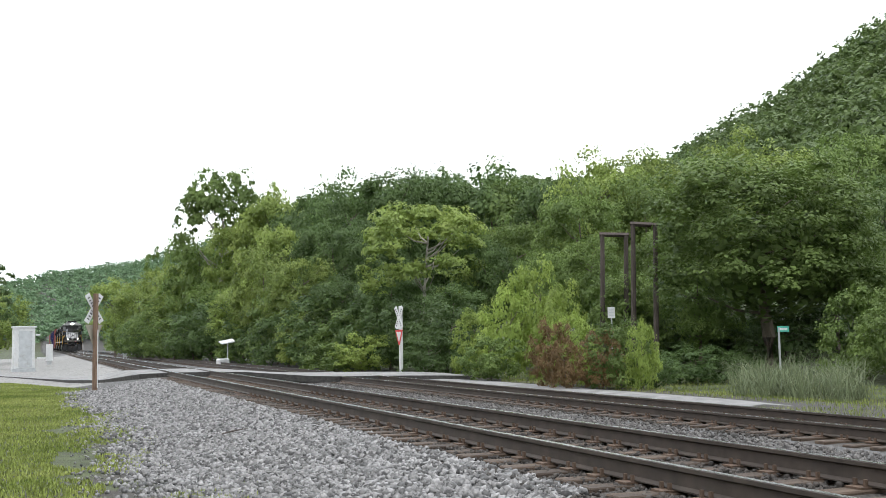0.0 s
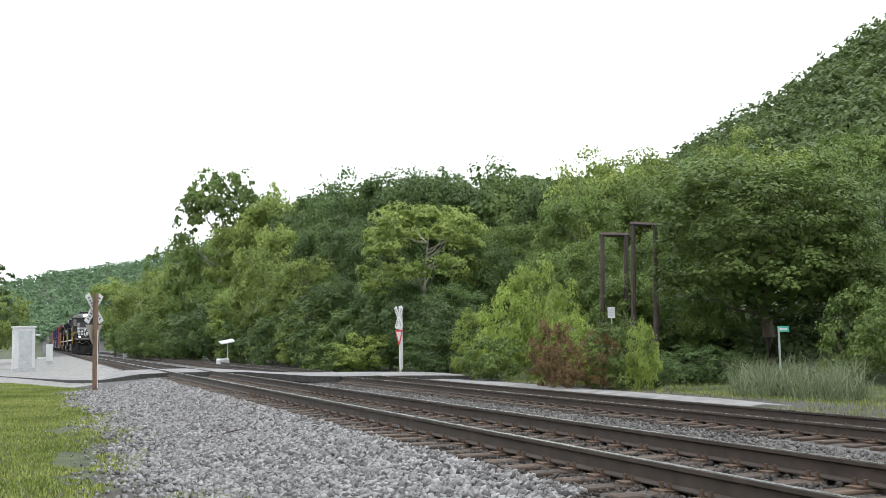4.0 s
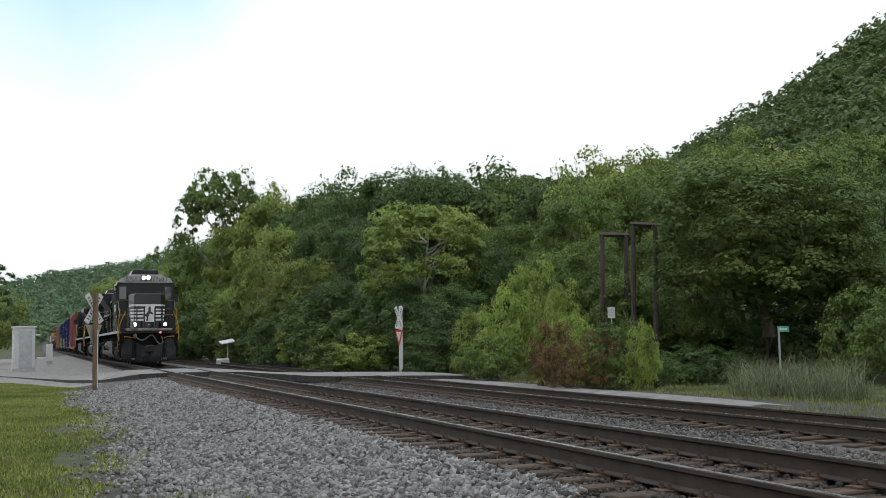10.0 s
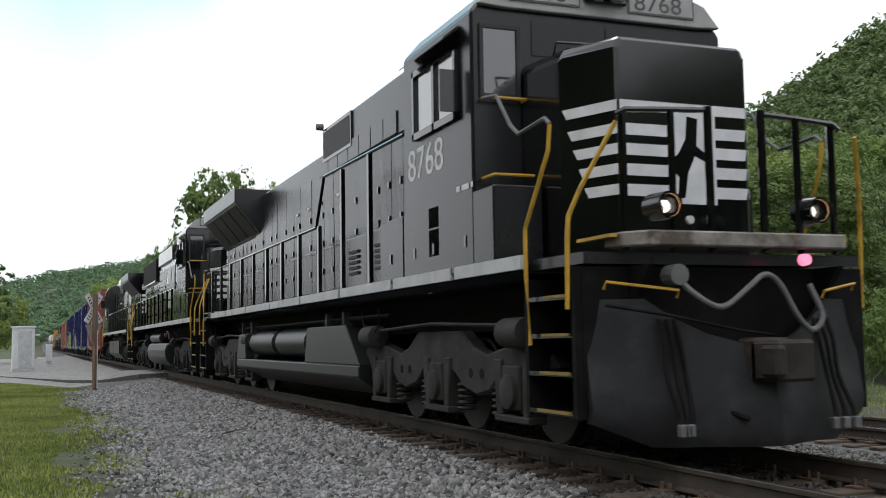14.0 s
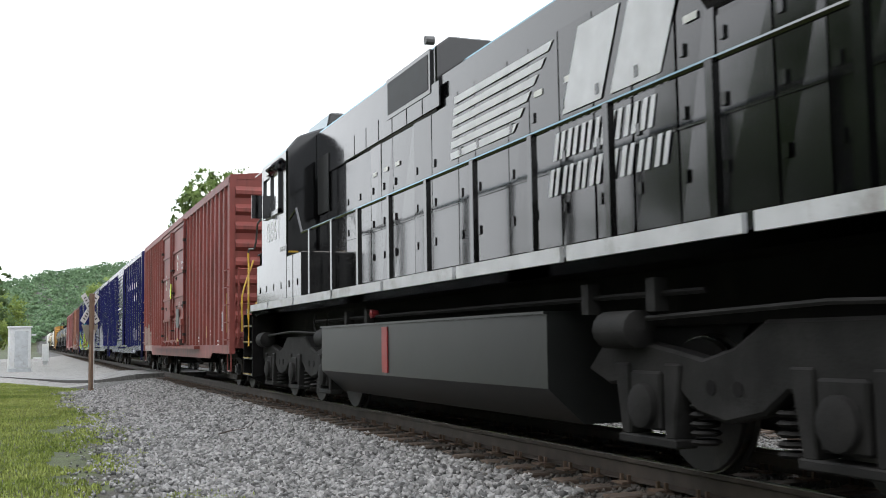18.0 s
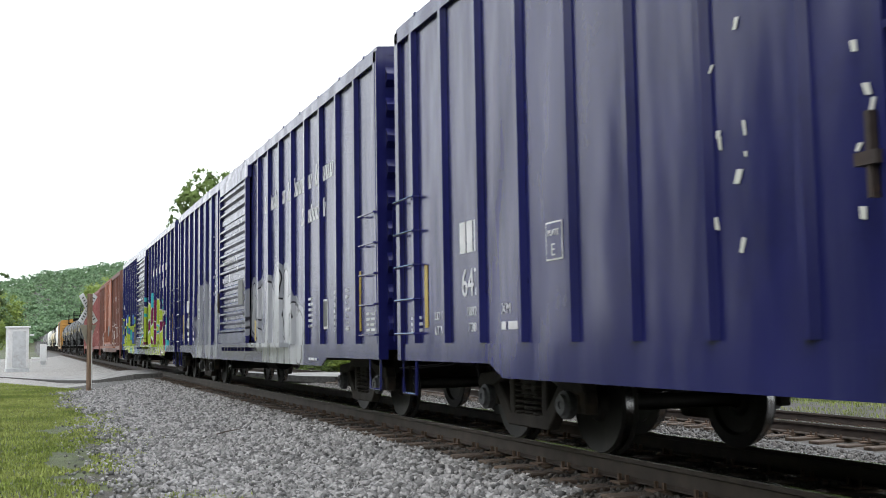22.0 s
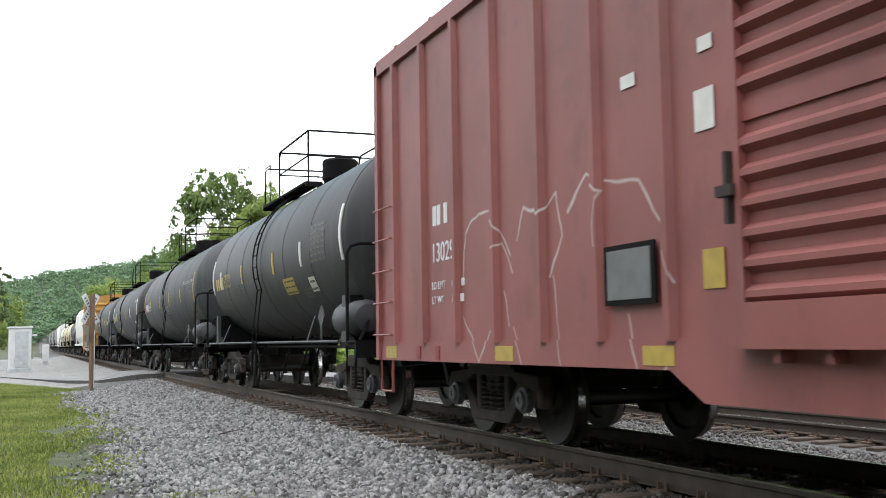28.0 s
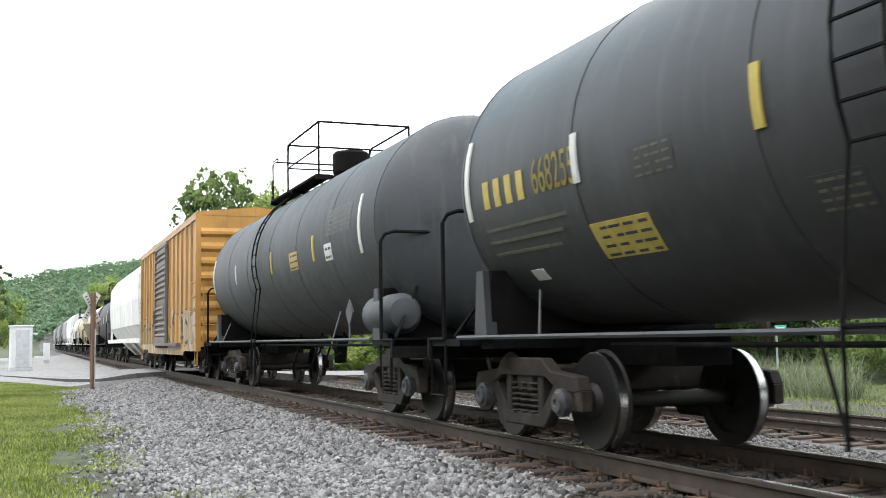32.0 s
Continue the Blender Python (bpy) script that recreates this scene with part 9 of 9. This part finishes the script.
tank_car("grey-black tank car with a yellow placard", tank_black2, 224.3, 16.5, True, "", pale_yellow, WS,
         [(-2.3, -1.7, -14, -2, mark_yellow, 3), (-5.6, -4.2, 0, 16, tank_black2, 6), (-4.5, -4.1, -14, -4, reflector_white, 2)], strips=(0.985, 0.53, -0.03, -0.51, -0.9))

yellow_paint = car_paint("yellow_car_paint", (0.39, 0.195, 0.03375), rough=0.5, dirt=(0.15, 0.09, 0.0375), streak=0.8, tags=[
    dict(y0=-7.4, y1=7.4, top=2.0, fills=((0.25, 0.2, 0.12), (0.5, 0.26, 0.05), (0.45, 0.42, 0.35)), ink=(0.1, 0.08, 0.06), scale=1.7, line=0.05, rise=1.3, cover=0.6)])
rust_door = car_paint("grey_door_paint", (0.15, 0.1275, 0.1125), rough=0.6, dirt=(0.075, 0.06, 0.045), streak=0.8)
box_car("weathered yellow box car with a grey sliding door", yellow_paint, 240.9, 15.6, 1.0, ("slide", 3.1, 1.12, 4.3), eave=4.62, door_paint=rust_door)


# ---------------------------------------------------------------- covered hoppers and cars far back in the train
def hopper_car(label, paint, y_mid, length, top=4.72):
    t = thing("hopper_car", label, "railway car", "freight cars")
    h = length / 2
    prof = [(-1.1, 1.25), (1.1, 1.25), (1.5, 1.9), (1.56, 3.0), (1.5, 4.1), (1.15, top - 0.1), (0.6, top), (-0.6, top), (-1.15, top - 0.1), (-1.5, 4.1), (-1.56, 3.0), (-1.5, 1.9)]
    part("shell", Geo().prism_y(prof, -h + 0.9, h - 0.9), paint, t, bevel=0.04)
    part("side_sill", Geo().box(-1.58, -1.5, -h, h, 1.1, 1.3), paint, t)
    part("side_sill", Geo().box(1.5, 1.58, -h, h, 1.1, 1.3), paint, t)
    part("centre_sill", Geo().box(-0.35, 0.35, -h, h, 0.75, 1.1), under_black, t)
    for k in (-1, 0, 1):
        y = k * (h - 3.2) * 0.62
        part("hopper_bay", Geo().loft([[(-1.3, y - 1.5, 1.3), (1.3, y - 1.5, 1.3), (1.3, y + 1.5, 1.3), (-1.3, y + 1.5, 1.3)], [(-0.5, y - 0.4, 0.45), (0.5, y - 0.4, 0.45), (0.5, y + 0.4, 0.45), (-0.5, y + 0.4, 0.45)]]), paint, t)
    for e in (-1, 1):
        for x in (-1.4, 1.4):
            part("end_post", Geo().box(x - 0.06, x + 0.06, e * (h - 0.25) - 0.06, e * (h - 0.25) + 0.06, 1.1, 3.6), paint, t)
        part("slope_sheet", Geo().loft([[(-1.4, e * (h - 1.0), 3.4), (1.4, e * (h - 1.0), 3.4), (1.4, e * (h - 1.05), 3.35), (-1.4, e * (h - 1.05), 3.35)], [(-0.9, e * (h - 3.4), 1.1), (0.9, e * (h - 3.4), 1.1), (0.9, e * (h - 3.45), 1.05), (-0.9, e * (h - 3.45), 1.05)]]), paint, t)
        coupler(t, e * (h + 0.45), e)
        freight_truck(t, e * (h - 2.0))
    part("roof_walk", Geo().box(-0.75, -0.35, -h + 0.8, h - 0.8, top + 0.06, top + 0.1), galvanised, t)
    TRAIN.append((t, y_mid, 0))
    return t


white_hopper = car_paint("white_hopper_paint", (0.66, 0.66, 0.63), rough=0.5, dirt=(0.4, 0.36, 0.3), streak=0.4)
grey_hopper = car_paint("grey_hopper_paint", (0.2, 0.2, 0.21), rough=0.6, dirt=(0.12, 0.1, 0.09), streak=0.6)
cream_paint = car_paint("cream_tank_paint", (0.5, 0.43, 0.28), rough=0.5, dirt=(0.3, 0.24, 0.14), streak=0.5)
white_tank = car_paint("white_tank_paint", (0.6, 0.6, 0.58), rough=0.5, dirt=(0.35, 0.33, 0.3), streak=0.5)
hopper_car("chalk-white covered hopper car with smooth sides", white_hopper, 259.6, 19.2)
tank_car("dark grey tank car behind the white hopper", tank_black2, 278.4, 16.4, False, "", pale_yellow, WS)
tank_car("cream-coloured tank car with faded sides", cream_paint, 295.0, 16.0, False, "", pale_yellow, WS)
tank_car("cream-coloured tank car with faded sides", cream_paint, 311.4, 16.0, False, "", pale_yellow, WS)
tank_car("white tank car far back in the train", white_tank, 327.8, 16.0, False, "", pale_yellow, WS)
hopper_car("white covered hopper car far back in the train", white_hopper, 346.0, 18.6)
hopper_car("grey covered hopper car far back in the train", grey_hopper, 366.0, 18.6)
tank_car("black tank car far back in the train", tank_black, 384.5, 16.6, False, "", pale_yellow, WS)
hopper_car("grey covered hopper car far back in the train", grey_hopper, 403.0, 18.6)
tank_car("black tank car far back in the train", tank_black, 422.0, 16.6, False, "", pale_yellow, WS)
hopper_car("grey covered hopper car far back in the train", grey_hopper, 441.0, 18.6)

# ---------------------------------------------------------------- what moves
V = 12.768          # metres a second, towards -y


def along(y0, t):
    """Where a point of the train stands that is at y0 when t = 16."""
    return y0 - V * (t - 16)


def motions():
    turned = {}
    for ob, y0, rz in TRAIN:
        turned[ob.name] = rz
        walk(ob, [(t, pose(T1, along(y0, t), 0, 0, 0, rz)) for t in (0, 16, 32)])
    frames = [k / FPS for k in range(0, 32 * FPS + 1)]
    for ob, y, r in SPIN[:62]:      # the wheels that pass near the eye
        sign = -1 if turned[ob.parent.name] else 1
        walk(ob, [(t, pose(0, y, r, math.degrees(sign * V * t / r) % 360)) for t in frames])


motions()
